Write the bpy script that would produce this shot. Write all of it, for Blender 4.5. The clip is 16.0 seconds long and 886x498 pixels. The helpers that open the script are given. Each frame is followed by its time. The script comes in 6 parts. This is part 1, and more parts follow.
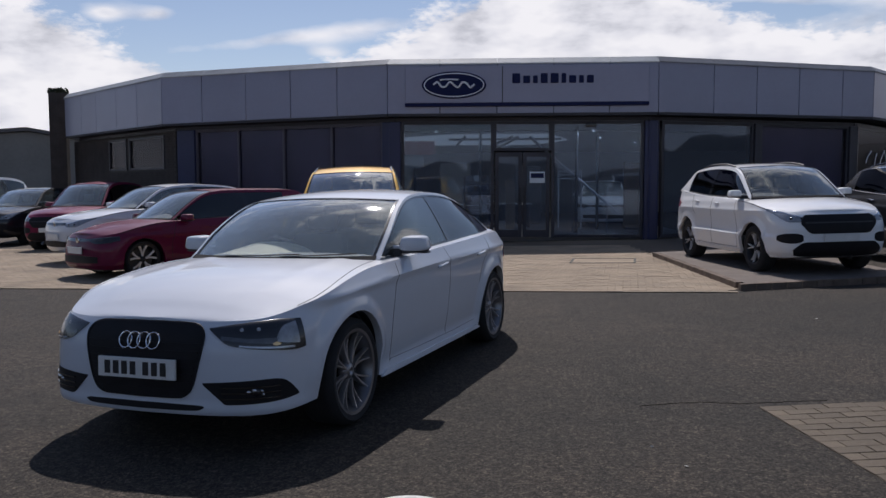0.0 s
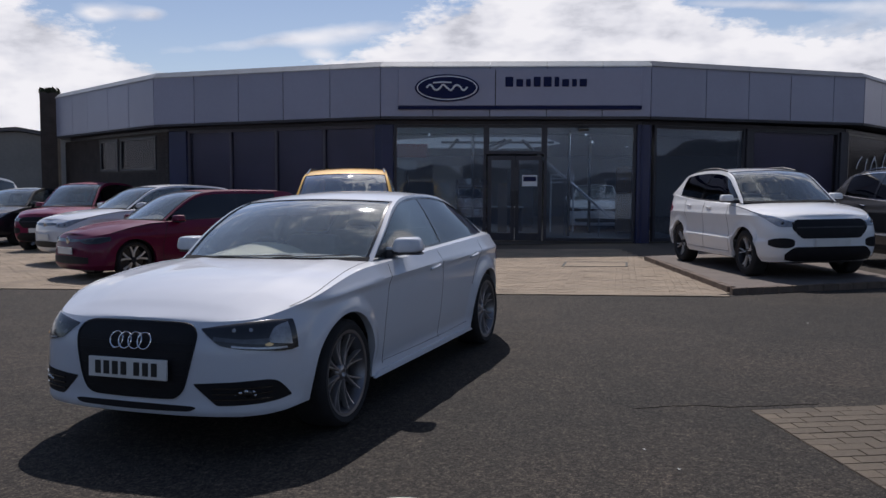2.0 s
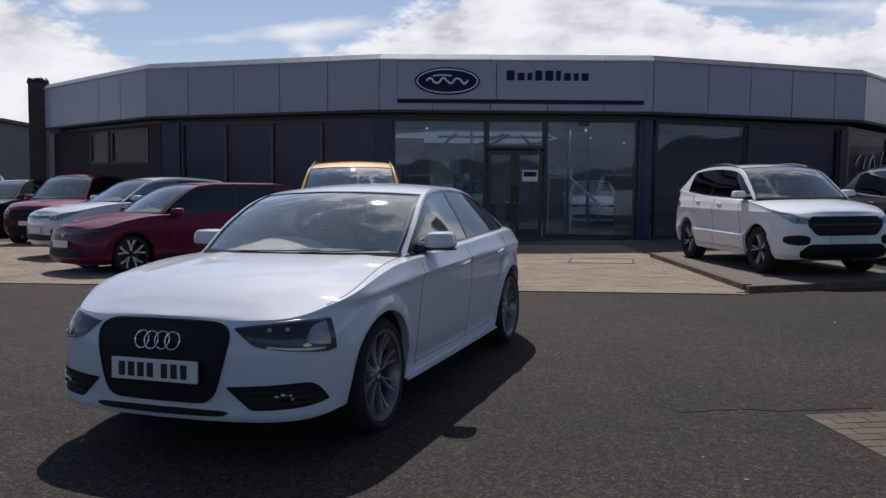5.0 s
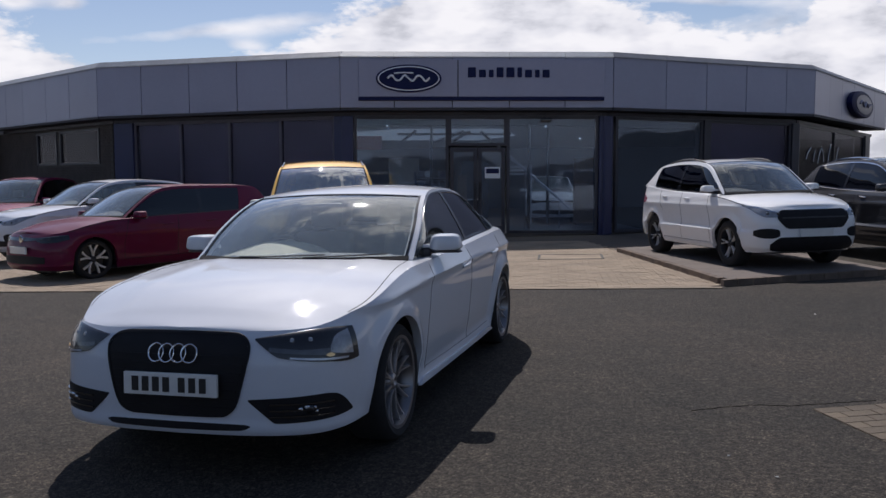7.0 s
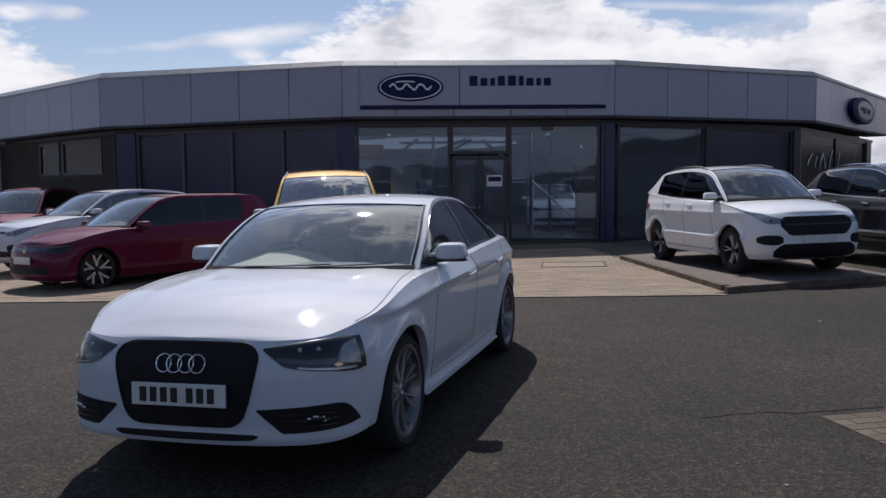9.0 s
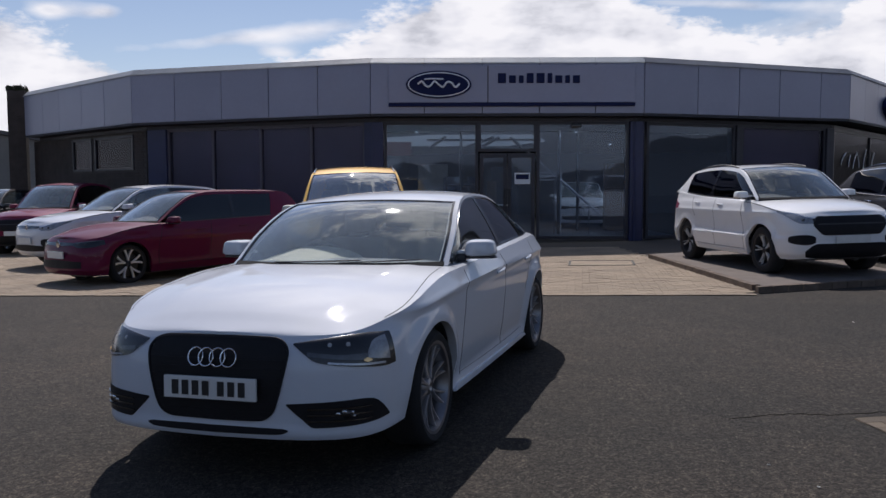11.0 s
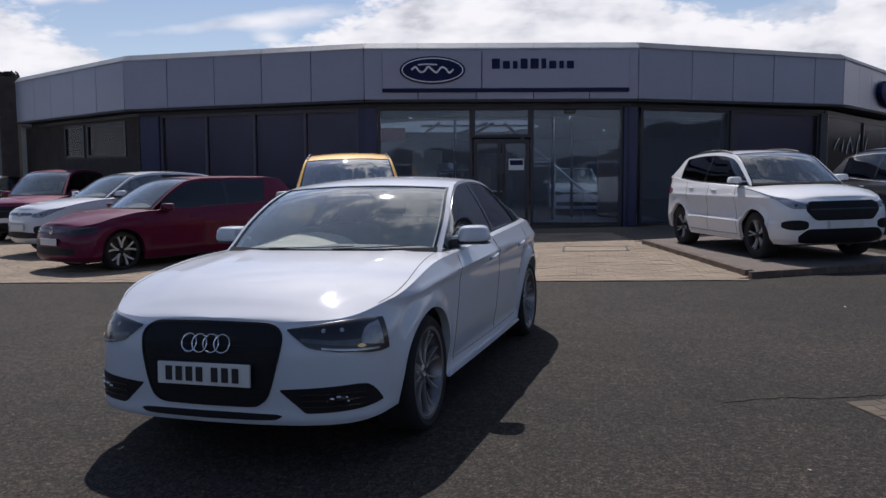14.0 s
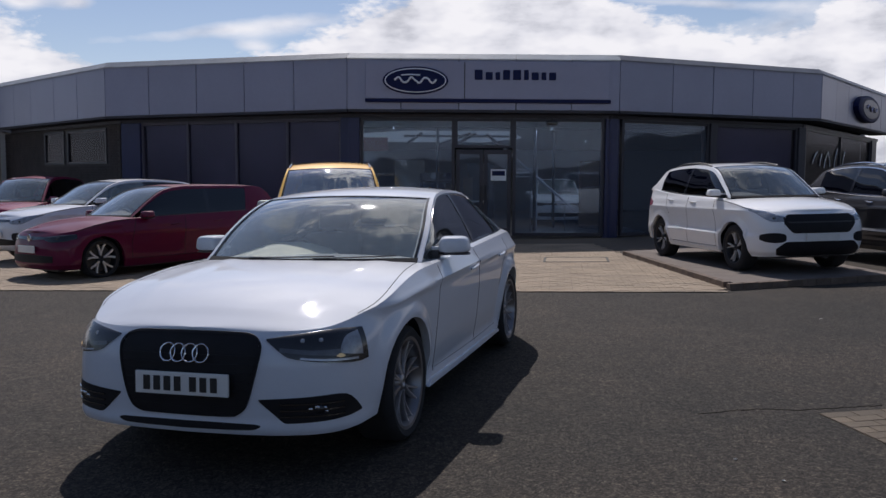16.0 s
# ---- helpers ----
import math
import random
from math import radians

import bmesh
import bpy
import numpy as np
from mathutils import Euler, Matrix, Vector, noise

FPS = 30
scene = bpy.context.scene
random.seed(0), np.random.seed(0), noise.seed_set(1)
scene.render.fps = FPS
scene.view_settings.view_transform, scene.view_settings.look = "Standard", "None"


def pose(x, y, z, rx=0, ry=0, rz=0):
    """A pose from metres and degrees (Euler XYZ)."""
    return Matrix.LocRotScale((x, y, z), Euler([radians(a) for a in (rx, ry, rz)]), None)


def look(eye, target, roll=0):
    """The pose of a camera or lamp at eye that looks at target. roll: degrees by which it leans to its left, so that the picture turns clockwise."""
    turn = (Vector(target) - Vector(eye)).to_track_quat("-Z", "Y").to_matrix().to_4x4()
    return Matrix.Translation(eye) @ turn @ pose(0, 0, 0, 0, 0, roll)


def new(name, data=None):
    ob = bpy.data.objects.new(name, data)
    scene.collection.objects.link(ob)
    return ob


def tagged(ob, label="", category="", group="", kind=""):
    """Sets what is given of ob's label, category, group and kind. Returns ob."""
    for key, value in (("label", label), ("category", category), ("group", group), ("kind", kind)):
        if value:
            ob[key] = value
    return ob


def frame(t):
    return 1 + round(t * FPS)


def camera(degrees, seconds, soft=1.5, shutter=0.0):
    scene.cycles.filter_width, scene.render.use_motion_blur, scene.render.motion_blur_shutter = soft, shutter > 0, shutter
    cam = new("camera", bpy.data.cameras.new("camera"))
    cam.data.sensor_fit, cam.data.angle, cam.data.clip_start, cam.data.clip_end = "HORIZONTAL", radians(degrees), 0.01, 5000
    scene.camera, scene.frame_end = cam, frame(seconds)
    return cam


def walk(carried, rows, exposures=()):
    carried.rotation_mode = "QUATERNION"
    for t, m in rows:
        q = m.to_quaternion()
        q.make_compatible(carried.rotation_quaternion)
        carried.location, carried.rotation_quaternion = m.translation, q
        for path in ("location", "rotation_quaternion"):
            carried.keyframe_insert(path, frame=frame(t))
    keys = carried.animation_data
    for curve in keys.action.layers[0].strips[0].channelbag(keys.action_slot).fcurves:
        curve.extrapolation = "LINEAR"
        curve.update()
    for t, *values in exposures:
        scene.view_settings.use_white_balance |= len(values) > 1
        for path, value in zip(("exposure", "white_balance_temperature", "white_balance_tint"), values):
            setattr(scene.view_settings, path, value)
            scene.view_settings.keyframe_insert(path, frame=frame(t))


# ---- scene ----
cam = camera(55.7, 16.0, soft=1.5)
PATH = [
    (0, (3.264, -4.467, 1.446), (2.517, -2.619, 1.295), -1.3),
    (0.5, (3.255, -4.461, 1.442), (2.508, -2.611, 1.297), -1.1),
    (1, (3.263, -4.47, 1.439), (2.516, -2.62, 1.308), -1.2),
    (1.5, (3.267, -4.458, 1.437), (2.529, -2.604, 1.306), -1.0),
    (2, (3.25, -4.462, 1.436), (2.521, -2.605, 1.292), -0.9),
    (2.5, (3.242, -4.451, 1.433), (2.5, -2.6, 1.286), -0.9),
    (3, (3.252, -4.44, 1.432), (2.526, -2.583, 1.266), -0.5),
    (5.3, (2.727, -4.27, 1.418), (2.043, -2.397, 1.264), -0.6),
    (5.5, (2.643, -4.241, 1.427), (2.008, -2.352, 1.266), -1.3),
    (6, (2.521, -4.253, 1.44), (1.926, -2.35, 1.282), -1.3),
    (6.5, (2.476, -4.324, 1.46), (1.856, -2.432, 1.279), -1.3),
    (7, (2.465, -4.367, 1.456), (1.884, -2.461, 1.291), -1.3),
    (7.5, (2.452, -4.381, 1.464), (1.874, -2.473, 1.297), -1.0),
    (8, (2.45, -4.372, 1.459), (1.874, -2.463, 1.294), -1.2),
    (8.5, (2.445, -4.361, 1.467), (1.882, -2.449, 1.311), -1.5),
    (9, (2.439, -4.38, 1.463), (1.855, -2.473, 1.317), -1.6),
    (11.5, (2.42, -4.389, 1.458), (1.768, -2.505, 1.302), -1.1),
    (12, (2.428, -4.401, 1.458), (1.777, -2.517, 1.289), -0.8),
    (12.5, (2.432, -4.395, 1.456), (1.788, -2.508, 1.294), -1.3),
    (13, (2.431, -4.386, 1.465), (1.786, -2.5, 1.293), -1.4),
    (13.5, (2.431, -4.402, 1.459), (1.78, -2.518, 1.298), -1.3),
    (14, (2.428, -4.387, 1.455), (1.797, -2.498, 1.272), -1.4),
    (14.5, (2.435, -4.397, 1.461), (1.802, -2.506, 1.305), -1.4),
    (15, (2.447, -4.388, 1.464), (1.833, -2.49, 1.315), -1.6),
    (15.5, (2.447, -4.395, 1.464), (1.844, -2.492, 1.342), -1.3),
    (16, (2.447, -4.404, 1.463), (1.856, -2.5, 1.302), -0.9),
]
walk(cam, [(t, look(eye, target, roll)) for t, eye, target, roll in PATH],
     exposures=[(0.0, -0.52, 6250.0, 16.5), (6.0, -0.50, 6250.0, 16.5), (7.5, -0.45, 6250.0, 16.5), (15.0, -0.45, 6250.0, 16.5), (16.0, -0.50, 6250.0, 16.5)])

# ---- light: sun behind the showroom, sky with broken cloud ----
SUN_EL, SUN_AZ = radians(49.5), radians(26.6)   # azimuth to the left of +y
SUN_DIR = Vector((-math.sin(SUN_AZ) * math.cos(SUN_EL), math.cos(SUN_AZ) * math.cos(SUN_EL), math.sin(SUN_EL)))
sun = new("sun", bpy.data.lights.new("sun", "SUN"))
sun.data.energy, sun.data.angle, sun.data.color = 5.0, radians(0.55), (1.0, 0.95, 0.87)
sun.matrix_world = look(SUN_DIR * 60, (0, 0, 0))


def N(nt, kind, **sockets):
    """A node with the given input values or links."""
    node = nt.nodes.new(kind)
    for key, value in sockets.items():
        sock = node.inputs[int(key[1:])] if key[0] == "i" and key[1:].isdigit() else node.inputs[key.replace("_", " ")]
        if isinstance(value, bpy.types.NodeSocket):
            nt.links.new(value, sock)
        else:
            sock.default_value = value
    return node


def M(nt, op, a, b=0.0, c=None, clamp=False):
    node = nt.nodes.new("ShaderNodeMath")
    node.operation, node.use_clamp = op, clamp
    for i, v in enumerate((a, b, c)):
        if v is None:
            continue
        if isinstance(v, bpy.types.NodeSocket):
            nt.links.new(v, node.inputs[i])
        else:
            node.inputs[i].default_value = v
    return node.outputs[0]


def ramp(nt, fac, stops):
    node = nt.nodes.new("ShaderNodeValToRGB")
    nt.links.new(fac, node.inputs[0])
    els = node.color_ramp.elements
    while len(els) < len(stops):
        els.new(0.5)
    for e, (p, c) in zip(els, stops):
        e.position = p
        e.color = c if len(c) == 4 else (*c, 1)
    return node.outputs[0]


def mixc(nt, fac, a, b, mode="MIX"):
    node = nt.nodes.new("ShaderNodeMix")
    node.data_type, node.blend_type = "RGBA", mode
    for sock, v in ((node.inputs[0], fac), (node.inputs[6], a), (node.inputs[7], b)):
        if isinstance(v, bpy.types.NodeSocket):
            nt.links.new(v, sock)
        else:
            sock.default_value = v if not isinstance(v, tuple) or len(v) == 4 else (*v, 1)
    return node.outputs[2]


world = bpy.data.worlds.new("sky")
scene.world = world
world.use_nodes = True
wn = world.node_tree
wn.nodes.clear()
sky = wn.nodes.new("ShaderNodeTexSky")
sky.sky_type, sky.sun_disc, sky.sun_elevation, sky.sun_rotation = "NISHITA", False, SUN_EL, -SUN_AZ
sky.air_density, sky.dust_density, sky.ozone_density = 1.0, 0.15, 1.6
co = wn.nodes.new("ShaderNodeTexCoord").outputs["Generated"]
sep = N(wn, "ShaderNodeSeparateXYZ", i0=co)
el = M(wn, "ARCSINE", sep.outputs[2])
az = M(wn, "ARCTAN2", M(wn, "MULTIPLY", sep.outputs[0], -1.0), sep.outputs[1])   # to the left of +y
# flat coordinates, drawn out sideways so that the cloud banks lie in layers
flat = N(wn, "ShaderNodeCombineXYZ", i0=M(wn, "MULTIPLY", az, 1.7), i1=M(wn, "MULTIPLY", el, 3.9), i2=0.37)
big = N(wn, "ShaderNodeTexNoise", Vector=flat.outputs[0], Scale=2.6, Detail=7.0, Roughness=0.50)
fine = N(wn, "ShaderNodeTexNoise", Vector=flat.outputs[0], Scale=11.0, Detail=6.0, Roughness=0.55)
shape = M(wn, "ADD", M(wn, "MULTIPLY", big.outputs[0], 0.80), M(wn, "MULTIPLY", fine.outputs[0], 0.22))


def bank(a0, wa, e0, we, gain, rise=0.0):
    """A soft rise of the cloud cover round an azimuth and an elevation in degrees; rise tilts it, in degrees up for each degree to the right."""
    da = M(wn, "DIVIDE", M(wn, "SUBTRACT", az, radians(a0)), radians(wa))
    de = M(wn, "SUBTRACT", el, radians(e0))
    if rise:
        de = M(wn, "ADD", de, M(wn, "MULTIPLY", M(wn, "SUBTRACT", az, radians(a0)), rise))
    de = M(wn, "DIVIDE", de, radians(we))
    r2 = M(wn, "ADD", M(wn, "MULTIPLY", da, da), M(wn, "MULTIPLY", de, de))
    return M(wn, "MULTIPLY", M(wn, "POWER", 2.718, M(wn, "MULTIPLY", r2, -1.0)), gain)


# cumulus: the height in degrees up to which cloud stands, by azimuth in degrees, with billowing edges
TOPS = [(-90, 4.2), (-55, 8), (-32, 10), (-20, 10.2), (-14, 10.6), (-9, 10.9), (-7, 10.2), (-6.4, 9.0), (-4, 8.8), (-0.5, 9.2), (3, 10.4), (5, 11.6), (8, 13.5), (14, 15), (19, 13), (22, 11.8),
        (25, 10.4), (27, 9.4), (29, 8.5), (31, 7.2), (35, 6.4), (38, 6.6), (40, 8.0), (42, 9.1), (44.5, 10.0), (47.5, 11.7), (50, 12.3), (56, 12), (90, 4.2)]
deg_az, deg_el = M(wn, "MULTIPLY", az, 180 / math.pi), M(wn, "MULTIPLY", el, 180 / math.pi)
top = M(wn, "MULTIPLY", ramp(wn, M(wn, "DIVIDE", M(wn, "ADD", deg_az, 90.0), 180.0), [((p + 90) / 180, (h / 20,) * 3) for p, h in TOPS]), 20.0)
puff = N(wn, "ShaderNodeTexNoise", Vector=flat.outputs[0], Scale=15.0, Detail=8.0, Roughness=0.62)
billow = M(wn, "ADD", M(wn, "MULTIPLY", M(wn, "SUBTRACT", puff.outputs[0], 0.5), 5.0), M(wn, "MULTIPLY", M(wn, "SUBTRACT", big.outputs[0], 0.5), 1.5))
mass = M(wn, "DIVIDE", M(wn, "ADD", M(wn, "SUBTRACT", top, deg_el), M(wn, "ADD", billow, 0.3)), 1.1, clamp=True)
# thin veils and shreds, and broken cloud higher up
cover = M(wn, "SUBTRACT", shape, 0.06)
for spec in ((32.0, 11.5, 9.9, 0.55, 0.24, 0.124), (30.5, 5.0, 9.6, 0.5, 0.10, 0.05), (43.2, 1.3, 11.1, 0.45, 0.28), (40.3, 1.2, 11.2, 0.45, 0.24), (29.6, 1.5, 8.9, 0.45, 0.26),
             (0.5, 6.0, 11.0, 0.35, 0.22, -0.11), (34, 9, 12.6, 0.8, -0.15), (0, 500, 60, 32, -0.32), (15, 55, 46, 22, 0.60), (12, 34, 66, 14, 0.36), (52, 20, 46, 10, -0.26)):
    cover = M(wn, "ADD", cover, bank(*spec))
# the high cloud is broken: dense shreds with clear sky between them
cover = M(wn, "ADD", cover, M(wn, "MULTIPLY", M(wn, "SUBTRACT", shape, 0.5), bank(0.0, 80.0, 58.0, 20.0, 1.8)))
thin = M(wn, "MULTIPLY", ramp(wn, cover, [(0.54, (0, 0, 0)), (0.76, (1, 1, 1))]), 0.9)
cloud = M(wn, "MAXIMUM", mass, thin)
shade = N(wn, "ShaderNodeTexNoise", Vector=flat.outputs[0], Scale=7.5, Detail=6.0, Roughness=0.55)
white = ramp(wn, shade.outputs[0], [(0.32, (9.8, 10.1, 10.6)), (0.46, (14.0, 14.2, 14.4)), (0.60, (16.6, 16.6, 16.2))])
blue = mixc(wn, 1.0, sky.outputs[0], (1.62, 1.48, 1.42, 1.0), "MULTIPLY")
haze = mixc(wn, cloud, blue, white)
bg = N(wn, "ShaderNodeBackground", Color=haze, Strength=0.076)
wn.links.new(bg.outputs[0], wn.nodes.new("ShaderNodeOutputWorld").inputs[0])

# ---- materials ----
MATS = {}


def shader(name):
    m = bpy.data.materials.new(name)
    m.use_nodes = True
    nt = m.node_tree
    nt.nodes.clear()
    out = nt.nodes.new("ShaderNodeOutputMaterial")
    MATS[name] = m
    return m, nt, out


def coords(nt, scale=1.0):
    tc = nt.nodes.new("ShaderNodeTexCoord")
    mp = N(nt, "ShaderNodeMapping", i0=tc.outputs["Object"])
    mp.inputs["Scale"].default_value = (scale,) * 3 if not isinstance(scale, tuple) else scale
    return mp.outputs[0]


def surface(name, color, rough=0.5, metal=0.0, coat=0.0, var=0.12, scale=6.0, bump=0.0, bump_scale=60.0, spec=0.5, dirt=0.0, per_object=0.0):
    """A painted, moulded or mineral surface with variation at two scales."""
    m, nt, out = shader(name)
    v = coords(nt)
    n1 = N(nt, "ShaderNodeTexNoise", Vector=v, Scale=scale, Detail=4.0)
    n2 = N(nt, "ShaderNodeTexNoise", Vector=v, Scale=scale * 13, Detail=3.0)
    f = M(nt, "ADD", M(nt, "MULTIPLY", n1.outputs[0], 0.65), M(nt, "MULTIPLY", n2.outputs[0], 0.35))
    dark = tuple(c * (1 - var) for c in color)
    light = tuple(min(1.0, c * (1 + var)) for c in color)
    col = ramp(nt, f, [(0.35, dark), (0.65, light)])
    if per_object:
        rnd = nt.nodes.new("ShaderNodeObjectInfo").outputs["Random"]
        col = mixc(nt, 1.0, col, ramp(nt, rnd, [(0.0, (1 - per_object,) * 3), (1.0, (1.0,) * 3)]), "MULTIPLY")
    if dirt:
        n3 = N(nt, "ShaderNodeTexNoise", Vector=v, Scale=scale * 0.35, Detail=6.0, Roughness=0.65)
        col = mixc(nt, ramp(nt, n3.outputs[0], [(0.48, (0, 0, 0)), (0.72, (dirt,) * 3)]), col, (0.16, 0.14, 0.11))
    p = N(nt, "ShaderNodeBsdfPrincipled", Base_Color=col, Metallic=metal, Coat_Weight=coat, Coat_Roughness=0.03, Specular_IOR_Level=spec)
    nt.links.new(M(nt, "ADD", M(nt, "MULTIPLY", n2.outputs[0], 0.12), rough - 0.06, clamp=True), p.inputs["Roughness"])
    if bump:
        nb = N(nt, "ShaderNodeTexNoise", Vector=v, Scale=bump_scale, Detail=4.0)
        b = N(nt, "ShaderNodeBump", Strength=bump, Distance=0.01, Height=nb.outputs[0])
        nt.links.new(b.outputs[0], p.inputs["Normal"])
    nt.links.new(p.outputs[0], out.inputs[0])
    return m


def car_paint(name, color, metal=0.0, rough=0.5, dust=0.10, coat=1.0):
    """Lacquered paint with a fine flake and a little road dust."""
    m, nt, out = shader(name)
    v = coords(nt)
    flake = N(nt, "ShaderNodeTexNoise", Vector=v, Scale=420.0, Detail=2.0)
    grime = N(nt, "ShaderNodeTexNoise", Vector=v, Scale=3.2, Detail=6.0, Roughness=0.65)
    col = mixc(nt, ramp(nt, flake.outputs[0], [(0.4, (0, 0, 0)), (0.7, (0.10,) * 3)]), color, tuple(min(1, c * 1.5 + 0.02) for c in color))
    col = mixc(nt, ramp(nt, grime.outputs[0], [(0.45, (0, 0, 0)), (0.8, (dust,) * 3)]), col, (0.30, 0.28, 0.25))
    p = N(nt, "ShaderNodeBsdfPrincipled", Base_Color=col, Metallic=metal, Coat_Weight=coat, Coat_Roughness=0.035, Specular_IOR_Level=0.2)
    nt.links.new(M(nt, "ADD", M(nt, "MULTIPLY", grime.outputs[0], 0.15), rough), p.inputs["Roughness"])
    wave = N(nt, "ShaderNodeTexNoise", Vector=v, Scale=2.2, Detail=2.0)
    b = N(nt, "ShaderNodeBump", Strength=0.005, Distance=0.02, Height=wave.outputs[0])
    nt.links.new(b.outputs[0], p.inputs["Coat Normal"])
    nt.links.new(p.outputs[0], out.inputs[0])
    return m


def glass(name, tint, ior=1.5, rough=0.0, film=0.0, gain=1.4, film_tint=(0.5, 0.5, 0.5), sheen=(0.9, 0.9, 0.9)):
    """A thin pane: clear with its tint, and a mirror gloss that grows at grazing angles."""
    m, nt, out = shader(name)
    v = coords(nt)
    lw = N(nt, "ShaderNodeLayerWeight", Blend=0.5)
    f0 = ((ior - 1) / (ior + 1)) ** 2
    fr = M(nt, "ADD", M(nt, "MULTIPLY", M(nt, "POWER", lw.outputs["Facing"], 5.0), 1 - f0), f0)
    wob = N(nt, "ShaderNodeTexNoise", Vector=v, Scale=0.9, Detail=1.0)
    b = N(nt, "ShaderNodeBump", Strength=0.05, Distance=0.02, Height=wob.outputs[0])
    clear = N(nt, "ShaderNodeBsdfTransparent", Color=(*tint, 1))
    gloss = N(nt, "ShaderNodeBsdfGlossy", Color=(*sheen, 1), Roughness=rough, Normal=b.outputs[0])
    mx = N(nt, "ShaderNodeMixShader", i0=M(nt, "ADD", M(nt, "MULTIPLY", fr, gain), 0.02, clamp=True), i1=clear.outputs[0], i2=gloss.outputs[0])
    last = mx.outputs[0]
    # pale diffuse layer: dust on car screens, veiling glare on showroom panes
    if film:
        dust = N(nt, "ShaderNodeBsdfDiffuse", Color=(*film_tint, 1))
        last = N(nt, "ShaderNodeMixShader", i0=film, i1=last, i2=dust.outputs[0]).outputs[0]
    nt.links.new(last, out.inputs[0])
    return m


def asphalt_material():
    m, nt, out = shader("asphalt")
    v = coords(nt)
    big_n = N(nt, "ShaderNodeTexNoise", Vector=v, Scale=0.30, Detail=5.0, Roughness=0.6)
    mid_n = N(nt, "ShaderNodeTexNoise", Vector=v, Scale=3.1, Detail=6.0, Roughness=0.6)
    stone = N(nt, "ShaderNodeTexVoronoi", Vector=v, Scale=85.0)
    grit = N(nt, "ShaderNodeTexVoronoi", Vector=v, Scale=190.0)
    speck = N(nt, "ShaderNodeTexNoise", Vector=v, Scale=70.0, Detail=5.0, Roughness=0.75)
    col = ramp(nt, M(nt, "ADD", M(nt, "MULTIPLY", big_n.outputs[0], 0.65), M(nt, "MULTIPLY", mid_n.outputs[0], 0.35)),
               [(0.36, (0.0190, 0.0172, 0.0142)), (0.50, (0.0308, 0.0259, 0.0205)), (0.64, (0.0450, 0.0356, 0.0270))])
    grey = N(nt, "ShaderNodeRGBToBW", Color=stone.outputs["Color"])
    grey2 = N(nt, "ShaderNodeRGBToBW", Color=grit.outputs["Color"])
    f = M(nt, "ADD", M(nt, "MULTIPLY", grey.outputs[0], 0.6), M(nt, "MULTIPLY", grey2.outputs[0], 0.4))
    col = mixc(nt, 1.0, col, ramp(nt, f, [(0.22, (0.25,) * 3), (0.55, (1.0,) * 3), (0.80, (2.6,) * 3)]), "MULTIPLY")
    clump = N(nt, "ShaderNodeTexNoise", Vector=v, Scale=21.0, Detail=4.0, Roughness=0.7)
    col = mixc(nt, 1.0, col, ramp(nt, clump.outputs[0], [(0.30, (0.50,) * 3), (0.50, (0.95,) * 3), (0.70, (1.75,) * 3)]), "MULTIPLY")
    col = mixc(nt, ramp(nt, speck.outputs[0], [(0.60, (0, 0, 0)), (0.70, (0.8,) * 3)]), col, (0.14, 0.13, 0.11))
    p = N(nt, "ShaderNodeBsdfPrincipled", Base_Color=col, Roughness=0.9, Specular_IOR_Level=0.3)
    h = M(nt, "ADD", M(nt, "MULTIPLY", stone.outputs["Distance"], -1.2), speck.outputs[0])
    bmp = N(nt, "ShaderNodeBump", Strength=0.6, Distance=0.006, Height=h)
    nt.links.new(bmp.outputs[0], p.inputs["Normal"])
    nt.links.new(p.outputs[0], out.inputs[0])
    return m


ASPHALT = asphalt_material()
PAVER = surface("block_paving", (0.128, 0.099, 0.067), 0.85, var=0.22, scale=2.2, bump=0.4, bump_scale=120, per_object=0.22)
PAVER_FIELD = surface("block_paving_field", (0.275, 0.213, 0.148), 0.85, var=0.25, scale=1.3, bump=0.4, bump_scale=120)
JOINT = surface("joint_sand", (0.09, 0.072, 0.056), 0.95, var=0.2, scale=9, bump=0.3)
SLAB_TOP = surface("slab_concrete", (0.155, 0.128, 0.11), 0.9, var=0.18, scale=2.5, bump=0.4, bump_scale=70)
BRICK = surface("brown_brick", (0.078, 0.062, 0.056), 0.9, var=0.3, scale=3, bump=0.4, per_object=0.3)
MORTAR = surface("mortar", (0.075, 0.067, 0.063), 0.95, var=0.15, scale=8, bump=0.3)
PANEL = surface("silver_cladding", (0.29, 0.295, 0.385), 0.42, metal=0.30, var=0.05, scale=0.7, dirt=0.10, per_object=0.10)
# one flashing in three tones: the light on each facet is painted in
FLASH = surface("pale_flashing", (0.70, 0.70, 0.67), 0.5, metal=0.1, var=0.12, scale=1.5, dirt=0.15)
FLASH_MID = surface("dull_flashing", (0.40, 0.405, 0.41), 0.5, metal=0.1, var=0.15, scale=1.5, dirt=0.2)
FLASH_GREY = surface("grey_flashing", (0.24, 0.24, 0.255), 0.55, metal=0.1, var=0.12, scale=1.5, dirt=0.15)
SIGN_FACE = surface("sign_silver", (0.285, 0.285, 0.37), 0.42, metal=0.30, var=0.04, scale=0.8)
NAVY = surface("navy_paint", (0.012, 0.018, 0.075), 0.4, var=0.15, scale=2)
SIGN_BLUE = surface("sign_blue", (0.007, 0.012, 0.062), 0.6, var=0.08, scale=2, spec=0.2)
SIGN_WHITE = surface("sign_white", (0.74, 0.76, 0.80), 0.4, var=0.05, scale=3)
SOFFIT = surface("dark_soffit", (0.045, 0.045, 0.055), 0.7, var=0.2, scale=2)
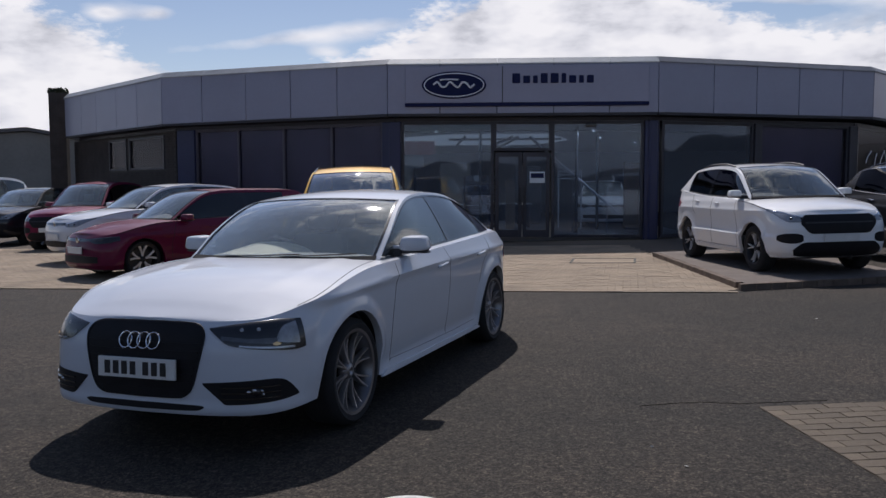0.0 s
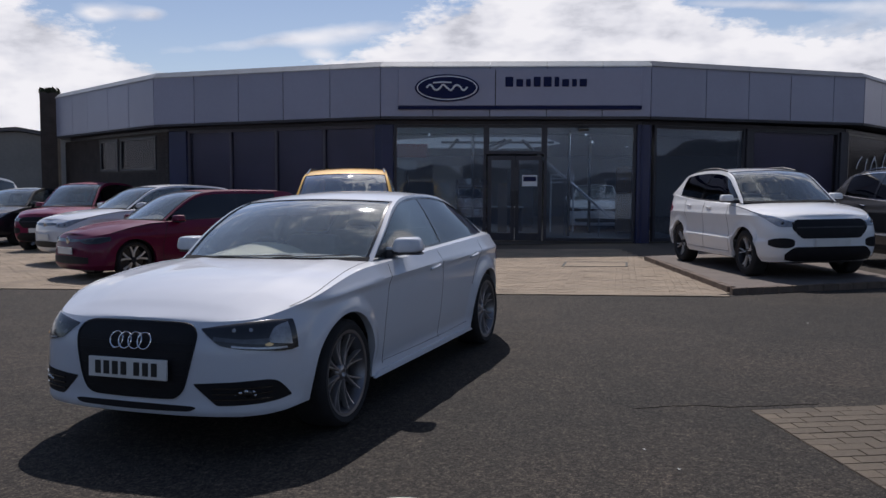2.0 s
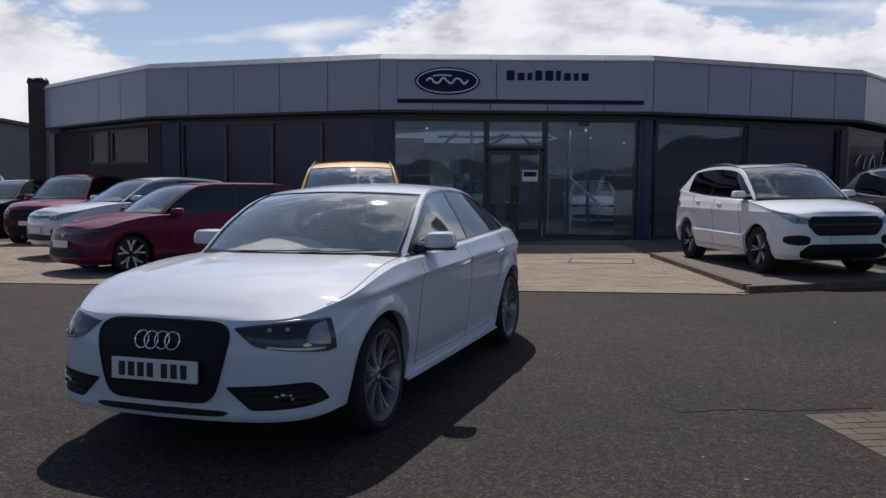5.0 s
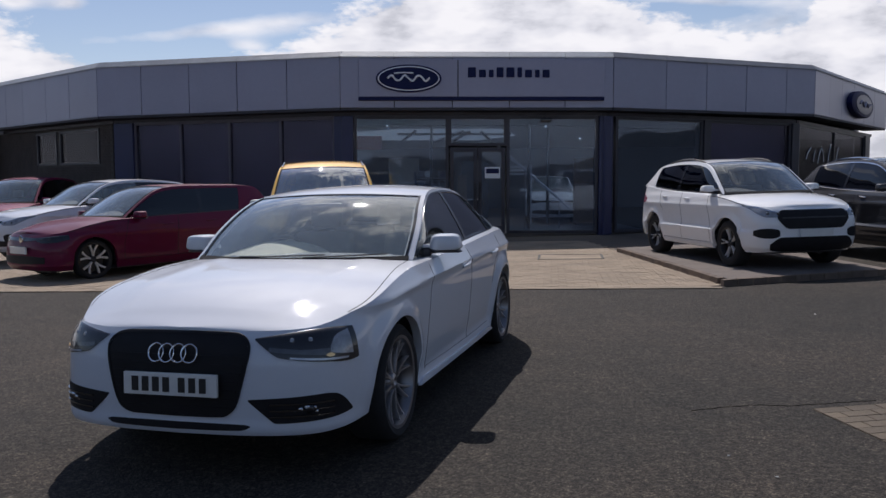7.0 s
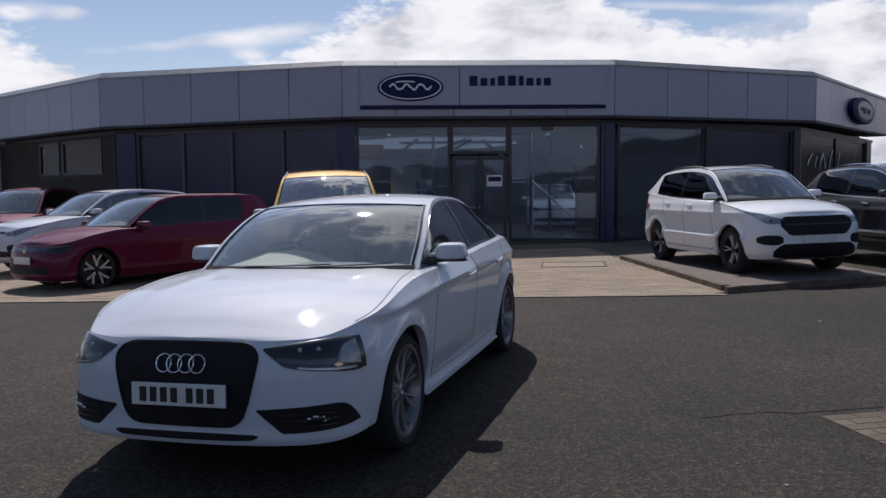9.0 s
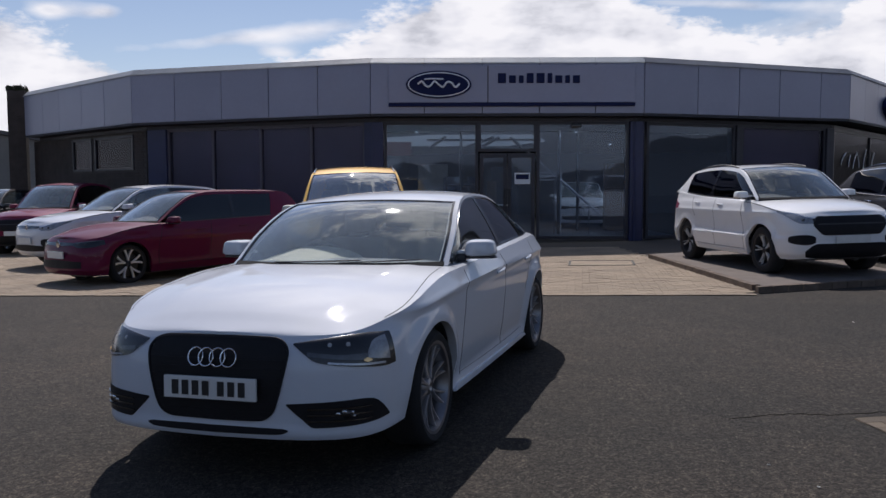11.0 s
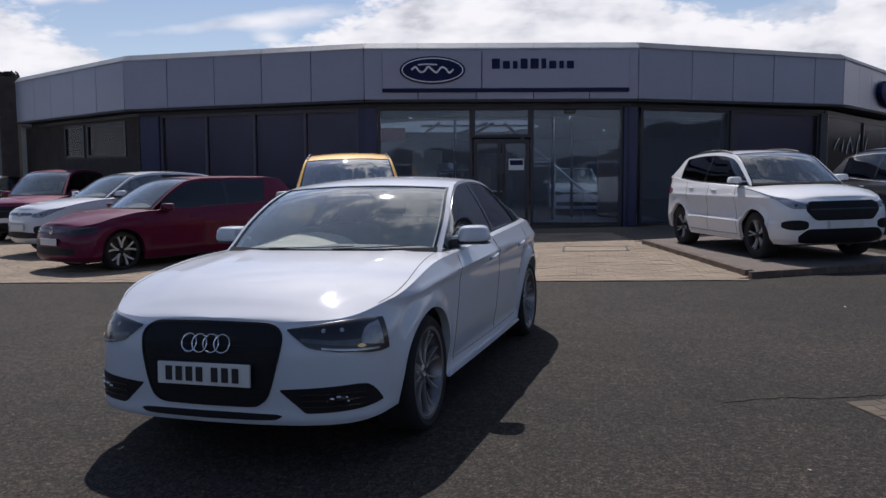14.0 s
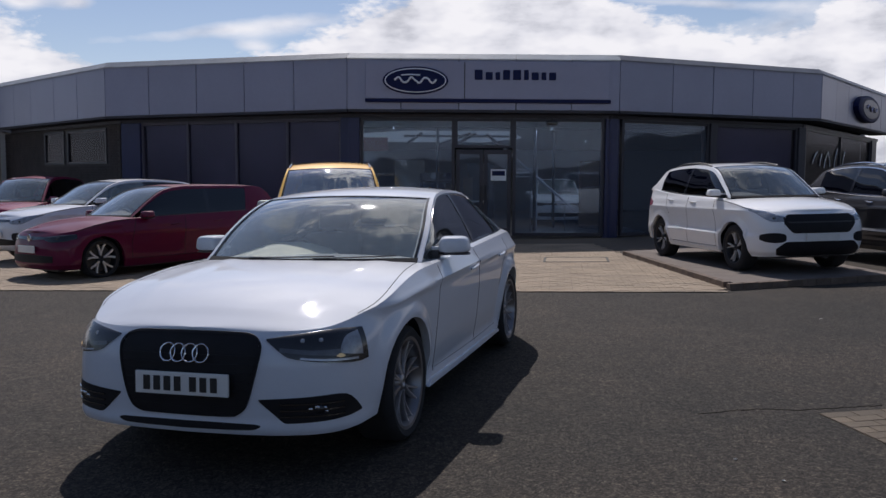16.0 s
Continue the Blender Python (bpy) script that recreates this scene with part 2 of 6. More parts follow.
FRAME = surface("dark_frame", (0.036, 0.036, 0.050), 0.45, metal=0.2, var=0.15, scale=4)
ROOFING = surface("roof_membrane", (0.16, 0.16, 0.165), 0.9, var=0.15, scale=1.0)
WALL_IN = surface("interior_paint", (0.45, 0.46, 0.48), 0.8, var=0.05, scale=0.8)
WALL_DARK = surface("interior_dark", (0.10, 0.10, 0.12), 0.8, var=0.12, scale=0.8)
FLOOR_IN = surface("showroom_tiles", (0.12, 0.12, 0.13), 0.35, var=0.08, scale=0.9)
CEIL_WHITE = surface("ceiling_white", (0.80, 0.80, 0.80), 0.8, var=0.04, scale=1.0)
# the film here is painted haze that lifts the panes' blacks
SHOW_GLASS = glass("showroom_glass", (0.54, 0.62, 0.72), 1.45, film=0.075, gain=1.0, sheen=(0.56, 0.66, 0.80), film_tint=(0.42, 0.46, 0.56))
BLIND = surface("grey_blind", (0.06, 0.06, 0.07), 0.8, var=0.1, scale=1.5)
RUBBER = surface("tyre_rubber", (0.020, 0.0195, 0.021), 0.92, var=0.2, scale=9, bump=0.2)
BLACK = surface("black_plastic", (0.030, 0.029, 0.034), 0.5, var=0.2, scale=10, bump=0.1)
GRILLE_BLACK = surface("grille_black", (0.011, 0.0105, 0.013), 0.6, var=0.2, scale=10, spec=0.25)
GLOSS_BLACK = surface("gloss_black", (0.010, 0.010, 0.012), 0.18, coat=0.6, var=0.1, scale=6)
SEAM = surface("panel_gap", (0.012, 0.012, 0.014), 0.9, var=0.1, scale=6)
CHROME = surface("chrome", (0.75, 0.76, 0.78), 0.12, metal=1.0, var=0.05, scale=6)
ALLOY = surface("silver_alloy", (0.50, 0.49, 0.50), 0.30, metal=0.8, var=0.08, scale=10)
ALLOY_CUT = surface("diamond_cut_alloy", (0.74, 0.74, 0.74), 0.3, metal=0.35, var=0.06, scale=10)
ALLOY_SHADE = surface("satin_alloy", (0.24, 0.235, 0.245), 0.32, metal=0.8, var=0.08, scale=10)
ALLOY_DARK = surface("dark_alloy", (0.03, 0.03, 0.033), 0.35, metal=0.4, var=0.1, scale=10)
CABIN = surface("cabin_trim", (0.11, 0.11, 0.112), 0.75, var=0.15, scale=9, bump=0.15)
SEAT = surface("seat_cloth", (0.18, 0.18, 0.185), 0.85, var=0.2, scale=14, bump=0.25, bump_scale=200)
# pale tone stands in for sun on the saloon's instrument hood
BINNACLE = surface("pale_dash_trim", (0.66, 0.66, 0.58), 0.8, var=0.1, scale=9)
PALE_TRIM = surface("pale_card", (0.62, 0.62, 0.58), 0.7, var=0.05, scale=6)
CAR_GLASS = glass("car_glass", (0.93, 0.96, 0.94), 1.5, rough=0.035, film=0.11, gain=2.6, film_tint=(0.44, 0.50, 0.50))
PARKED_GLASS = glass("parked_screen_glass", (0.80, 0.83, 0.82), 1.5, rough=0.03, film=0.05, gain=1.9, film_tint=(0.42, 0.48, 0.50))
RAKED_GLASS = glass("raked_screen_glass", (0.7, 0.75, 0.76), 1.5, rough=0.02, film=0.06, gain=6.0, film_tint=(0.44, 0.50, 0.52))
SIDE_GLASS = glass("side_glass", (0.42, 0.47, 0.47), 1.5, film=0.05, gain=1.7)
TINT_GLASS = glass("tinted_glass", (0.10, 0.11, 0.12), 1.5)
LAMP_DARK = surface("lamp_housing", (0.012, 0.013, 0.017), 0.25, coat=0.5, var=0.2, scale=12)
LAMP_CLEAR = surface("lamp_reflector", (0.62, 0.64, 0.66), 0.15, metal=0.8, coat=1.0, var=0.3, scale=25)
LAMP_GREY = surface("lamp_inner_grey", (0.085, 0.09, 0.10), 0.25, metal=0.4, coat=0.6, var=0.25, scale=25)
LAMP_SMOKE = surface("lamp_grey_lens", (0.27, 0.285, 0.31), 0.22, metal=0.2, coat=1.0, var=0.35, scale=14)
LAMP_PALE = surface("lamp_pale_lens", (0.46, 0.49, 0.54), 0.2, metal=0.3, coat=1.0, var=0.3, scale=14)
AMBER_GLINT = surface("amber_lens", (0.85, 0.55, 0.25), 0.15, metal=0.6, coat=1.0, var=0.15, scale=20)
PLATE = surface("plate_white", (0.72, 0.72, 0.70), 0.4, coat=0.3, var=0.04, scale=8)
PLATE_INK = surface("plate_black", (0.015, 0.015, 0.017), 0.5, var=0.05, scale=8)
IRON = surface("cast_iron", (0.06, 0.055, 0.05), 0.7, metal=0.3, var=0.25, scale=20, bump=0.4)
ROAD_WHITE = surface("worn_white_paint", (0.62, 0.62, 0.58), 0.7, var=0.15, scale=18, bump=0.2)
FAR_WALL = surface("far_render", (0.24, 0.225, 0.21), 0.9, var=0.12, scale=0.4)
FAR_ROOF = surface("far_roof", (0.13, 0.12, 0.12), 0.9, var=0.12, scale=0.5)
FAR_RED = surface("far_red_sign", (0.28, 0.05, 0.05), 0.6, var=0.1, scale=1)
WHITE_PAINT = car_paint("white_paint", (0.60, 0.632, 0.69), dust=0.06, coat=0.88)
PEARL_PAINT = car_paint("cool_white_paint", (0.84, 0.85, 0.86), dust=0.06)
SILVER_PAINT = car_paint("silver_paint", (0.66, 0.68, 0.73), metal=0.1)
RED_PAINT = car_paint("red_paint", (0.113, 0.0010, 0.032), metal=0.1, dust=0.015, coat=0.45)
DEEP_RED = car_paint("deep_red_paint", (0.17, 0.003, 0.040), metal=0.1, dust=0.015, coat=0.7)
YELLOW_PAINT = car_paint("amber_paint", (0.78, 0.45, 0.06), metal=0.2)
BLACK_PAINT = car_paint("black_paint", (0.014, 0.015, 0.020), metal=0.2, dust=0.015)
LEAF = surface("dark_leaves", (0.035, 0.045, 0.022), 0.7, var=0.35, scale=8)


# ---- mesh helpers ----
def mesh_object(name, bm, material, smooth=False, angle=35):
    me = bpy.data.meshes.new(name)
    bmesh.ops.recalc_face_normals(bm, faces=bm.faces[:])
    if smooth:
        for f in bm.faces:
            f.smooth = True
    bm.to_mesh(me)
    bm.free()
    if smooth:
        me.set_sharp_from_angle(angle=radians(angle))
    me.materials.append(material)
    return new(name, me)


def part(name, bm, material, parent, label="", smooth=False, angle=35):
    """One mesh under a thing or under a part."""
    ob = mesh_object(name, bm, material, smooth, angle)
    ob.parent = parent
    return tagged(ob, label)


def share(name, ob, parent, m):
    """Another part on the same mesh."""
    other = new(name, ob.data)
    other.parent = parent
    other.matrix_basis = m
    return other


def thing(name, m, label, category, group="", kind=""):
    ob = new(name)
    ob.empty_display_size = 0.2
    ob.matrix_world = m
    return tagged(ob, label, category, group, kind)


def box(bm, lo, hi, bevel=0.0, m=None, seg=2):
    """An axis-aligned block from lo to hi, optionally with rounded edges, moved by m."""
    c = [(a + b) / 2 for a, b in zip(lo, hi)]
    s = [abs(b - a) for a, b in zip(lo, hi)]
    r = bmesh.ops.create_cube(bm, size=1.0, matrix=Matrix.LocRotScale(c, None, s))
    vs = r["verts"]
    if bevel:
        es = list({e for v in vs for e in v.link_edges})
        r = bmesh.ops.bevel(bm, geom=es, offset=bevel, segments=seg, affect="EDGES", profile=0.5)
        vs = list({v for f in r["faces"] for v in f.verts} | {v for v in vs if v.is_valid})
        vs = list({v for f in bm.faces for v in f.verts if v in set(vs)} | set(vs))
    if m is not None:
        seen, todo = set(), list(vs)
        while todo:
            v = todo.pop()
            if v in seen:
                continue
            seen.add(v)
            todo += [e.other_vert(v) for e in v.link_edges]
        bmesh.ops.transform(bm, matrix=m, verts=list(seen))
    return bm


def prism(bm, outline, z0, z1):
    """An upright prism over a plan outline."""
    lo = [bm.verts.new((x, y, z0)) for x, y in outline]
    hi = [bm.verts.new((x, y, z1)) for x, y in outline]
    n = len(outline)
    for i in range(n):
        bm.faces.new((lo[i], lo[(i + 1) % n], hi[(i + 1) % n], hi[i]))
    bm.faces.new(hi)
    bm.faces.new(lo[::-1])
    return bm


def grid(bm, rows, close=False):
    """Quads over rows of points."""
    vs = [[bm.verts.new(p) for p in row] for row in rows]
    for a, b in zip(vs, vs[1:]):
        for i in range(len(a) - (0 if close else 1)):
            j = (i + 1) % len(a)
            q = [a[i], a[j], b[j], b[i]]
            bm.faces.new(q)
    return vs


def shell(bm, outer, inner):
    """A closed thin sheet between two grids of points."""
    a, b = grid(bm, outer), grid(bm, inner)
    n, k = len(a) - 1, len(a[0]) - 1
    rim = lambda g: g[0][:] + [r[k] for r in g[1:]] + g[n][k - 1::-1] + [r[0] for r in g[n - 1:0:-1]]
    ra, rb = rim(a), rim(b)
    for i in range(len(ra)):
        j = (i + 1) % len(ra)
        try:
            bm.faces.new((ra[i], ra[j], rb[j], rb[i]))
        except ValueError:
            pass
    return bm


def lathe(bm, profile, n=40, axis="x"):
    """A ring of revolution about the x axis from (x, r) pairs; the profile is closed."""
    rows = []
    for i in range(n):
        a = 2 * math.pi * i / n
        rows.append([(x, r * math.cos(a), r * math.sin(a)) for x, r in profile])
    rows.append(rows[0])
    vs = [[bm.verts.new(p) for p in row] for row in rows[:-1]]
    k = len(profile)
    for i in range(n):
        p, q = vs[i], vs[(i + 1) % n]
        for j in range(k):
            bm.faces.new((p[j], p[(j + 1) % k], q[(j + 1) % k], q[j]))
    return bm


def tube(bm, pts, r, n=8):
    """A round bar along points."""
    pts = [Vector(p) for p in pts]
    rows = []
    for i, p in enumerate(pts):
        d = (pts[min(i + 1, len(pts) - 1)] - pts[max(i - 1, 0)]).normalized()
        u = d.orthogonal().normalized() if i == 0 else (rows_u - d * rows_u.dot(d)).normalized()
        rows_u = u
        w = d.cross(u)
        rows.append([p + r * (math.cos(2 * math.pi * k / n) * u + math.sin(2 * math.pi * k / n) * w) for k in range(n)])
    vs = grid(bm, rows, close=True)
    bm.faces.new(vs[0][::-1])
    bm.faces.new(vs[-1])
    return bm


def spline(pts, n):
    """n points along a smooth curve through pts."""
    p = np.array(pts, float)
    p = np.vstack([2 * p[0] - p[1], p, 2 * p[-1] - p[-2]])
    out = []
    for i in range(1, len(p) - 2):
        for t in np.linspace(0, 1, 24, endpoint=False):
            a, b, c, d = p[i - 1], p[i], p[i + 1], p[i + 2]
            out.append(0.5 * (2 * b + (c - a) * t + (2 * a - 5 * b + 4 * c - d) * t * t + (3 * b - a - 3 * c + d) * t ** 3))
    out.append(p[-2])
    out = np.array(out)
    s = np.concatenate([[0], np.cumsum(np.linalg.norm(np.diff(out, axis=0), axis=1))])
    return np.array([np.interp(np.linspace(0, s[-1], n), s, out[:, k]) for k in range(out.shape[1])]).T


# ---- cars: front axle over the origin, nose towards -y, the car's left side at +x ----
TABLES = {}


def keyed(keys, v):
    """A smooth curve through (position, value) keys that never overshoots them."""
    key = tuple(keys)
    if key not in TABLES:
        x, y = np.array([k[0] for k in keys], float), np.array([k[1] for k in keys], float)
        if len(x) < 3 or np.any(np.diff(x) <= 0):
            TABLES[key] = (x, y)
        else:
            h, d = np.diff(x), np.diff(y) / np.diff(x)
            m = np.zeros(len(x))
            for i in range(1, len(x) - 1):
                if d[i - 1] * d[i] > 0:
                    w1, w2 = 2 * h[i] + h[i - 1], h[i] + 2 * h[i - 1]
                    m[i] = (w1 + w2) / (w1 / d[i - 1] + w2 / d[i])
            m[0], m[-1] = d[0], d[-1]
            xs = np.unique(np.concatenate([np.linspace(a, c, 25) for a, c in zip(x, x[1:])]))
            k = np.clip(np.searchsorted(x, xs, side="right") - 1, 0, len(x) - 2)
            t = (xs - x[k]) / h[k]
            ys = (2 * t ** 3 - 3 * t ** 2 + 1) * y[k] + (t ** 3 - 2 * t ** 2 + t) * h[k] * m[k] + (3 * t ** 2 - 2 * t ** 3) * y[k + 1] + (t ** 3 - t ** 2) * h[k] * m[k + 1]
            TABLES[key] = (xs, ys)
    xs, ys = TABLES[key]
    return float(np.interp(v, xs, ys))


def soft(a, b, v):
    t = min(1.0, max(0.0, (v - a) / (b - a)))
    return t * t * (3 - 2 * t)


class Shape:
    """The surfaces of one car model: a wall round the plan outline, lids on it, and a glasshouse above."""

    def __init__(self, spec, n=260):
        self.sp = spec
        self.plan = spline(spec["plan"], n)
        d = np.gradient(self.plan, axis=0)
        d /= np.linalg.norm(d, axis=1)[:, None]
        self.out = np.stack([d[:, 1], -d[:, 0]], 1)       # outward normals for the +x half
        self.out[0], self.out[-1] = (0, -1), (0, 1)
        self.rail, self.belt = spline(spec["rail"], 81), spline(spec["belt"], 81)
        i = int(np.argmax(self.plan[:, 0]))
        self.widest = i

    def inset(self, y, z):
        sp = self.sp
        f = 1 - soft(-sp["fo"] + 0.08, -sp["fo"] + 0.75, y)
        r = soft(sp["wb"] + sp["ro"] - 0.6, sp["wb"] + sp["ro"] - 0.08, y)
        s = keyed(sp["side"], z - (keyed(sp["shoulder"], y) if "shoulder" in sp else 0.0))
        return f * keyed(sp["front"], z) + r * keyed(sp["rear"], z) + max(0.0, 1 - f - r) * s

    def at(self, i, z, off=0.0, sgn=1):
        """A point of the wall at outline position i (may be fractional) and height z."""
        k = min(int(i), len(self.plan) - 2)
        t = i - k
        p = self.plan[k] * (1 - t) + self.plan[k + 1] * t
        o = self.out[k] * (1 - t) + self.out[k + 1] * t
        swell = 0.0
        if self.sp.get("flare"):
            for yc, ra, rz in self.arches():
                r = math.hypot((p[1] - yc) / ra, (z - self.sp["rw"]) / rz)
                swell += self.sp["flare"] * (1 - soft(1.02, 1.34, r)) * soft(0.20, 0.42, z)
        q = p + o * (off + swell - self.inset(p[1], z))
        return (sgn * max(0.0, q[0]), q[1], z)

    def i_of_y(self, y):
        return float(np.interp(y, self.plan[:, 1], np.arange(len(self.plan))))

    def i_of_x(self, x):
        return float(np.interp(x, self.plan[:self.widest, 0], np.arange(self.widest)))

    def front(self, x, z, off=0.0):
        return self.at(self.i_of_x(abs(x)), z, off, 1 if x >= 0 else -1)

    def side(self, y, z, off=0.0, sgn=1):
        return self.at(self.i_of_y(y), z, off, sgn)

    def top(self, y):
        return keyed(self.sp["ztop"], y)

    def arches(self):
        """Centre along the car, half length and height of each wheel arch."""
        sp = self.sp
        a, h, d = sp["ra"], sp.get("arch_h", sp["ra"]), sp.get("arch_fwd", 0.0)
        return ((sp.get("axle", 0.0) - d, a, h), (sp["wb"] - d, a, h))

    def bottom(self, y):
        sp = self.sp
        z = keyed(sp["zbot"], y)
        for yc, a, h in self.arches():
            if abs(y - yc) < a:
                z = max(z, sp["rw"] + h * math.sqrt(1 - ((y - yc) / a) ** 2))
        return z

    def roof(self, t, f):
        """The glasshouse's upper face: t from the screen's foot to the rear screen's foot, f across."""
        k = t * 80
        r = np.array([np.interp(k, np.arange(81), self.rail[:, j]) for j in range(3)])
        sp = self.sp
        bow = keyed(sp["bow"], t)
        crown = keyed(sp["crown"], t)
        return (f * r[0], r[1] - bow * (1 - f * f), r[2] + crown * (1 - f * f))

    def cheek(self, t, v, sgn=1, off=0.0):
        """The glasshouse's side: v from the waist to the roof rail."""
        k = t * 80
        r = np.array([np.interp(k, np.arange(81), self.rail[:, j]) for j in range(3)])
        b = np.array([np.interp(k, np.arange(81), self.belt[:, j]) for j in range(3)])
        p = b * (1 - v) + r * v
        return (sgn * (p[0] + self.sp.get("bulge", 0.022) * math.sin(math.pi * v) + off), p[1], p[2])


def lid(sh, i0, i1, centre, bow, nf=14):
    """Rows across the car between the wall's two upper edges (bonnet, boot lid)."""
    rows = []
    for i in range(i0, i1 + 1):
        y = sh.plan[i, 1]
        x, yy, z = sh.at(i, sh.top(y), 0.0)
        zc = keyed(centre, yy)
        row = []
        for f in np.linspace(-1, 1, 2 * nf + 1):
            crease = keyed(sh.sp.get("crease", [(0, 0), (1, 0)]), abs(f))
            row.append((f * x, yy, zc + (z - zc) * abs(f) ** sh.sp.get("hood_p", 2.6) + crease * soft(-sh.sp["fo"] + 0.1, -sh.sp["fo"] + 0.6, yy)))
        rows.append(row)
    return rows


def strip_on(sh, path, width, off=0.0016, kind="side", sgn=1):
    """A thin band on the wall along (y, z) or (x, z) points."""
    bm = bmesh.new()
    fn = (lambda a, z, o: sh.side(a, z, o, sgn)) if kind == "side" else (lambda a, z, o: sh.front(a, z, o))
    pts = spline(path, max(4, 6 * len(path)))
    d = np.gradient(pts, axis=0)
    d /= np.linalg.norm(d, axis=1)[:, None] + 1e-9
    nrm = np.stack([-d[:, 1], d[:, 0]], 1) * width / 2
    outer = [[fn(*(p - q), off), fn(*(p + q), off)] for p, q in zip(pts, nrm)]
    inner = [[fn(*(p - q), off - 0.01), fn(*(p + q), off - 0.01)] for p, q in zip(pts, nrm)]
    return shell(bm, outer, inner)


def panel_on(sh, us, lo, hi, off, kind="front", sgn=1, nu=14, nv=6, depth=0.02):
    """A raised panel on the wall between a lower and an upper edge, each keyed over us."""
    bm = bmesh.new()
    fn = (lambda a, z, o: sh.side(a, z, o, sgn)) if kind == "side" else (lambda a, z, o: sh.front(a, z, o))
    outer, inner = [], []
    for u in np.linspace(us[0], us[1], nu + 1):
        a, b = keyed(lo, u), keyed(hi, u)
        zs = np.linspace(a, b, nv + 1)
        outer.append([fn(u * (sgn if kind == "front" else 1), z, off) for z in zs])
        inner.append([fn(u * (sgn if kind == "front" else 1), z, off - depth) for z in zs])
    return shell(bm, outer, inner)


def wheel_mesh(car, R, width, rim_r, style, metal, face_metal=None):
    """A wheel with its tyre, hub face at +x: barrel, rim lip, spokes and centre cap in one mesh; the tyre is a part of it."""
    bm = bmesh.new()
    w = width
    lathe(bm, [(0.0, rim_r), (-0.012, rim_r + 0.006), (-0.02, rim_r - 0.012), (-0.09, rim_r - 0.03), (-w + 0.03, rim_r - 0.02), (-w + 0.03, rim_r - 0.035),
               (-0.09, rim_r - 0.045), (-0.025, rim_r - 0.026), (-0.004, rim_r - 0.018)], 56)
    lathe(bm, [(-0.045, 0.001), (-0.032, 0.024), (-0.038, 0.044), (-0.052, 0.058), (-0.09, 0.062), (-0.09, 0.001)], 24)
    wheel = part("wheel", bm, metal, car, "", True, 40)
    n, twin, half, dish = style
    spokes = []
    for s in ((-1, 1) if twin else (0,)):
        rows = []
        for j in range(6):
            t = j / 5
            r = 0.05 + (rim_r - 0.062) * t
            ang = s * (0.035 + twin * t)
            hw_ = half * (1.15 - 0.25 * t) if n > 7 else half * (0.8 + 0.55 * t)
            x = -0.035 - dish * math.sin(math.pi * t) * 0.6 + 0.02 * t
            c, sn = math.cos(ang), math.sin(ang)
            ring = []
            for dx, dt in ((0.0, -0.6), (0.0, 0.6), (-0.012, 1.0), (-0.035, 0.8), (-0.035, -0.8), (-0.012, -1.0)):
                ring.append((x + dx, r * c - dt * hw_ * sn, r * sn + dt * hw_ * c))
            rows.append(ring)
        bm = bmesh.new()
        vs = grid(bm, rows, close=True)
        bm.faces.new(vs[0][::-1]), bm.faces.new(vs[-1])
        spokes.append(part("spoke", bm, face_metal or metal, wheel, "", True, 40))
    for k in range(1, n):
        for sp_ in spokes:
            share("spoke", sp_, wheel, pose(0, 0, 0, 360 * k / n))
    bm = bmesh.new()
    prof = [(-0.004, rim_r - 0.01), (0.004, rim_r + 0.012), (0.008, rim_r + (R - rim_r) * 0.5), (-0.002, R - 0.022), (-0.022, R - 0.004), (-0.05, R),
            (-w + 0.05, R), (-w + 0.022, R - 0.004), (-w + 0.002, R - 0.022), (-w - 0.008, rim_r + (R - rim_r) * 0.5), (-w, rim_r), (-w + 0.03, rim_r - 0.02)]
    lathe(bm, prof, 56)
    part("tyre", bm, RUBBER, wheel, "", True, 50)
    bm = bmesh.new()
    lathe(bm, [(-0.10, 0.02), (-0.10, rim_r - 0.06), (-0.12, rim_r - 0.05), (-0.12, 0.02)], 32)
    part("brake_disc", bm, IRON, wheel, "", True)
    return wheel


def put_wheels(car, sp, style, metal, face=None):
    first = wheel_mesh(car, sp["rw"], sp["tyre_w"], sp["rim"], style, metal, face)
    ax = sp.get("axle", 0.0)
    first.matrix_basis = pose(sp["track"], ax, sp["rw"], 17)
    for sgn, y in ((1, sp["wb"]), (-1, ax), (-1, sp["wb"])):
        w = share("wheel", first, car, pose(sgn * sp["track"], y, sp["rw"], 40 * sgn + y * 9, 0, 0 if sgn > 0 else 180))
        for ch in first.children:
            share(ch.name.split(".")[0], ch, w, ch.matrix_basis.copy())


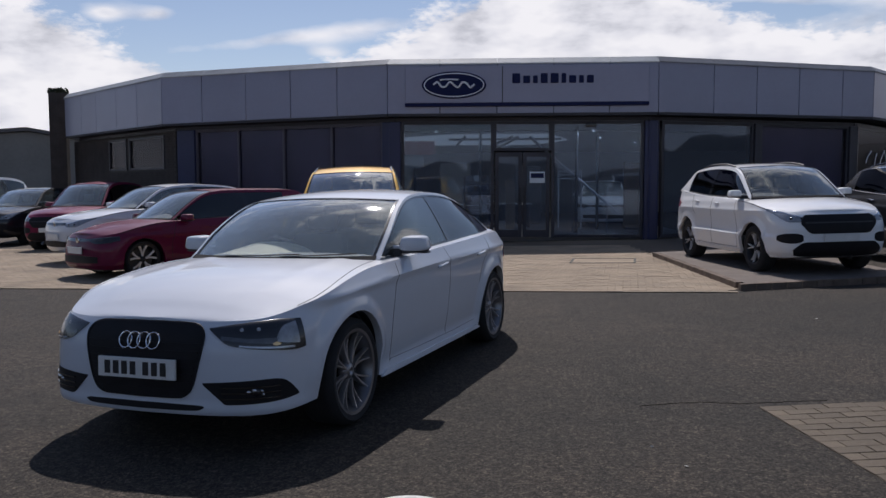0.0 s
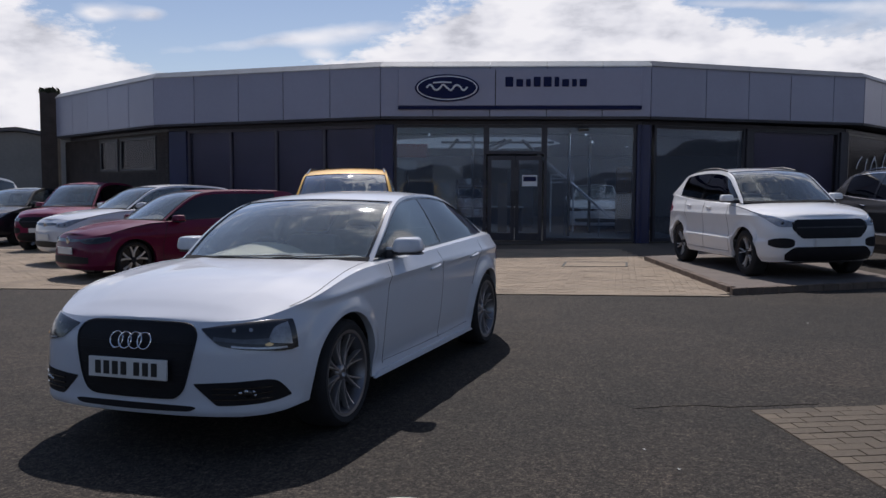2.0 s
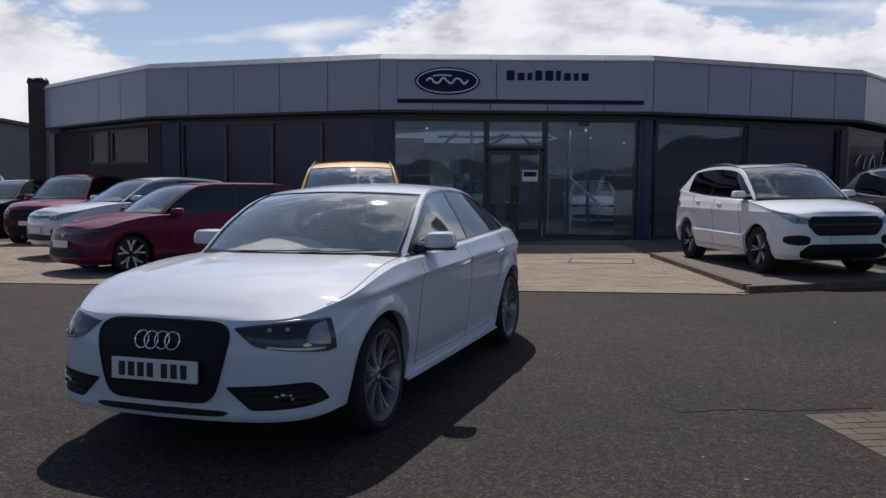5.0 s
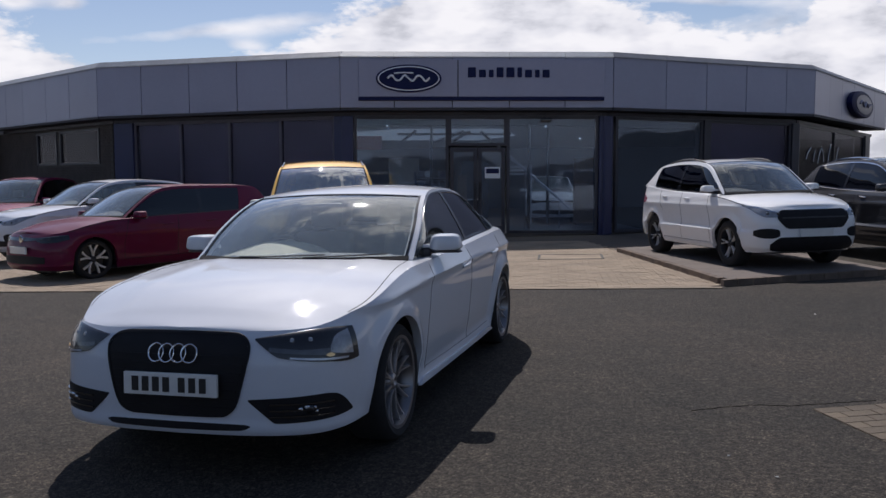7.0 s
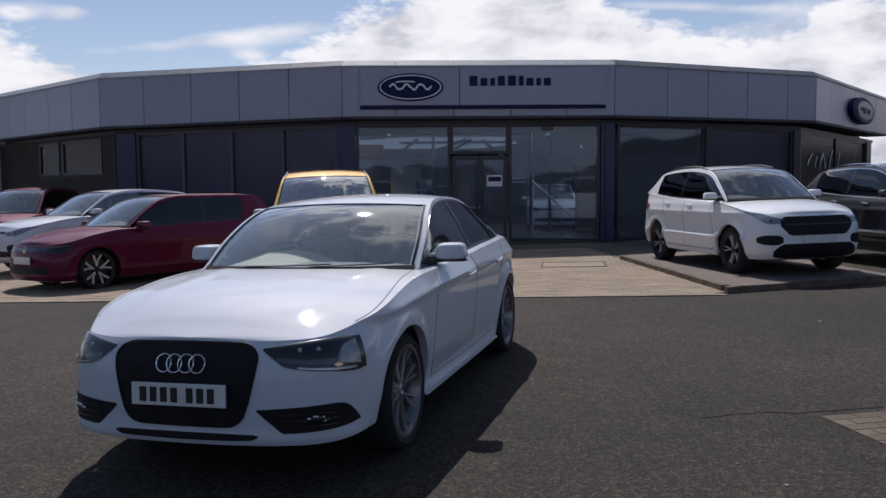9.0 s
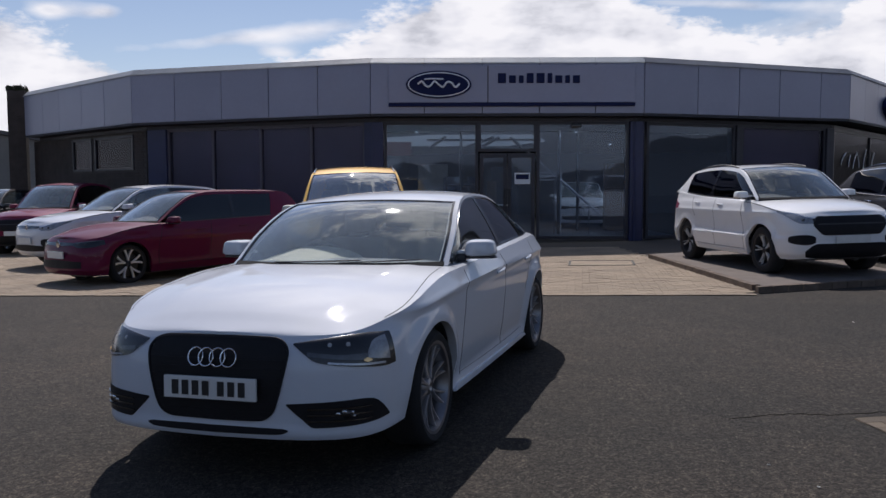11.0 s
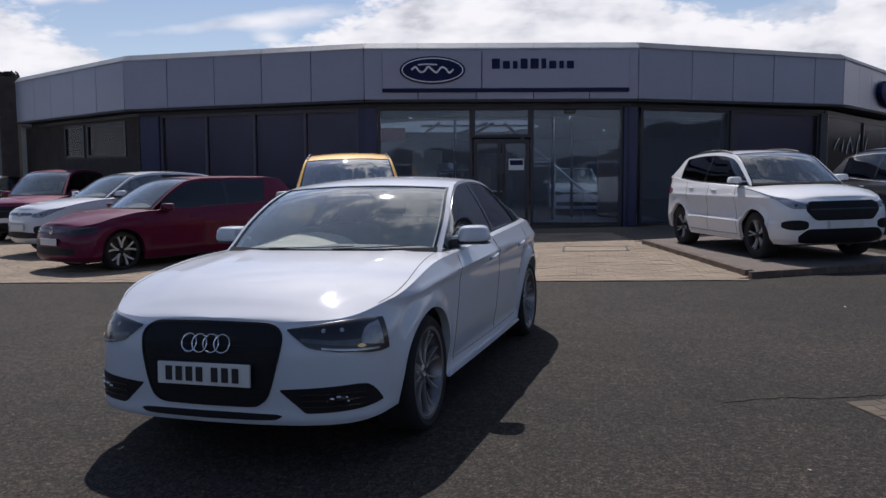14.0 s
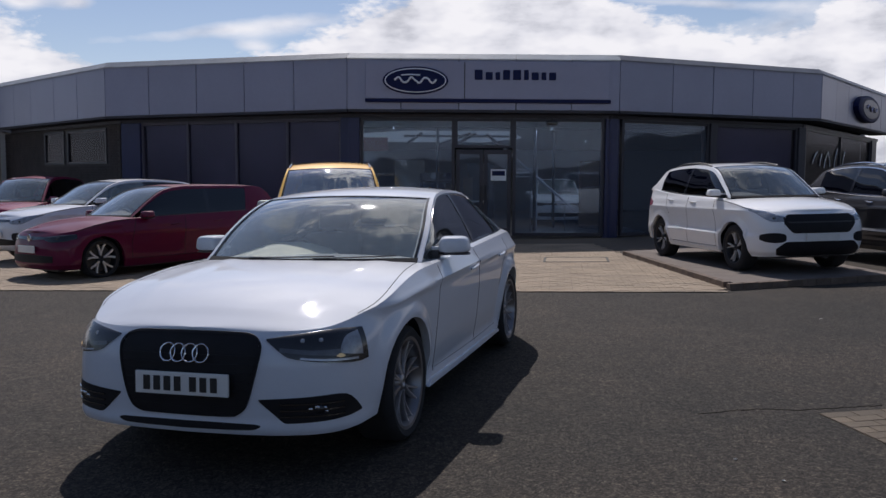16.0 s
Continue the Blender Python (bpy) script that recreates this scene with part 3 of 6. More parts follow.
def car_body(car, sp, paint, n=260, m=22, detail=True):
    sh = Shape(sp, n)
    idx = range(n)
    # wall
    bm = bmesh.new()
    ring = [(i, 1) for i in idx] + [(i, -1) for i in reversed(range(1, n - 1))]
    rows = []
    for i, s in ring:
        y = sh.plan[i, 1]
        a, b = sh.bottom(y), sh.top(y)
        col = [sh.at(i, a + 0.004, -0.05, s), sh.at(i, a + 0.001, -0.010, s)]
        col += [sh.at(i, a + (b - a) * k / m, 0.0, s) for k in range(m + 1)]
        rows.append(col)
    rows.append(rows[0])
    vs = [[bm.verts.new(p) for p in r] for r in rows[:-1]]
    for a, b in zip(range(len(vs)), list(range(1, len(vs))) + [0]):
        for j in range(len(vs[0]) - 1):
            bm.faces.new((vs[a][j], vs[b][j], vs[b][j + 1], vs[a][j + 1]))
    bmesh.ops.remove_doubles(bm, verts=bm.verts[:], dist=0.0004)
    body = part("body", bm, paint, car, "", True, 32)
    # bonnet and boot lid
    ic = int(round(sh.i_of_y(sp["cowl"])))
    bm = bmesh.new()
    grid(bm, lid(sh, 0, ic, sp["hood"], 0))
    bmesh.ops.remove_doubles(bm, verts=bm.verts[:], dist=0.0004)
    part("bonnet", bm, paint, car, "", True, 40)
    idk = int(round(sh.i_of_y(sp["deck"])))
    if sp["deck"] < sp["wb"] + sp["ro"] - 0.15:
        bm = bmesh.new()
        grid(bm, lid(sh, idk, n - 2, sp["boot"], 0))
        part("boot_lid", bm, paint, car, "", True, 40)
    # waist ledge on both sides
    for s in (1, -1):
        bm = bmesh.new()
        rws = []
        for t in np.linspace(0, 1, 41):
            b = sh.cheek(t, 0.0, s)
            o = sh.side(b[1], sh.top(b[1]), -0.003, s)
            rws.append([o, ((o[0] + b[0]) / 2, b[1], (o[2] + b[2]) / 2 + 0.006), (b[0], b[1], b[2] + 0.004)])
        grid(bm, rws)
        part("waist", bm, paint, body, "", True, 50)
    # roof skin, screens
    t1, t2 = sp["t_roof"]
    def top_shell(ta, tb, fa, d, up=0.0, na=16):
        b = bmesh.new()
        o = [[sh.roof(t, f) for f in np.linspace(-fa, fa, 25)] for t in np.linspace(ta, tb, na + 1)]
        o = [[(x, y, z + up) for x, y, z in r] for r in o]
        shell(b, o, [[(x * 0.985, y, z - d) for x, y, z in r] for r in o])
        return b
    roof = part("roof", top_shell(t1, t2, 1.0, 0.03), paint, car, "", True, 40)
    screen_ = part("windscreen", top_shell(0.0, t1, sp.get("screen_f", 0.95), 0.006, -0.004), sp.get("screen_glass", CAR_GLASS), car, "", True, 40)
    screen_.visible_shadow = False
    part("rear_window", top_shell(t2, sp.get("t_rear", 1.0), 0.9, 0.006, -0.004), sp.get("rear_glass", TINT_GLASS), car, "", True, 40)
    bm = bmesh.new()
    o = [[sh.roof(t, f) for f in np.linspace(-0.97, 0.97, 25)] for t in np.linspace(0.0, 0.013, 3)]
    shell(bm, [[(x, y - 0.004, z + 0.003) for x, y, z in r] for r in o], [[(x, y, z - 0.03) for x, y, z in r] for r in o])
    part("scuttle", bm, SEAM, car, "", True)
    # black rubber down both sides of the screen
    for s in (1, -1):
        bm = bmesh.new()
        fa = sp.get("screen_f", 0.95)
        o = [[sh.roof(t, s * f) for f in (fa - 0.018, fa + 0.004)] for t in np.linspace(0.0, t1, 20)]
        shell(bm, [[(x, y - 0.002, z + 0.0025) for x, y, z in r] for r in o], [[(x, y, z - 0.012) for x, y, z in r] for r in o])
        part("screen_rubber", bm, GLOSS_BLACK, body, "", True)
    # screen header, black band
    bm = bmesh.new()
    o = [[sh.roof(t, f) for f in np.linspace(-0.93, 0.93, 21)] for t in np.linspace(t1 - 0.005, t1 + 0.001, 3)]
    shell(bm, [[(x, y - 0.001, z + 0.001) for x, y, z in r] for r in o], [[(x, y, z - 0.012) for x, y, z in r] for r in o])
    part("screen_seal", bm, GLOSS_BLACK, roof, "", True)
    if t2 < 0.95 and sp.get("t_rear", 1.0) > t2:
        for s in (1, -1):
            bm = bmesh.new()
            o = [[sh.roof(t, s * f) for f in (0.86, 0.93, 1.0)] for t in np.linspace(t2, 1, 14)]
            shell(bm, o, [[(x * 0.97, y, z - 0.03) for x, y, z in r] for r in o])
            part("rear_frame", bm, paint, body, "", True, 40)
    # side glass, pillars
    glass_v = sp.get("glass_v", (0.035, 0.90))
    cuts = sp["cuts"]
    for s in (1, -1):
        bm = bmesh.new()
        o = [[sh.cheek(t, v, s) for v in np.linspace(glass_v[1], 1.0, 4)] for t in np.linspace(0, 1, 61)]
        shell(bm, o, [[(x - s * 0.035, y, z - 0.004) for x, y, z in r] for r in o])
        part("roof_rail", bm, paint, roof, "", True, 50)
        # A pillar face between the screen and the side glass
        bm = bmesh.new()
        fa = sp.get("screen_f", 0.95)
        o = [[sh.roof(t, s * f) for f in (fa - 0.005, (fa + 1) / 2, 1.0)] for t in np.linspace(0, t1, 20)]
        shell(bm, o, [[(x - s * 0.03, y, z - 0.03) for x, y, z in r] for r in o])
        part("a_pillar", bm, paint, body, "", True, 50)
        for k, (ta, tb, what) in enumerate(cuts):
            bm = bmesh.new()
            vs_ = np.linspace(glass_v[0], glass_v[1] + 0.01, 8) if what != "body" else np.linspace(0.0, glass_v[1] + 0.02, 8)
            d = {"front": -0.004, "rear": -0.004, "post": 0.0, "body": 0.001}[what]
            nseg = 12 if what != "post" else 2
            o = [[sh.cheek(t, v, s, d) for v in vs_] for t in np.linspace(ta, tb, nseg + 1)]
            shell(bm, o, [[(x - s * (0.006 if what in ("front", "rear") else 0.04), y, z) for x, y, z in r] for r in o])
            mat = {"front": sp.get("front_glass", CAR_GLASS), "rear": sp.get("rear_glass", TINT_GLASS), "post": GLOSS_BLACK, "body": paint}[what]
            part({"front": "side_window", "rear": "side_window", "post": "door_post", "body": "quarter_panel"}[what], bm, mat, car if what != "post" else body, "", True, 50)
        bm = bmesh.new()
        ta, tb = cuts[0][0], max(c[1] for c in cuts if c[2] != "body")
        o = [[sh.cheek(t, v, s, 0.003) for v in (0.0, glass_v[0] + 0.012)] for t in np.linspace(ta, tb, 30)]
        shell(bm, o, [[(x - s * 0.02, y, z) for x, y, z in r] for r in o])
        part("waist_trim", bm, sp.get("trim", BLACK), body, "", True, 50)
        if sp.get("trim_top"):
            bm = bmesh.new()
            o = [[sh.cheek(t, v, s, 0.002) for v in (glass_v[1] - 0.005, glass_v[1] + 0.03)] for t in np.linspace(0.04, tb, 40)]
            shell(bm, o, [[(x - s * 0.02, y, z) for x, y, z in r] for r in o])
            part("window_trim", bm, sp["trim_top"], body, "", True, 50)
    # underside and wheel housings
    bm = bmesh.new()
    L = sp["wb"] + sp["ro"]
    box(bm, (-sp["hw"] * 0.62, -sp["fo"] + 0.2, sp["zunder"]), (sp["hw"] * 0.62, L - 0.2, sp["zunder"] + 0.05))
    box(bm, (-sp["hw"] * 0.9, sp["ra"] + 0.02, sp["zunder"]), (sp["hw"] * 0.9, sp["wb"] - sp["ra"] - 0.02, sp["zunder"] + 0.05))
    part("underbody", bm, BLACK, car)
    for s in (1, -1):
        for yc, ar, ah in sh.arches():
            bm = bmesh.new()
            rws = []
            for a in np.linspace(-0.15, math.pi + 0.15, 17):
                c, q = (ar + 0.004) * math.cos(a), (ah + 0.004) * math.sin(a)
                rws.append([(s * x, yc + c, sp["rw"] + q) for x in (sp["hw"] * 0.55, sp["hw"] * 0.87)])
            rr = [[(x, yc + (y - yc) * 1.03, sp["rw"] + (z - sp["rw"]) * 1.03) for x, y, z in r] for r in rws]
            shell(bm, rr, rws)
            box(bm, (s * sp["hw"] * 0.53, yc - sp["ra"], sp["zunder"]), (s * sp["hw"] * 0.56, yc + sp["ra"], sp["rw"] + sp["ra"]))
            part("wheel_housing", bm, BLACK, body)
    # cabin
    w = sp["rail"][3][0]
    zb = sp["belt"][2][2]
    y0 = sp["rail"][0][1]
    bm = bmesh.new()
    box(bm, (-sp["hw"] * 0.78, y0 - 0.12, zb - 0.35), (sp["hw"] * 0.78, y0 + 0.42, zb - 0.03), 0.05)
    part("dashboard", bm, CABIN, car, "", True)
    bm = bmesh.new()
    rows = []
    for k, v in enumerate(np.linspace(0, 1, 7)):
        rows.append([(-sp["hw"] * 0.38 + 0.36 * math.cos(a), y0 + 0.0 + 0.46 * v, zb - 0.01 + math.sin(a) ** 1.3 * (0.012 + 0.085 * v ** 0.8)) for a in np.linspace(0, math.pi, 15)])
    shell(bm, rows, [[(x, y, z - 0.03) for x, y, z in r] for r in rows])
    part("instrument_hood", bm, sp.get("dash", CABIN), car, "", True)
    bm = bmesh.new()
    mm = pose(-sp["hw"] * 0.41, y0 + 0.62, zb - 0.05, -62)
    pts = [mm @ Vector((0.185 * math.cos(a), 0.185 * math.sin(a), 0)) for a in np.linspace(0, 2 * math.pi, 25)]
    tube(bm, pts, 0.015, 8)
    box(bm, (-0.17, -0.02, -0.02), (0.17, 0.02, 0.0), m=mm)
    part("steering_wheel", bm, CABIN, car, "", True)
    bm = bmesh.new()
    for x in (-1, 1):
        for y, wd in ((y0 + 1.05, 0.25), (y0 + 1.95, 0.30)):
            box(bm, (x * sp["hw"] * 0.42 - wd, y - 0.45, zb - 0.62), (x * sp["hw"] * 0.42 + wd, y + 0.1, zb - 0.42), 0.06)
            box(bm, (-wd, -0.07, 0), (wd, 0.07, 0.62), 0.06, pose(x * sp["hw"] * 0.42, y + 0.08, zb - 0.5, -14))
            box(bm, (-0.13, -0.05, 0), (0.13, 0.05, 0.19), 0.04, pose(x * sp["hw"] * 0.42, y + 0.24, zb + 0.13, -10))
    part("seats", bm, SEAT, car, "", True)
    bm = bmesh.new()
    xs, ys, zs = sh.roof(t1 - 0.03, 0.0)
    box(bm, (-0.12, ys - 0.03, zs - 0.10), (0.12, ys + 0.01, zs - 0.035), 0.02)
    part("rear_view_mirror", bm, BLACK, car, "", True)
    return sh, body, roof


def door_mirror(car, sp, paint, x, y, z, scale=1.0, cap=None):
    """Both door mirrors: a squarish shell with a flat dark underside on a short arm and foot, glass to the rear."""
    for s in (1, -1):
        m = Matrix.Translation((s * (x - 0.115 * scale), y, z)) @ Matrix.Diagonal((s, 1, 1, 1)) @ pose(0, 0, 0, 0, 0, 10) @ Matrix.Scale(scale, 4)
        def ring(k, dy, lo, hi):
            pts = []
            for a in np.linspace(0, 2 * math.pi, 32, endpoint=False):
                c, q = math.copysign(abs(math.cos(a)) ** 0.45, math.cos(a)), math.copysign(abs(math.sin(a)) ** 0.45, math.sin(a))
                h = lo + (hi - lo) * (q + 1) / 2
                w = 0.112 - 0.016 * (q + 1) / 2
                pts.append((c * w * k + 0.012 * c * abs(c) * (1 - q) / 2, dy, h * (0.55 + 0.45 * k)))
            return pts
        bm = bmesh.new()
        rows = [ring(k, dy, -0.046, 0.068) for k, dy in ((0.45, -0.098), (0.72, -0.088), (0.88, -0.066), (0.96, -0.035), (1.0, 0.0), (1.0, 0.03), (0.97, 0.055))]
        vs = grid(bm, rows, close=True)
        bm.faces.new(vs[0][::-1])
        bm.faces.new(vs[-1])
        bmesh.ops.transform(bm, matrix=m, verts=bm.verts[:])
        mir = part("door_mirror", bm, cap or paint, car, "", True, 60)
        bm = bmesh.new()
        rows = [ring(k, dy, -0.066, -0.043) for k, dy in ((0.5, -0.085), (0.86, -0.055), (0.97, 0.0), (0.97, 0.052))]
        vs = grid(bm, rows, close=True)
        bm.faces.new(vs[0][::-1])
        bm.faces.new(vs[-1])
        bmesh.ops.transform(bm, matrix=m, verts=bm.verts[:])
        part("mirror_underside", bm, BLACK, mir, "", True, 60)
        bm = bmesh.new()
        tube(bm, [m @ Vector((u, -0.035, -0.014 + 0.1 * (u + 0.18) ** 2)) for u in (-0.195, -0.16, -0.13, -0.085)], 0.013 * scale, 12)
        part("mirror_arm", bm, cap or paint, mir, "", True)
        bm = bmesh.new()
        box(bm, (-0.20, -0.05, -0.085), (-0.10, 0.05, -0.026), 0.014, m)
        part("mirror_foot", bm, BLACK, mir, "", True)
        bm = bmesh.new()
        box(bm, (-0.095, 0.056, -0.05), (0.095, 0.066, 0.055), 0.01, m)
        part("mirror_glass", bm, CHROME, mir)


def door_handle(sh, body, y, z, mat, s=1, length=0.2):
    bm = bmesh.new()
    p, q = sh.side(y, z, 0.0, s), sh.side(y + length, z + 0.012, 0.0, s)
    pts = [(p[0] + s * 0.002, p[1], p[2]), (p[0] + s * 0.012, p[1] + 0.035, p[2]), ((p[0] + q[0]) / 2 + s * 0.016, (p[1] + q[1]) / 2, p[2] + 0.006),
           (q[0] + s * 0.012, q[1] - 0.035, q[2]), (q[0] + s * 0.002, q[1], q[2])]
    tube(bm, spline(pts, 14), 0.011, 8)
    part("door_handle", bm, mat, body, "", True)


def plate_on(car, front, x, y, z, tilt, w=0.52, h=0.111, rz=0.0, ink=True):
    """A number plate; its characters stand as plain bars."""
    m = pose(x, y, z, tilt, 0, rz)
    bm = bmesh.new()
    box(bm, (-w / 2, -0.008, -h / 2), (w / 2, 0.01, h / 2), 0.004, m)
    pl = part("number_plate", bm, PLATE, car)
    if ink:
        xs = -w / 2 + 0.05
        for k in range(7):
            bm = bmesh.new()
            box(bm, (xs, -0.0125, -0.036), (xs + 0.036, -0.0085, 0.036), 0, m)
            part("plate_bar", bm, PLATE_INK, pl)
            xs += 0.058 + (0.028 if k == 3 else 0)
    return pl


def saloon():
    """The white saloon in the middle of the yard."""
    sp = dict(
        hw=0.913, fo=0.885, wb=2.808, ro=0.957, rw=0.327, ra=0.390, arch_h=0.376, arch_fwd=0.022, rim=0.262, tyre_w=0.24, track=0.879, axle=-0.006, flare=0.028, zunder=0.20,
        plan=[(0, -0.885), (0.30, -0.872), (0.53, -0.835), (0.70, -0.762), (0.805, -0.64), (0.866, -0.45), (0.893, -0.20), (0.902, 0.10), (0.908, 0.7), (0.912, 1.4),
              (0.91, 2.1), (0.902, 2.8), (0.868, 3.16), (0.778, 3.45), (0.60, 3.65), (0.3, 3.755), (0, 3.765)],
        zbot=[(-0.885, 0.240), (-0.75, 0.243), (-0.6, 0.250), (-0.42, 0.258), (-0.3, 0.25), (0.3, 0.245), (0.4, 0.215), (2.4, 0.215), (3.2, 0.25), (3.8, 0.26)],
        ztop=[(-0.885, 0.738), (-0.80, 0.744), (-0.62, 0.768), (-0.42, 0.812), (-0.1, 0.882), (0.35, 0.936), (0.75, 0.948), (1.5, 0.966), (2.3, 0.985), (2.9, 0.998), (3.2, 0.992), (3.45, 0.972), (3.65, 0.94), (3.765, 0.92)],
        front=[(0.19, 0.06), (0.235, 0.014), (0.27, 0.0), (0.33, 0.008), (0.42, 0.008), (0.56, 0.016), (0.64, 0.032), (0.70, 0.058), (0.735, 0.085), (0.80, 0.135)],
        shoulder=[(-0.9, -0.02), (-0.4, -0.02), (0.1, 0.0), (1.05, 0.032), (2.2, 0.042), (3.0, 0.044), (3.8, 0.03)],
        side=[(0.20, 0.052), (0.235, 0.056), (0.27, 0.062), (0.33, 0.052), (0.42, 0.036), (0.56, 0.022), (0.70, 0.013), (0.78, 0.013), (0.812, 0.005), (0.826, 0.0), (0.838, 0.005), (0.86, 0.020), (0.93, 0.062), (0.97, 0.085), (1.02, 0.11)],
        rear=[(0.25, 0.05), (0.35, 0.0), (0.55, 0.0), (0.75, 0.012), (0.85, 0.03), (0.92, 0.062), (0.97, 0.095), (1.0, 0.12)],
        hood=[(-0.80, 0.752), (-0.70, 0.792), (-0.6, 0.835), (-0.45, 0.880), (-0.2, 0.925), (0.2, 0.960), (0.6, 0.980), (0.9, 0.987)], hood_p=2.2, cowl=0.78,
        crease=[(0, 0), (0.5, 0.0), (0.62, 0.006), (0.72, 0.0), (1, 0)],
        boot=[(3.0, 1.05), (3.4, 1.04), (3.6, 1.02), (3.7, 0.985), (3.765, 0.92)], deck=3.25,
        rail=[(0.770, 0.60, 0.955), (0.742, 0.87, 1.146), (0.676, 1.18, 1.308), (0.608, 1.53, 1.376), (0.565, 2.02, 1.39), (0.555, 2.45, 1.355), (0.565, 2.85, 1.255), (0.585, 3.15, 1.13), (0.585, 3.38, 1.035)],
        belt=[(0.776, 0.60, 0.945), (0.778, 0.88, 0.952), (0.785, 1.15, 0.957), (0.79, 1.48, 0.972), (0.79, 1.88, 0.982), (0.785, 2.36, 0.996), (0.775, 2.75, 1.004), (0.735, 3.10, 1.012), (0.64, 3.38, 1.012)],
        bow=[(0, 0.19), (0.33, 0.13), (0.5, 0.0), (0.66, -0.1), (1, -0.16)], crown=[(0, 0.0), (0.3, 0.03), (0.5, 0.036), (0.7, 0.03), (1, 0.01)],
        t_roof=(0.275, 0.665), front_glass=SIDE_GLASS, dash=BINNACLE, screen_f=0.955, trim=GLOSS_BLACK, glass_v=(0.035, 0.925), bulge=0.012, trim_top=GLOSS_BLACK,
        cuts=[(0.035, 0.455, "front"), (0.455, 0.48, "post"), (0.48, 0.765, "rear"), (0.765, 0.778, "post"), (0.778, 0.885, "rear"), (0.885, 1.0, "body")])
    car = thing("saloon_car", pose(0, -0.88, 0, 0, 0, 1.0) @ pose(0, 0.88, 0), "white four-door saloon car with silver alloy wheels, parked on asphalt", "car")
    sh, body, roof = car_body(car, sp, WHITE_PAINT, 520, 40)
    put_wheels(car, sp, (8, 0.11, 0.0068, 0.025), ALLOY_SHADE, ALLOY)
    HOOD_EDGE = [(-0.50, 0.985), (-0.3, 0.967), (0.1, 0.93), (0.5, 0.885), (0.70, 0.865)]     # share of the half width
    # grille
    gx = 0.395
    hi = [(-0.395, 0.655), (-0.38, 0.695), (-0.345, 0.718), (-0.27, 0.728), (0.27, 0.728), (0.345, 0.718), (0.38, 0.695), (0.395, 0.655)]
    lo = [(-0.395, 0.640), (-0.36, 0.50), (-0.325, 0.39), (-0.29, 0.352), (-0.24, 0.338), (0.24, 0.338), (0.29, 0.352), (0.325, 0.39), (0.36, 0.50), (0.395, 0.640)]
    bm = bmesh.new()
    outer, inner = [], []
    for u in np.linspace(-gx, gx, 41):
        zs = np.linspace(keyed(lo, u), keyed(hi, u), 9)
        outer.append([sh.front(u, z, 0.006) for z in zs])
        inner.append([sh.front(u, z, -0.02) for z in zs])
    shell(bm, outer, inner)
    grille = part("grille", bm, GRILLE_BLACK, car, "", True)
    for k in range(7):
        z = 0.372 + 0.042 * k
        wmax = min(0.385, 0.305 + (z - 0.352) * 0.28 if z < 0.65 else 0.385)
        bm = strip_on(sh, [(-wmax, z), (-wmax / 2, z), (0, z), (wmax / 2, z), (wmax, z)], 0.012, 0.010, "front")
        part("grille_slat", bm, GRILLE_BLACK, grille, "", True)
    rim_pts = [(-0.24, 0.336), (-0.29, 0.350), (-0.328, 0.39), (-0.364, 0.50), (-0.398, 0.648), (-0.384, 0.698), (-0.345, 0.722), (-0.27, 0.731), (0, 0.733), (0.27, 0.731), (0.345, 0.722),
               (0.384, 0.698), (0.398, 0.648), (0.364, 0.50), (0.328, 0.39), (0.29, 0.350), (0.24, 0.336), (0, 0.334), (-0.24, 0.336)]
    part("grille_frame", strip_on(sh, rim_pts, 0.012, 0.009, "front"), GRILLE_BLACK, grille, "", True)
    # four linked rings
    for k in range(4):
        bm = bmesh.new()
        cx = -0.0945 + 0.063 * k
        pts = []
        for a in np.linspace(0, 2 * math.pi, 33):
            p = sh.front(cx + 0.043 * math.cos(a), 0.638 + 0.043 * math.sin(a), 0.022 + 0.004 * (k % 2))
            pts.append(p)
        tube(bm, pts, 0.0042, 8)
        part("badge_ring", bm, CHROME, grille, "", True)
    zc = 0.49
    p = sh.front(0, zc, 0.03)
    plate_on(car, True, 0, p[1], zc, -3)
    for s in (1, -1):
        # head lamps wrap round the corner
        hi = [(0.425, 0.708), (0.55, 0.724), (0.70, 0.738), (0.80, 0.742), (0.85, 0.734)]
        lo = [(0.425, 0.702), (0.49, 0.655), (0.54, 0.622), (0.62, 0.606), (0.75, 0.588), (0.84, 0.574), (0.85, 0.580)]
        lamp = part("headlamp", panel_on(sh, (0.425, 0.85), lo, hi, 0.007, "front", s, 26, 8), LAMP_DARK, car, "dark smoked headlamp", True, 60)
        part("running_light", panel_on(sh, (0.60, 0.825), [(0.60, 0.612), (0.835, 0.586)], [(0.60, 0.621), (0.835, 0.597)], 0.0095, "front", s, 12, 2), LAMP_PALE, lamp, "", True)
        part("reflector", panel_on(sh, (0.775, 0.838), [(0.775, 0.628), (0.838, 0.606)], [(0.775, 0.655), (0.80, 0.704), (0.838, 0.724)], 0.0088, "front", s, 6, 4), LAMP_SMOKE, lamp, "", True)
        part("reflector", panel_on(sh, (0.50, 0.775), [(0.50, 0.648), (0.775, 0.618)], [(0.50, 0.668), (0.775, 0.640)], 0.0086, "front", s, 10, 2), LAMP_GREY, lamp, "", True)
        part("lamp_shelf", panel_on(sh, (0.56, 0.78), [(0.56, 0.648), (0.78, 0.640)], [(0.56, 0.655), (0.78, 0.650)], 0.0088, "front", s, 8, 1), LAMP_GREY, lamp, "", True)
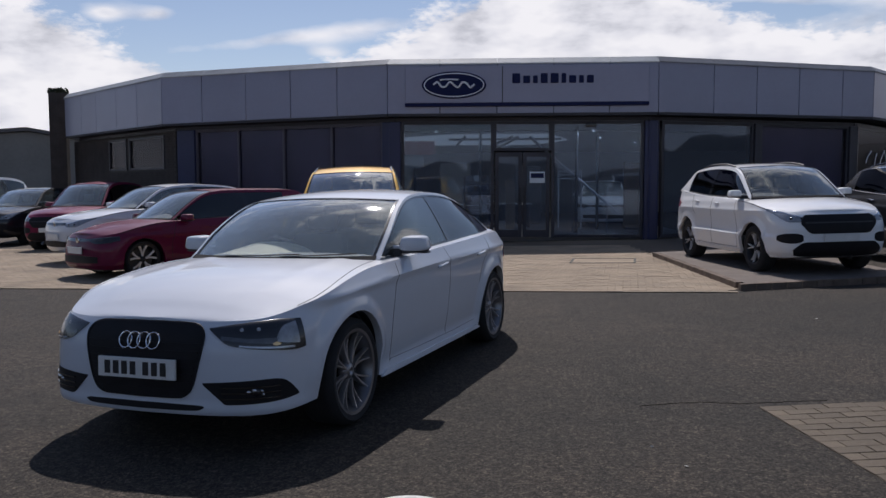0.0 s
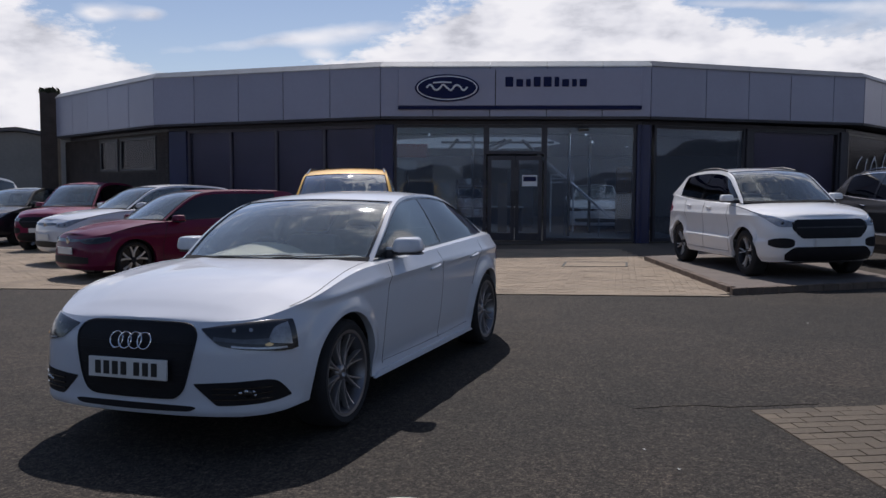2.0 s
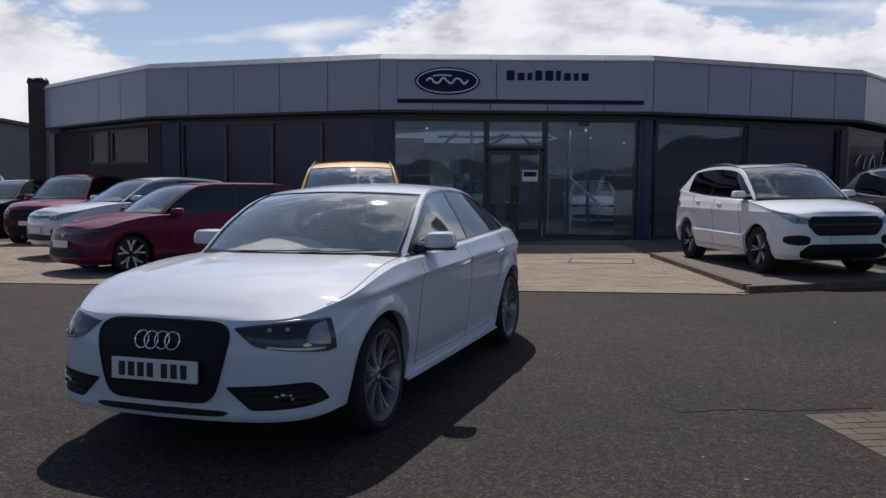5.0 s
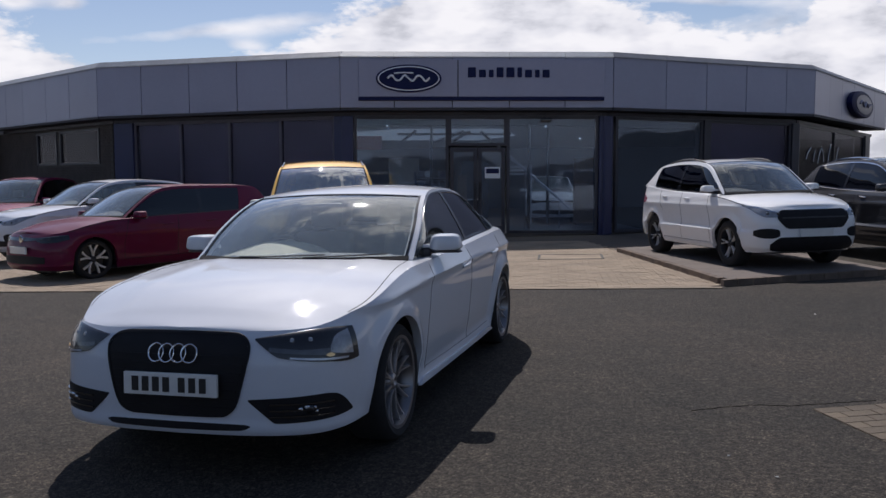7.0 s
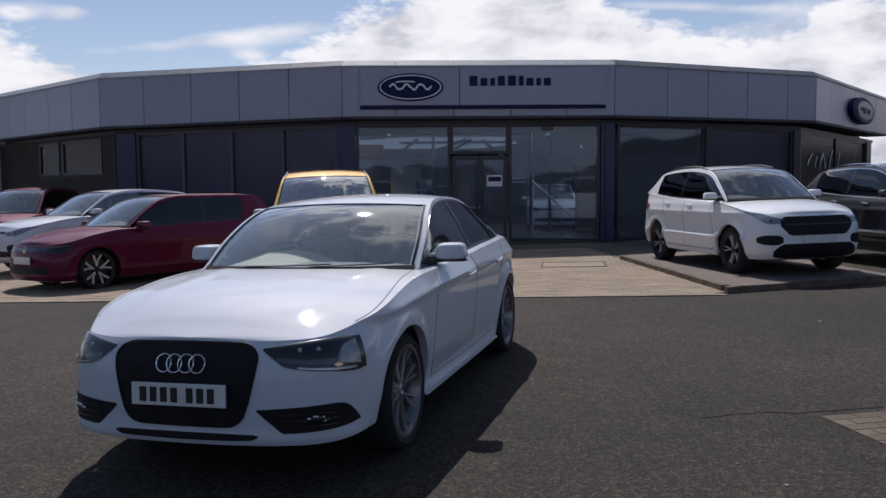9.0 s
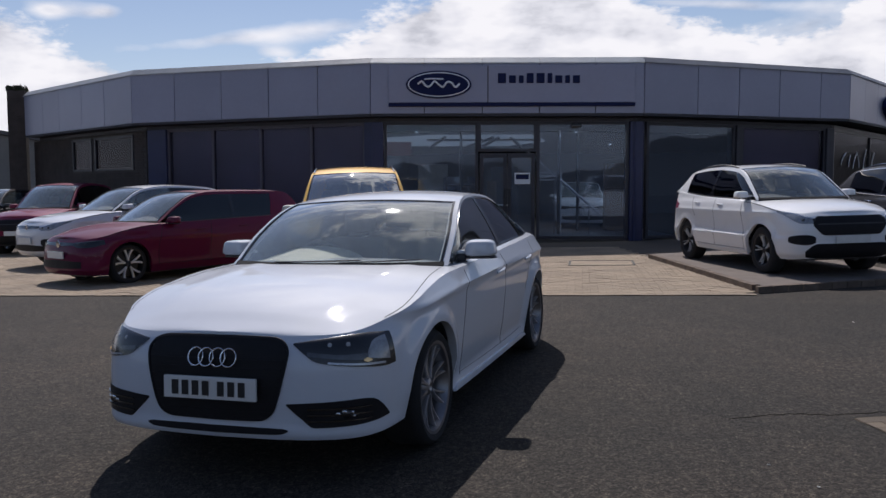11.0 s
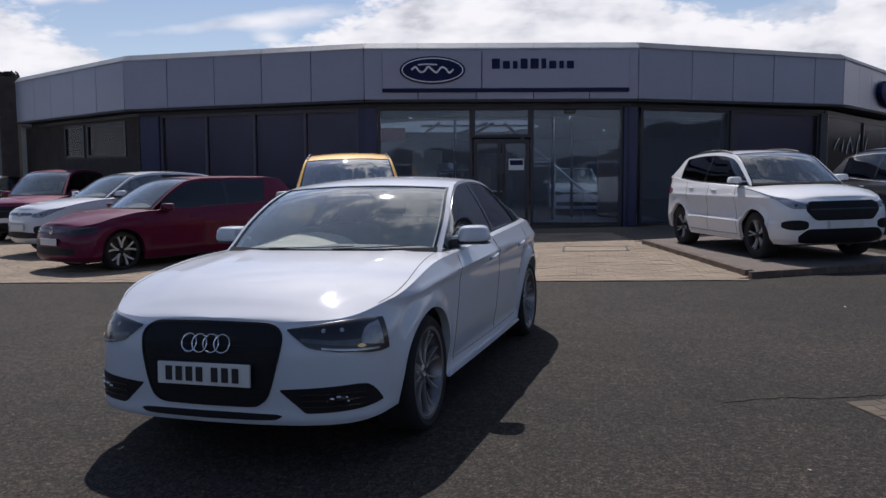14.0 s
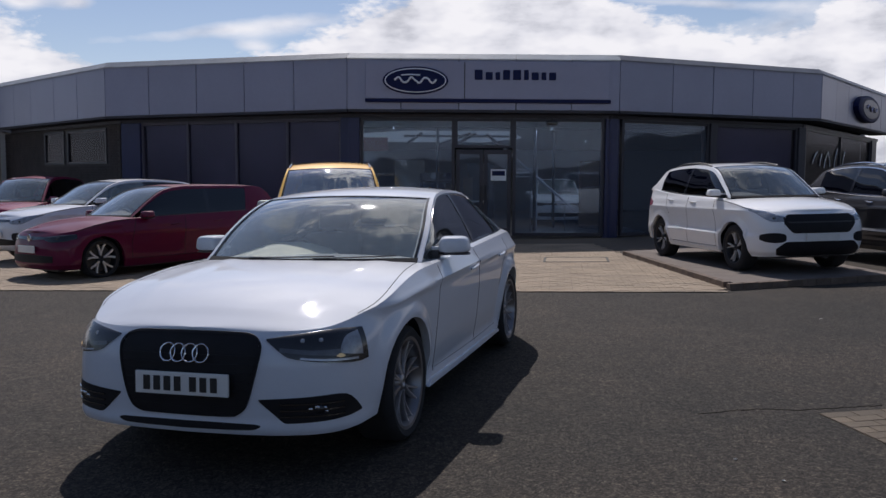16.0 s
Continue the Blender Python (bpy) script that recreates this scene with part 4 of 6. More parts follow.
        # a painted glint: pale amber patch low in the outer lamp
        part("indicator", panel_on(sh, (0.755, 0.785), [(0.755, 0.616), (0.770, 0.609), (0.785, 0.614)], [(0.755, 0.621), (0.770, 0.630), (0.785, 0.619)], 0.0125, "front", s, 6, 2), AMBER_GLINT, lamp, "small pale amber patch painted as a glint", True)
        for cx in (0.61, 0.70):
            bm = bmesh.new()
            c = Vector(sh.front(s * cx, 0.690, -0.012))
            bmesh.ops.create_uvsphere(bm, u_segments=16, v_segments=10, radius=0.020, matrix=Matrix.Translation(c))
            part("lamp_lens", bm, LAMP_SMOKE, lamp, "", True)
        # lower air intakes with fog lamps
        hi = [(0.395, 0.418), (0.60, 0.428), (0.745, 0.434), (0.785, 0.426), (0.81, 0.395), (0.832, 0.335)]
        lo = [(0.395, 0.410), (0.47, 0.345), (0.53, 0.302), (0.70, 0.307), (0.80, 0.316), (0.832, 0.326)]
        vent = part("air_intake", panel_on(sh, (0.395, 0.832), lo, hi, 0.005, "front", s, 28, 6), GRILLE_BLACK, car, "", True)
        for z in (0.335, 0.365, 0.395):
            part("intake_slat", strip_on(sh, [(s * 0.50, z), (s * 0.6, z), (s * 0.7, z), (s * 0.775, z)], 0.008, 0.012, "front"), GLOSS_BLACK, vent, "", True)
        bm = bmesh.new()
        c = Vector(sh.front(s * 0.665, 0.368, -0.006))
        bmesh.ops.create_uvsphere(bm, u_segments=14, v_segments=8, radius=0.034, matrix=Matrix.Translation(c) @ Matrix.Diagonal((1.3, 0.4, 0.8, 1)))
        fog = part("fog_lamp", bm, LAMP_DARK, vent, "", True)
        # chrome beads added in place of the small glints round the fog lamp
        for cx, cz, r in ((0.615, 0.362, 0.008), (0.64, 0.370, 0.010), (0.668, 0.378, 0.012), (0.70, 0.374, 0.010), (0.706, 0.356, 0.009)):
            bm = bmesh.new()
            bmesh.ops.create_uvsphere(bm, u_segments=10, v_segments=6, radius=r, matrix=Matrix.Translation(sh.front(s * cx, cz, 0.006)) @ Matrix.Diagonal((1.4, 0.6, 0.9, 1)))
            part("facet", bm, LAMP_CLEAR, vent, "", True)
        # bonnet edge, doors
        bm = bmesh.new()
        edge = []
        for y in np.linspace(-0.50, 0.70, 40):
            x, yy, zt = sh.at(sh.i_of_y(y), sh.top(y))
            f = keyed(HOOD_EDGE, y)
            zc = keyed(sp["hood"], yy)
            z0 = zc + (zt - zc) * f ** sp["hood_p"] + 0.0012
            w = 0.0022 / x
            edge.append([(s * x * (f - w), yy, z0), (s * x * (f + w), yy, z0 - 0.0006)])
        shell(bm, edge, [[(x, y, z - 0.006) for x, y, z in r] for r in edge])
        part("panel_gap", bm, SEAM, body)
        for pts in ([(0.56, 0.27), (0.545, 0.5), (0.58, 0.75), (0.66, 0.93)], [(1.60, 0.27), (1.60, 0.5), (1.62, 0.75), (1.60, 0.955)],
                    [(2.36, 0.60), (2.44, 0.75), (2.60, 0.86), (2.66, 0.97)], [(0.56, 0.288), (1.2, 0.282), (1.9, 0.282), (2.3, 0.288)]):
            part("panel_gap", strip_on(sh, pts, 0.002, sgn=s), SEAM, body)
        door_handle(sh, body, 1.34, 0.835, WHITE_PAINT, s)
        door_handle(sh, body, 2.28, 0.85, WHITE_PAINT, s)
        part("sill", panel_on(sh, (0.40, 2.40), [(0.4, 0.203), (2.4, 0.203)], [(0.4, 0.205), (0.46, 0.238), (2.3, 0.238), (2.4, 0.205)], 0.018, "side", s, 30, 3), WHITE_PAINT, body, "", True)
        part("tail_lamp", panel_on(sh, (3.35, 3.68), [(3.3, 0.74), (3.7, 0.72)], [(3.3, 0.86), (3.7, 0.89)], 0.006, "side", s, 12, 4), DEEP_RED, car, "", True)
    # lower lip and its dark slot
    part("front_slot", panel_on(sh, (-0.40, 0.40), [(-0.40, 0.284), (-0.36, 0.268), (0, 0.264), (0.36, 0.268), (0.40, 0.284)], [(-0.40, 0.290), (-0.37, 0.296), (0, 0.300), (0.37, 0.296), (0.40, 0.290)], 0.003, "front", 1, 30, 2), GRILLE_BLACK, car, "", True)
    door_mirror(car, sp, WHITE_PAINT, 1.015, 0.90, 1.036, 0.95)
    for f0, f1 in ((0.12, 0.80), (-0.50, 0.30)):
        bm = bmesh.new()
        pts = [Vector(sh.roof(0.012 + 0.008 * k / 5, f0 + (f1 - f0) * k / 5)) + Vector((0, -0.004, 0.006)) for k in range(6)]
        tube(bm, pts, 0.0045, 6)
        part("wiper", bm, BLACK, car, "", True)
    bm = bmesh.new()
    box(bm, (-0.30, 0.90, 0.922), (0.05, 1.10, 0.930), 0.002)
    part("paper_on_dashboard", bm, PALE_TRIM, car)
    return car


def hatch_spec():
    return dict(
        hw=0.895, fo=0.86, wb=2.62, ro=0.78, rw=0.318, ra=0.36, rim=0.262, tyre_w=0.22, track=0.815, zunder=0.15,
        plan=[(0, -0.86), (0.32, -0.845), (0.55, -0.80), (0.70, -0.72), (0.80, -0.58), (0.85, -0.38), (0.875, -0.1), (0.89, 0.6), (0.895, 1.3), (0.893, 2.0), (0.885, 2.6),
              (0.86, 3.0), (0.80, 3.24), (0.66, 3.35), (0.35, 3.395), (0, 3.40)],
        zbot=[(-0.86, 0.19), (0.4, 0.165), (2.3, 0.165), (3.4, 0.25)],
        ztop=[(-0.86, 0.745), (-0.75, 0.75), (-0.5, 0.775), (-0.1, 0.865), (0.4, 0.93), (1.5, 0.955), (2.5, 0.975), (3.1, 1.0), (3.4, 1.0)],
        front=[(0.2, 0.05), (0.26, 0.0), (0.5, 0.01), (0.62, 0.035), (0.70, 0.07), (0.75, 0.12)],
        side=[(0.2, 0.07), (0.27, 0.03), (0.45, 0.02), (0.66, 0.004), (0.72, 0.0), (0.76, 0.02), (0.86, 0.04), (0.95, 0.085), (1.0, 0.10)],
        rear=[(0.25, 0.03), (0.4, 0.0), (0.7, 0.02), (1.0, 0.06)],
        hood=[(-0.8, 0.755), (-0.68, 0.80), (-0.4, 0.865), (0.0, 0.93), (0.5, 0.975), (0.8, 0.985)], cowl=0.66, boot=[(3.2, 1.0), (3.4, 1.0)], deck=3.3,
        rail=[(0.725, 0.60, 0.955), (0.665, 0.92, 1.165), (0.605, 1.28, 1.355), (0.575, 1.62, 1.42), (0.565, 2.05, 1.425), (0.558, 2.55, 1.418), (0.555, 3.08, 1.392), (0.58, 3.29, 1.22), (0.65, 3.36, 1.00)],
        belt=[(0.75, 0.60, 0.94), (0.775, 0.85, 0.945), (0.785, 1.12, 0.95), (0.79, 1.5, 0.955), (0.79, 1.9, 0.962), (0.78, 2.4, 0.972), (0.765, 2.8, 0.985), (0.73, 3.1, 1.0), (0.69, 3.34, 1.0)],
        bow=[(0, 0.22), (0.33, 0.13), (0.5, 0.0), (0.75, -0.06), (1, -0.06)], crown=[(0, 0.0), (0.3, 0.028), (0.5, 0.035), (0.75, 0.028), (1, 0.0)],
        t_roof=(0.31, 0.77), cuts=[(0.06, 0.46, "front"), (0.46, 0.485, "post"), (0.485, 0.74, "rear"), (0.74, 1.0, "body")])


def suv_spec(rear=TINT_GLASS):
    return dict(
        flare=0.02, hw=0.92, fo=0.93, wb=2.69, ro=0.90, rw=0.352, ra=0.398, rim=0.25, tyre_w=0.235, track=0.868, zunder=0.24,
        plan=[(0, -0.93), (0.34, -0.918), (0.58, -0.87), (0.73, -0.78), (0.82, -0.62), (0.87, -0.38), (0.90, -0.05), (0.915, 0.7), (0.92, 1.4), (0.918, 2.1), (0.91, 2.7),
              (0.885, 3.1), (0.82, 3.4), (0.68, 3.53), (0.35, 3.585), (0, 3.59)],
        zbot=[(-0.93, 0.27), (-0.5, 0.25), (0.4, 0.27), (2.4, 0.27), (3.6, 0.34)],
        ztop=[(-0.93, 0.918), (-0.8, 0.920), (-0.5, 0.945), (-0.1, 1.015), (0.35, 1.07), (0.8, 1.09), (1.5, 1.11), (2.5, 1.16), (3.1, 1.20), (3.6, 1.20)],
        front=[(0.26, 0.10), (0.34, 0.03), (0.48, 0.0), (0.66, 0.0), (0.78, 0.02), (0.86, 0.06), (0.93, 0.13)],
        side=[(0.26, 0.07), (0.33, 0.026), (0.46, 0.002), (0.53, -0.012), (0.55, -0.015), (0.598, 0.017), (0.70, 0.019), (0.84, 0.010), (0.925, 0.0), (0.95, 0.012), (1.05, 0.045), (1.12, 0.08), (1.2, 0.10)],
        rear=[(0.33, 0.03), (0.5, 0.0), (0.85, 0.02), (1.2, 0.08)],
        hood=[(-0.85, 0.924), (-0.74, 0.975), (-0.5, 1.03), (-0.1, 1.085), (0.4, 1.12), (0.8, 1.13)], cowl=0.60, boot=[(3.4, 1.2), (3.6, 1.2)], deck=3.5,
        rail=[(0.745, 0.55, 1.105), (0.69, 0.86, 1.33), (0.635, 1.18, 1.53), (0.60, 1.52, 1.61), (0.595, 2.0, 1.635), (0.585, 2.6, 1.61), (0.58, 3.08, 1.545), (0.62, 3.34, 1.38), (0.68, 3.52, 1.20)],
        belt=[(0.775, 0.55, 1.09), (0.80, 0.82, 1.10), (0.81, 1.12, 1.108), (0.815, 1.5, 1.118), (0.815, 2.0, 1.135), (0.80, 2.5, 1.165), (0.785, 2.9, 1.195), (0.75, 3.25, 1.23), (0.71, 3.52, 1.22)],
        bow=[(0, 0.24), (0.33, 0.14), (0.5, 0.0), (0.75, -0.06), (1, -0.06)], crown=[(0, 0.0), (0.3, 0.028), (0.5, 0.035), (0.75, 0.028), (1, 0.0)],
        t_roof=(0.295, 0.775), rear_glass=rear, cuts=[(0.06, 0.46, "front"), (0.46, 0.485, "post"), (0.485, 0.80, "rear"), (0.80, 1.0, "body")])


def road_car(name, m, label, paint, kind, style, metal, group="", grille="slim", rails=None, trim=None, header=None, face=None, plate=True, mirror_cap=None, stretch=(1, 1, 1), cladding=False, front_glass=None, screen=(0, 0), screen_glass=None):
    sp = hatch_spec() if kind == "hatch" else suv_spec()
    kf, kr, kz = stretch          # nose, tail and roof height against the basic model
    sy = lambda y: y * kf if y < 0 else (y if y < 1.5 else 1.5 + (y - 1.5) * kr)
    for key in ("ztop", "zbot", "hood", "boot"):
        sp[key] = [(sy(y), v) for y, v in sp[key]]
    sp["plan"] = [(x, sy(y)) for x, y in sp["plan"]]
    zb = sp["belt"][0][2]
    for key in ("rail", "belt"):
        sp[key] = [(x, sy(y), zb + (v - zb) * (kz if key == "rail" else 1)) for x, y, v in sp[key]]
    sp["rail"] = [(x + screen[1] * w, y - screen[0] * w, v) for (x, y, v), w in zip(sp["rail"], (1, 1, 1, 0.7, 0.2, 0, 0, 0, 0))]
    sp["belt"] = [(x + 0.5 * screen[1] * w, y - screen[0] * w, v) for (x, y, v), w in zip(sp["belt"], (1, 0.8, 0.6, 0.3, 0, 0, 0, 0, 0))]
    sp["cowl"] = sp["cowl"] - screen[0] * 0.6
    end = sy(sp["wb"] + sp["ro"])
    sp["fo"], sp["wb"], sp["deck"] = sp["fo"] * kf, sy(sp["wb"]), sy(sp["deck"])
    sp["ro"] = end - sp["wb"]
    if header:
        sp["t_roof"] = (header, sp["t_roof"][1])
    if trim:
        sp["trim"], sp["trim_top"] = trim, trim
    sp["screen_glass"] = screen_glass or CAR_GLASS
    if front_glass:
        sp["front_glass"] = front_glass
    car = thing(name, m, label, "car", group)
    sh, body, roof = car_body(car, sp, paint, 190, 16 if kind == "hatch" else 44)
    put_wheels(car, sp, style, metal, face)
    suv = kind == "suv"
    z = (lambda v: v + 0.0) if not suv else (lambda v: v + 0.205)
    for s in (1, -1):
        if suv:
            hi, lo = [(0.45, 0.838), (0.60, 0.862), (0.75, 0.905), (0.87, 0.945)], [(0.45, 0.805), (0.55, 0.775), (0.70, 0.775), (0.80, 0.83), (0.87, 0.93)]
            us = (0.45, 0.87)
        else:
            hi, lo = [(0.44, 0.70), (0.65, 0.715), (0.84, 0.73)], [(0.44, 0.64), (0.60, 0.615), (0.78, 0.625), (0.84, 0.66)]
            us = (0.44, 0.84)
        lamp = part("headlamp", panel_on(sh, us, lo, hi, 0.006, "front", s, 18, 5), LAMP_SMOKE if suv else LAMP_DARK, car, "clear-lens headlamp", True, 60)
        a = us[0] + 0.10
        zz = (keyed(hi, a) + keyed(lo, a)) / 2
        for cx in (a, a + 0.14):
            bm = bmesh.new()
            bmesh.ops.create_uvsphere(bm, u_segments=12, v_segments=8, radius=0.030, matrix=Matrix.Translation(sh.front(s * cx, zz + 0.005, -0.016)))
            part("lamp_lens", bm, LAMP_DARK, lamp, "", True)
        if suv:
            part("running_light", panel_on(sh, (0.56, 0.85), [(0.56, 0.838), (0.70, 0.872), (0.85, 0.922)], [(0.56, 0.852), (0.70, 0.890), (0.85, 0.938)], 0.010, "front", s, 10, 1), LAMP_CLEAR, lamp, "", True)
            u = np.linspace(0.53, 0.81, 9)
            r = lambda v: math.sqrt(max(0.02, 1 - ((v - 0.67) / 0.145) ** 2))
            part("fog_lamp_pocket", panel_on(sh, (0.53, 0.81), [(v, 0.545 - 0.075 * r(v) ** 0.6) for v in u], [(v, 0.545 + 0.070 * r(v) ** 0.6) for v in u], 0.006, "front", s, 14, 5), GRILLE_BLACK, car, "", True, 60)
        # doors and bonnet edge
        zt = sp["ztop"]
        part("panel_gap", strip_on(sh, [(-0.45, sh.top(-0.45) - 0.012), (-0.1, sh.top(-0.1) - 0.01), (0.3, sh.top(0.3) - 0.012), (0.55, sh.top(0.55) - 0.012)], 0.007, sgn=s), SEAM, body)
        b0 = 0.29 if not suv else 0.34
        for y0, y1 in ((0.50, 0.62), (1.50, 1.56)):
            part("panel_gap", strip_on(sh, [(y0, b0), (y0, 0.55), ((y0 + y1) / 2, 0.78), (y1, sh.top(y1) - 0.01)], 0.007, sgn=s), SEAM, body)
        yr = sp["wb"] - sp["ra"] + 0.05
        part("panel_gap", strip_on(sh, [(yr - 0.05, z(0.60)), (yr + 0.03, z(0.72)), (yr + 0.16, sh.top(yr) - 0.015)], 0.007, sgn=s), SEAM, body)
        part("panel_gap", strip_on(sh, [(0.50, b0), (1.2, b0 - 0.004), (yr - 0.12, b0)], 0.007, sgn=s), SEAM, body)
        door_handle(sh, body, 1.24, z(0.81), CHROME if trim else paint, s)
        door_handle(sh, body, 2.12, z(0.83), CHROME if trim else paint, s)
        if suv or cladding:
            part("sill_trim", panel_on(sh, (0.42, sp["wb"] - 0.42), [(0, sp["zbot"][2][1] - 0.02)] * 2, [(0, sp["zbot"][2][1] + 0.05)] * 2, 0.016, "side", s, 16, 2), BLACK if cladding else paint, body, "", True)
        L = sp["wb"] + sp["ro"]
        part("tail_lamp", panel_on(sh, (L - 0.50, L - 0.12), [(L - 0.5, z(0.72)), (L, z(0.70))], [(L - 0.5, z(0.80)), (L, z(0.90))], 0.006, "side", s, 10, 3), DEEP_RED, car, "", True)
        if rails:
            bm = bmesh.new()
            pts = [sh.roof(t, s * 0.95) for t in np.linspace(sp["t_roof"][0] + 0.02, sp["t_roof"][1] - 0.04, 12)]
            pts = [(x, y, zz_ + 0.022 * min(1, 4 * k / 11, 4 * (11 - k) / 11) + 0.006) for k, (x, y, zz_) in enumerate(pts)]
            tube(bm, pts, 0.014, 8)
            part("roof_bar", bm, rails, roof, "", True)
    if grille == "wide":
        part("grille", panel_on(sh, (-0.56, 0.56), [(-0.57, 0.755), (-0.41, 0.608), (0.41, 0.608), (0.57, 0.755)], [(-0.57, 0.79), (-0.50, 0.880), (0.50, 0.880), (0.57, 0.79)], 0.010, "front", 1, 30, 6), GRILLE_BLACK, car, "dark honeycomb grille", True)
        part("grille_bar", strip_on(sh, [(-0.5, 0.765), (-0.2, 0.767), (0.2, 0.767), (0.5, 0.765)], 0.02, 0.018, "front"), BLACK, car, "", True)
        part("lower_intake", panel_on(sh, (-0.66, 0.66), [(-0.70, 0.300), (-0.5, 0.272), (0.5, 0.272), (0.70, 0.300)], [(-0.70, 0.345), (-0.50, 0.488), (0.50, 0.488), (0.70, 0.345)], 0.008, "front", 1, 30, 5), GRILLE_BLACK, car, "", True)
        if plate:
            p = sh.front(0, 0.548, 0.03)
            plate_on(car, True, 0, p[1], 0.548, 0, ink=False)
    else:
        g = 0.165 if suv else 0.0
        part("grille", panel_on(sh, (-0.44, 0.44), [(-0.44, 0.655 + g), (0, 0.64 + g), (0.44, 0.655 + g)], [(-0.44, 0.695 + g), (0, 0.70 + g), (0.44, 0.695 + g)], 0.008, "front", 1, 24, 2), GLOSS_BLACK, car, "", True)
        bm = bmesh.new()
        lathe(bm, [(0, 0.001), (0, 0.058), (0.012, 0.055), (0.014, 0.001)], 24)
        bmesh.ops.transform(bm, matrix=Matrix.Translation(sh.front(0, 0.67 + g, 0.012)) @ pose(0, 0, 0, 0, 0, -90), verts=bm.verts[:])
        part("badge", bm, CHROME, car, "", True)
        h = 0.08 if suv else 0.0
        part("lower_intake", panel_on(sh, (-0.62, 0.62), [(-0.62, 0.30 + h), (0, 0.285 + h), (0.62, 0.30 + h)], [(-0.62, 0.40 + h), (0, 0.415 + h), (0.62, 0.40 + h)], 0.007, "front", 1, 26, 4), GRILLE_BLACK, car, "", True)
        if plate:
            p = sh.front(0, 0.50 + h, 0.03)
            plate_on(car, True, 0, p[1], 0.50 + h, 0, ink=False)
    door_mirror(car, sp, paint, sp["hw"] + 0.095, 0.80 if not suv else 0.79 - screen[0], z(0.985) if not suv else 1.175, 0.95, mirror_cap)
    return car


# ---- ground ----
def yard_edge(x):
    return 6.28 + 0.165 * (x - 0.14)      # front edge of the paved forecourt


def ground():
    bm = bmesh.new()
    xs = [-2500, -300, -60, -25, -10, 0, 10, 25, 60, 300, 2500]
    grid(bm, [[(x, y, 0.0) for x in xs] for y in xs])
    tagged(mesh_object("ground", bm, ASPHALT), "dark grey asphalt yard with coarse worn aggregate", "ground", kind="structure")


ground()

SLATE_FRAME = surface("slate_frame", (0.085, 0.077, 0.105), 0.5, var=0.15, scale=2.0)
DARK_FILM = surface("dark_window_film", (0.27, 0.235, 0.31), 0.6, var=0.2, scale=1.0)
OFFICE_GLASS = glass("office_glass", (0.5, 0.52, 0.56), 1.33, rough=0.2, gain=0.5, sheen=(0.5, 0.5, 0.55))
DARK_GLASS = glass("dim_glass", (0.62, 0.63, 0.70), 1.33, rough=0.25, gain=0.8, sheen=(0.5, 0.5, 0.62))

# ---- showroom: a faceted front, tilted a little against the sloping yard ----
EYE0 = Vector((2.432, -4.395, 1.456))
LEVEL = Matrix.Translation(EYE0) @ Matrix.Rotation(radians(1.2), 4, Vector((-0.3229, 0.9464, 0))) @ Matrix.Translation(-EYE0)
CORNERS = [(-20.35, 18.35), (-13.15, 14.9), (-5.75, 14.3), (0.48, 16.33), (5.5, 20.9), (9.06, 30.2)]
FASCIA_LOW, FASCIA_TOP, ROOF_TOP, RECESS = 3.19, 4.42, 4.50, 0.5
EAVE_RISE, TOP_RISE = (0.0, 0.0, 0.0, 0.0, 0.06, 0.13), (0.18, 0.15, 0.03, 0.03, 0.10, 0.20)   # at each corner
LEN = [math.dist(a, b) for a, b in zip(CORNERS, CORNERS[1:])]
TURN_ = [math.degrees(math.atan2(b[1] - a[1], b[0] - a[0])) for a, b in zip(CORNERS, CORNERS[1:])]


def facet(i):
    """Along the facet: x along it, y into the building."""
    return LEVEL @ pose(CORNERS[i][0], CORNERS[i][1], 0, 0, 0, TURN_[i])


def structure(name, bm, material, m, label, category, smooth=False):
    ob = mesh_object(name, bm, material, smooth)
    ob.matrix_world = m
    return tagged(ob, label, category, kind="structure")


def bar(parent, name, lo, hi, mat, bevel=0.0):
    bm = bmesh.new()
    box(bm, lo, hi, bevel, seg=1)
    return part(name, bm, mat, parent)


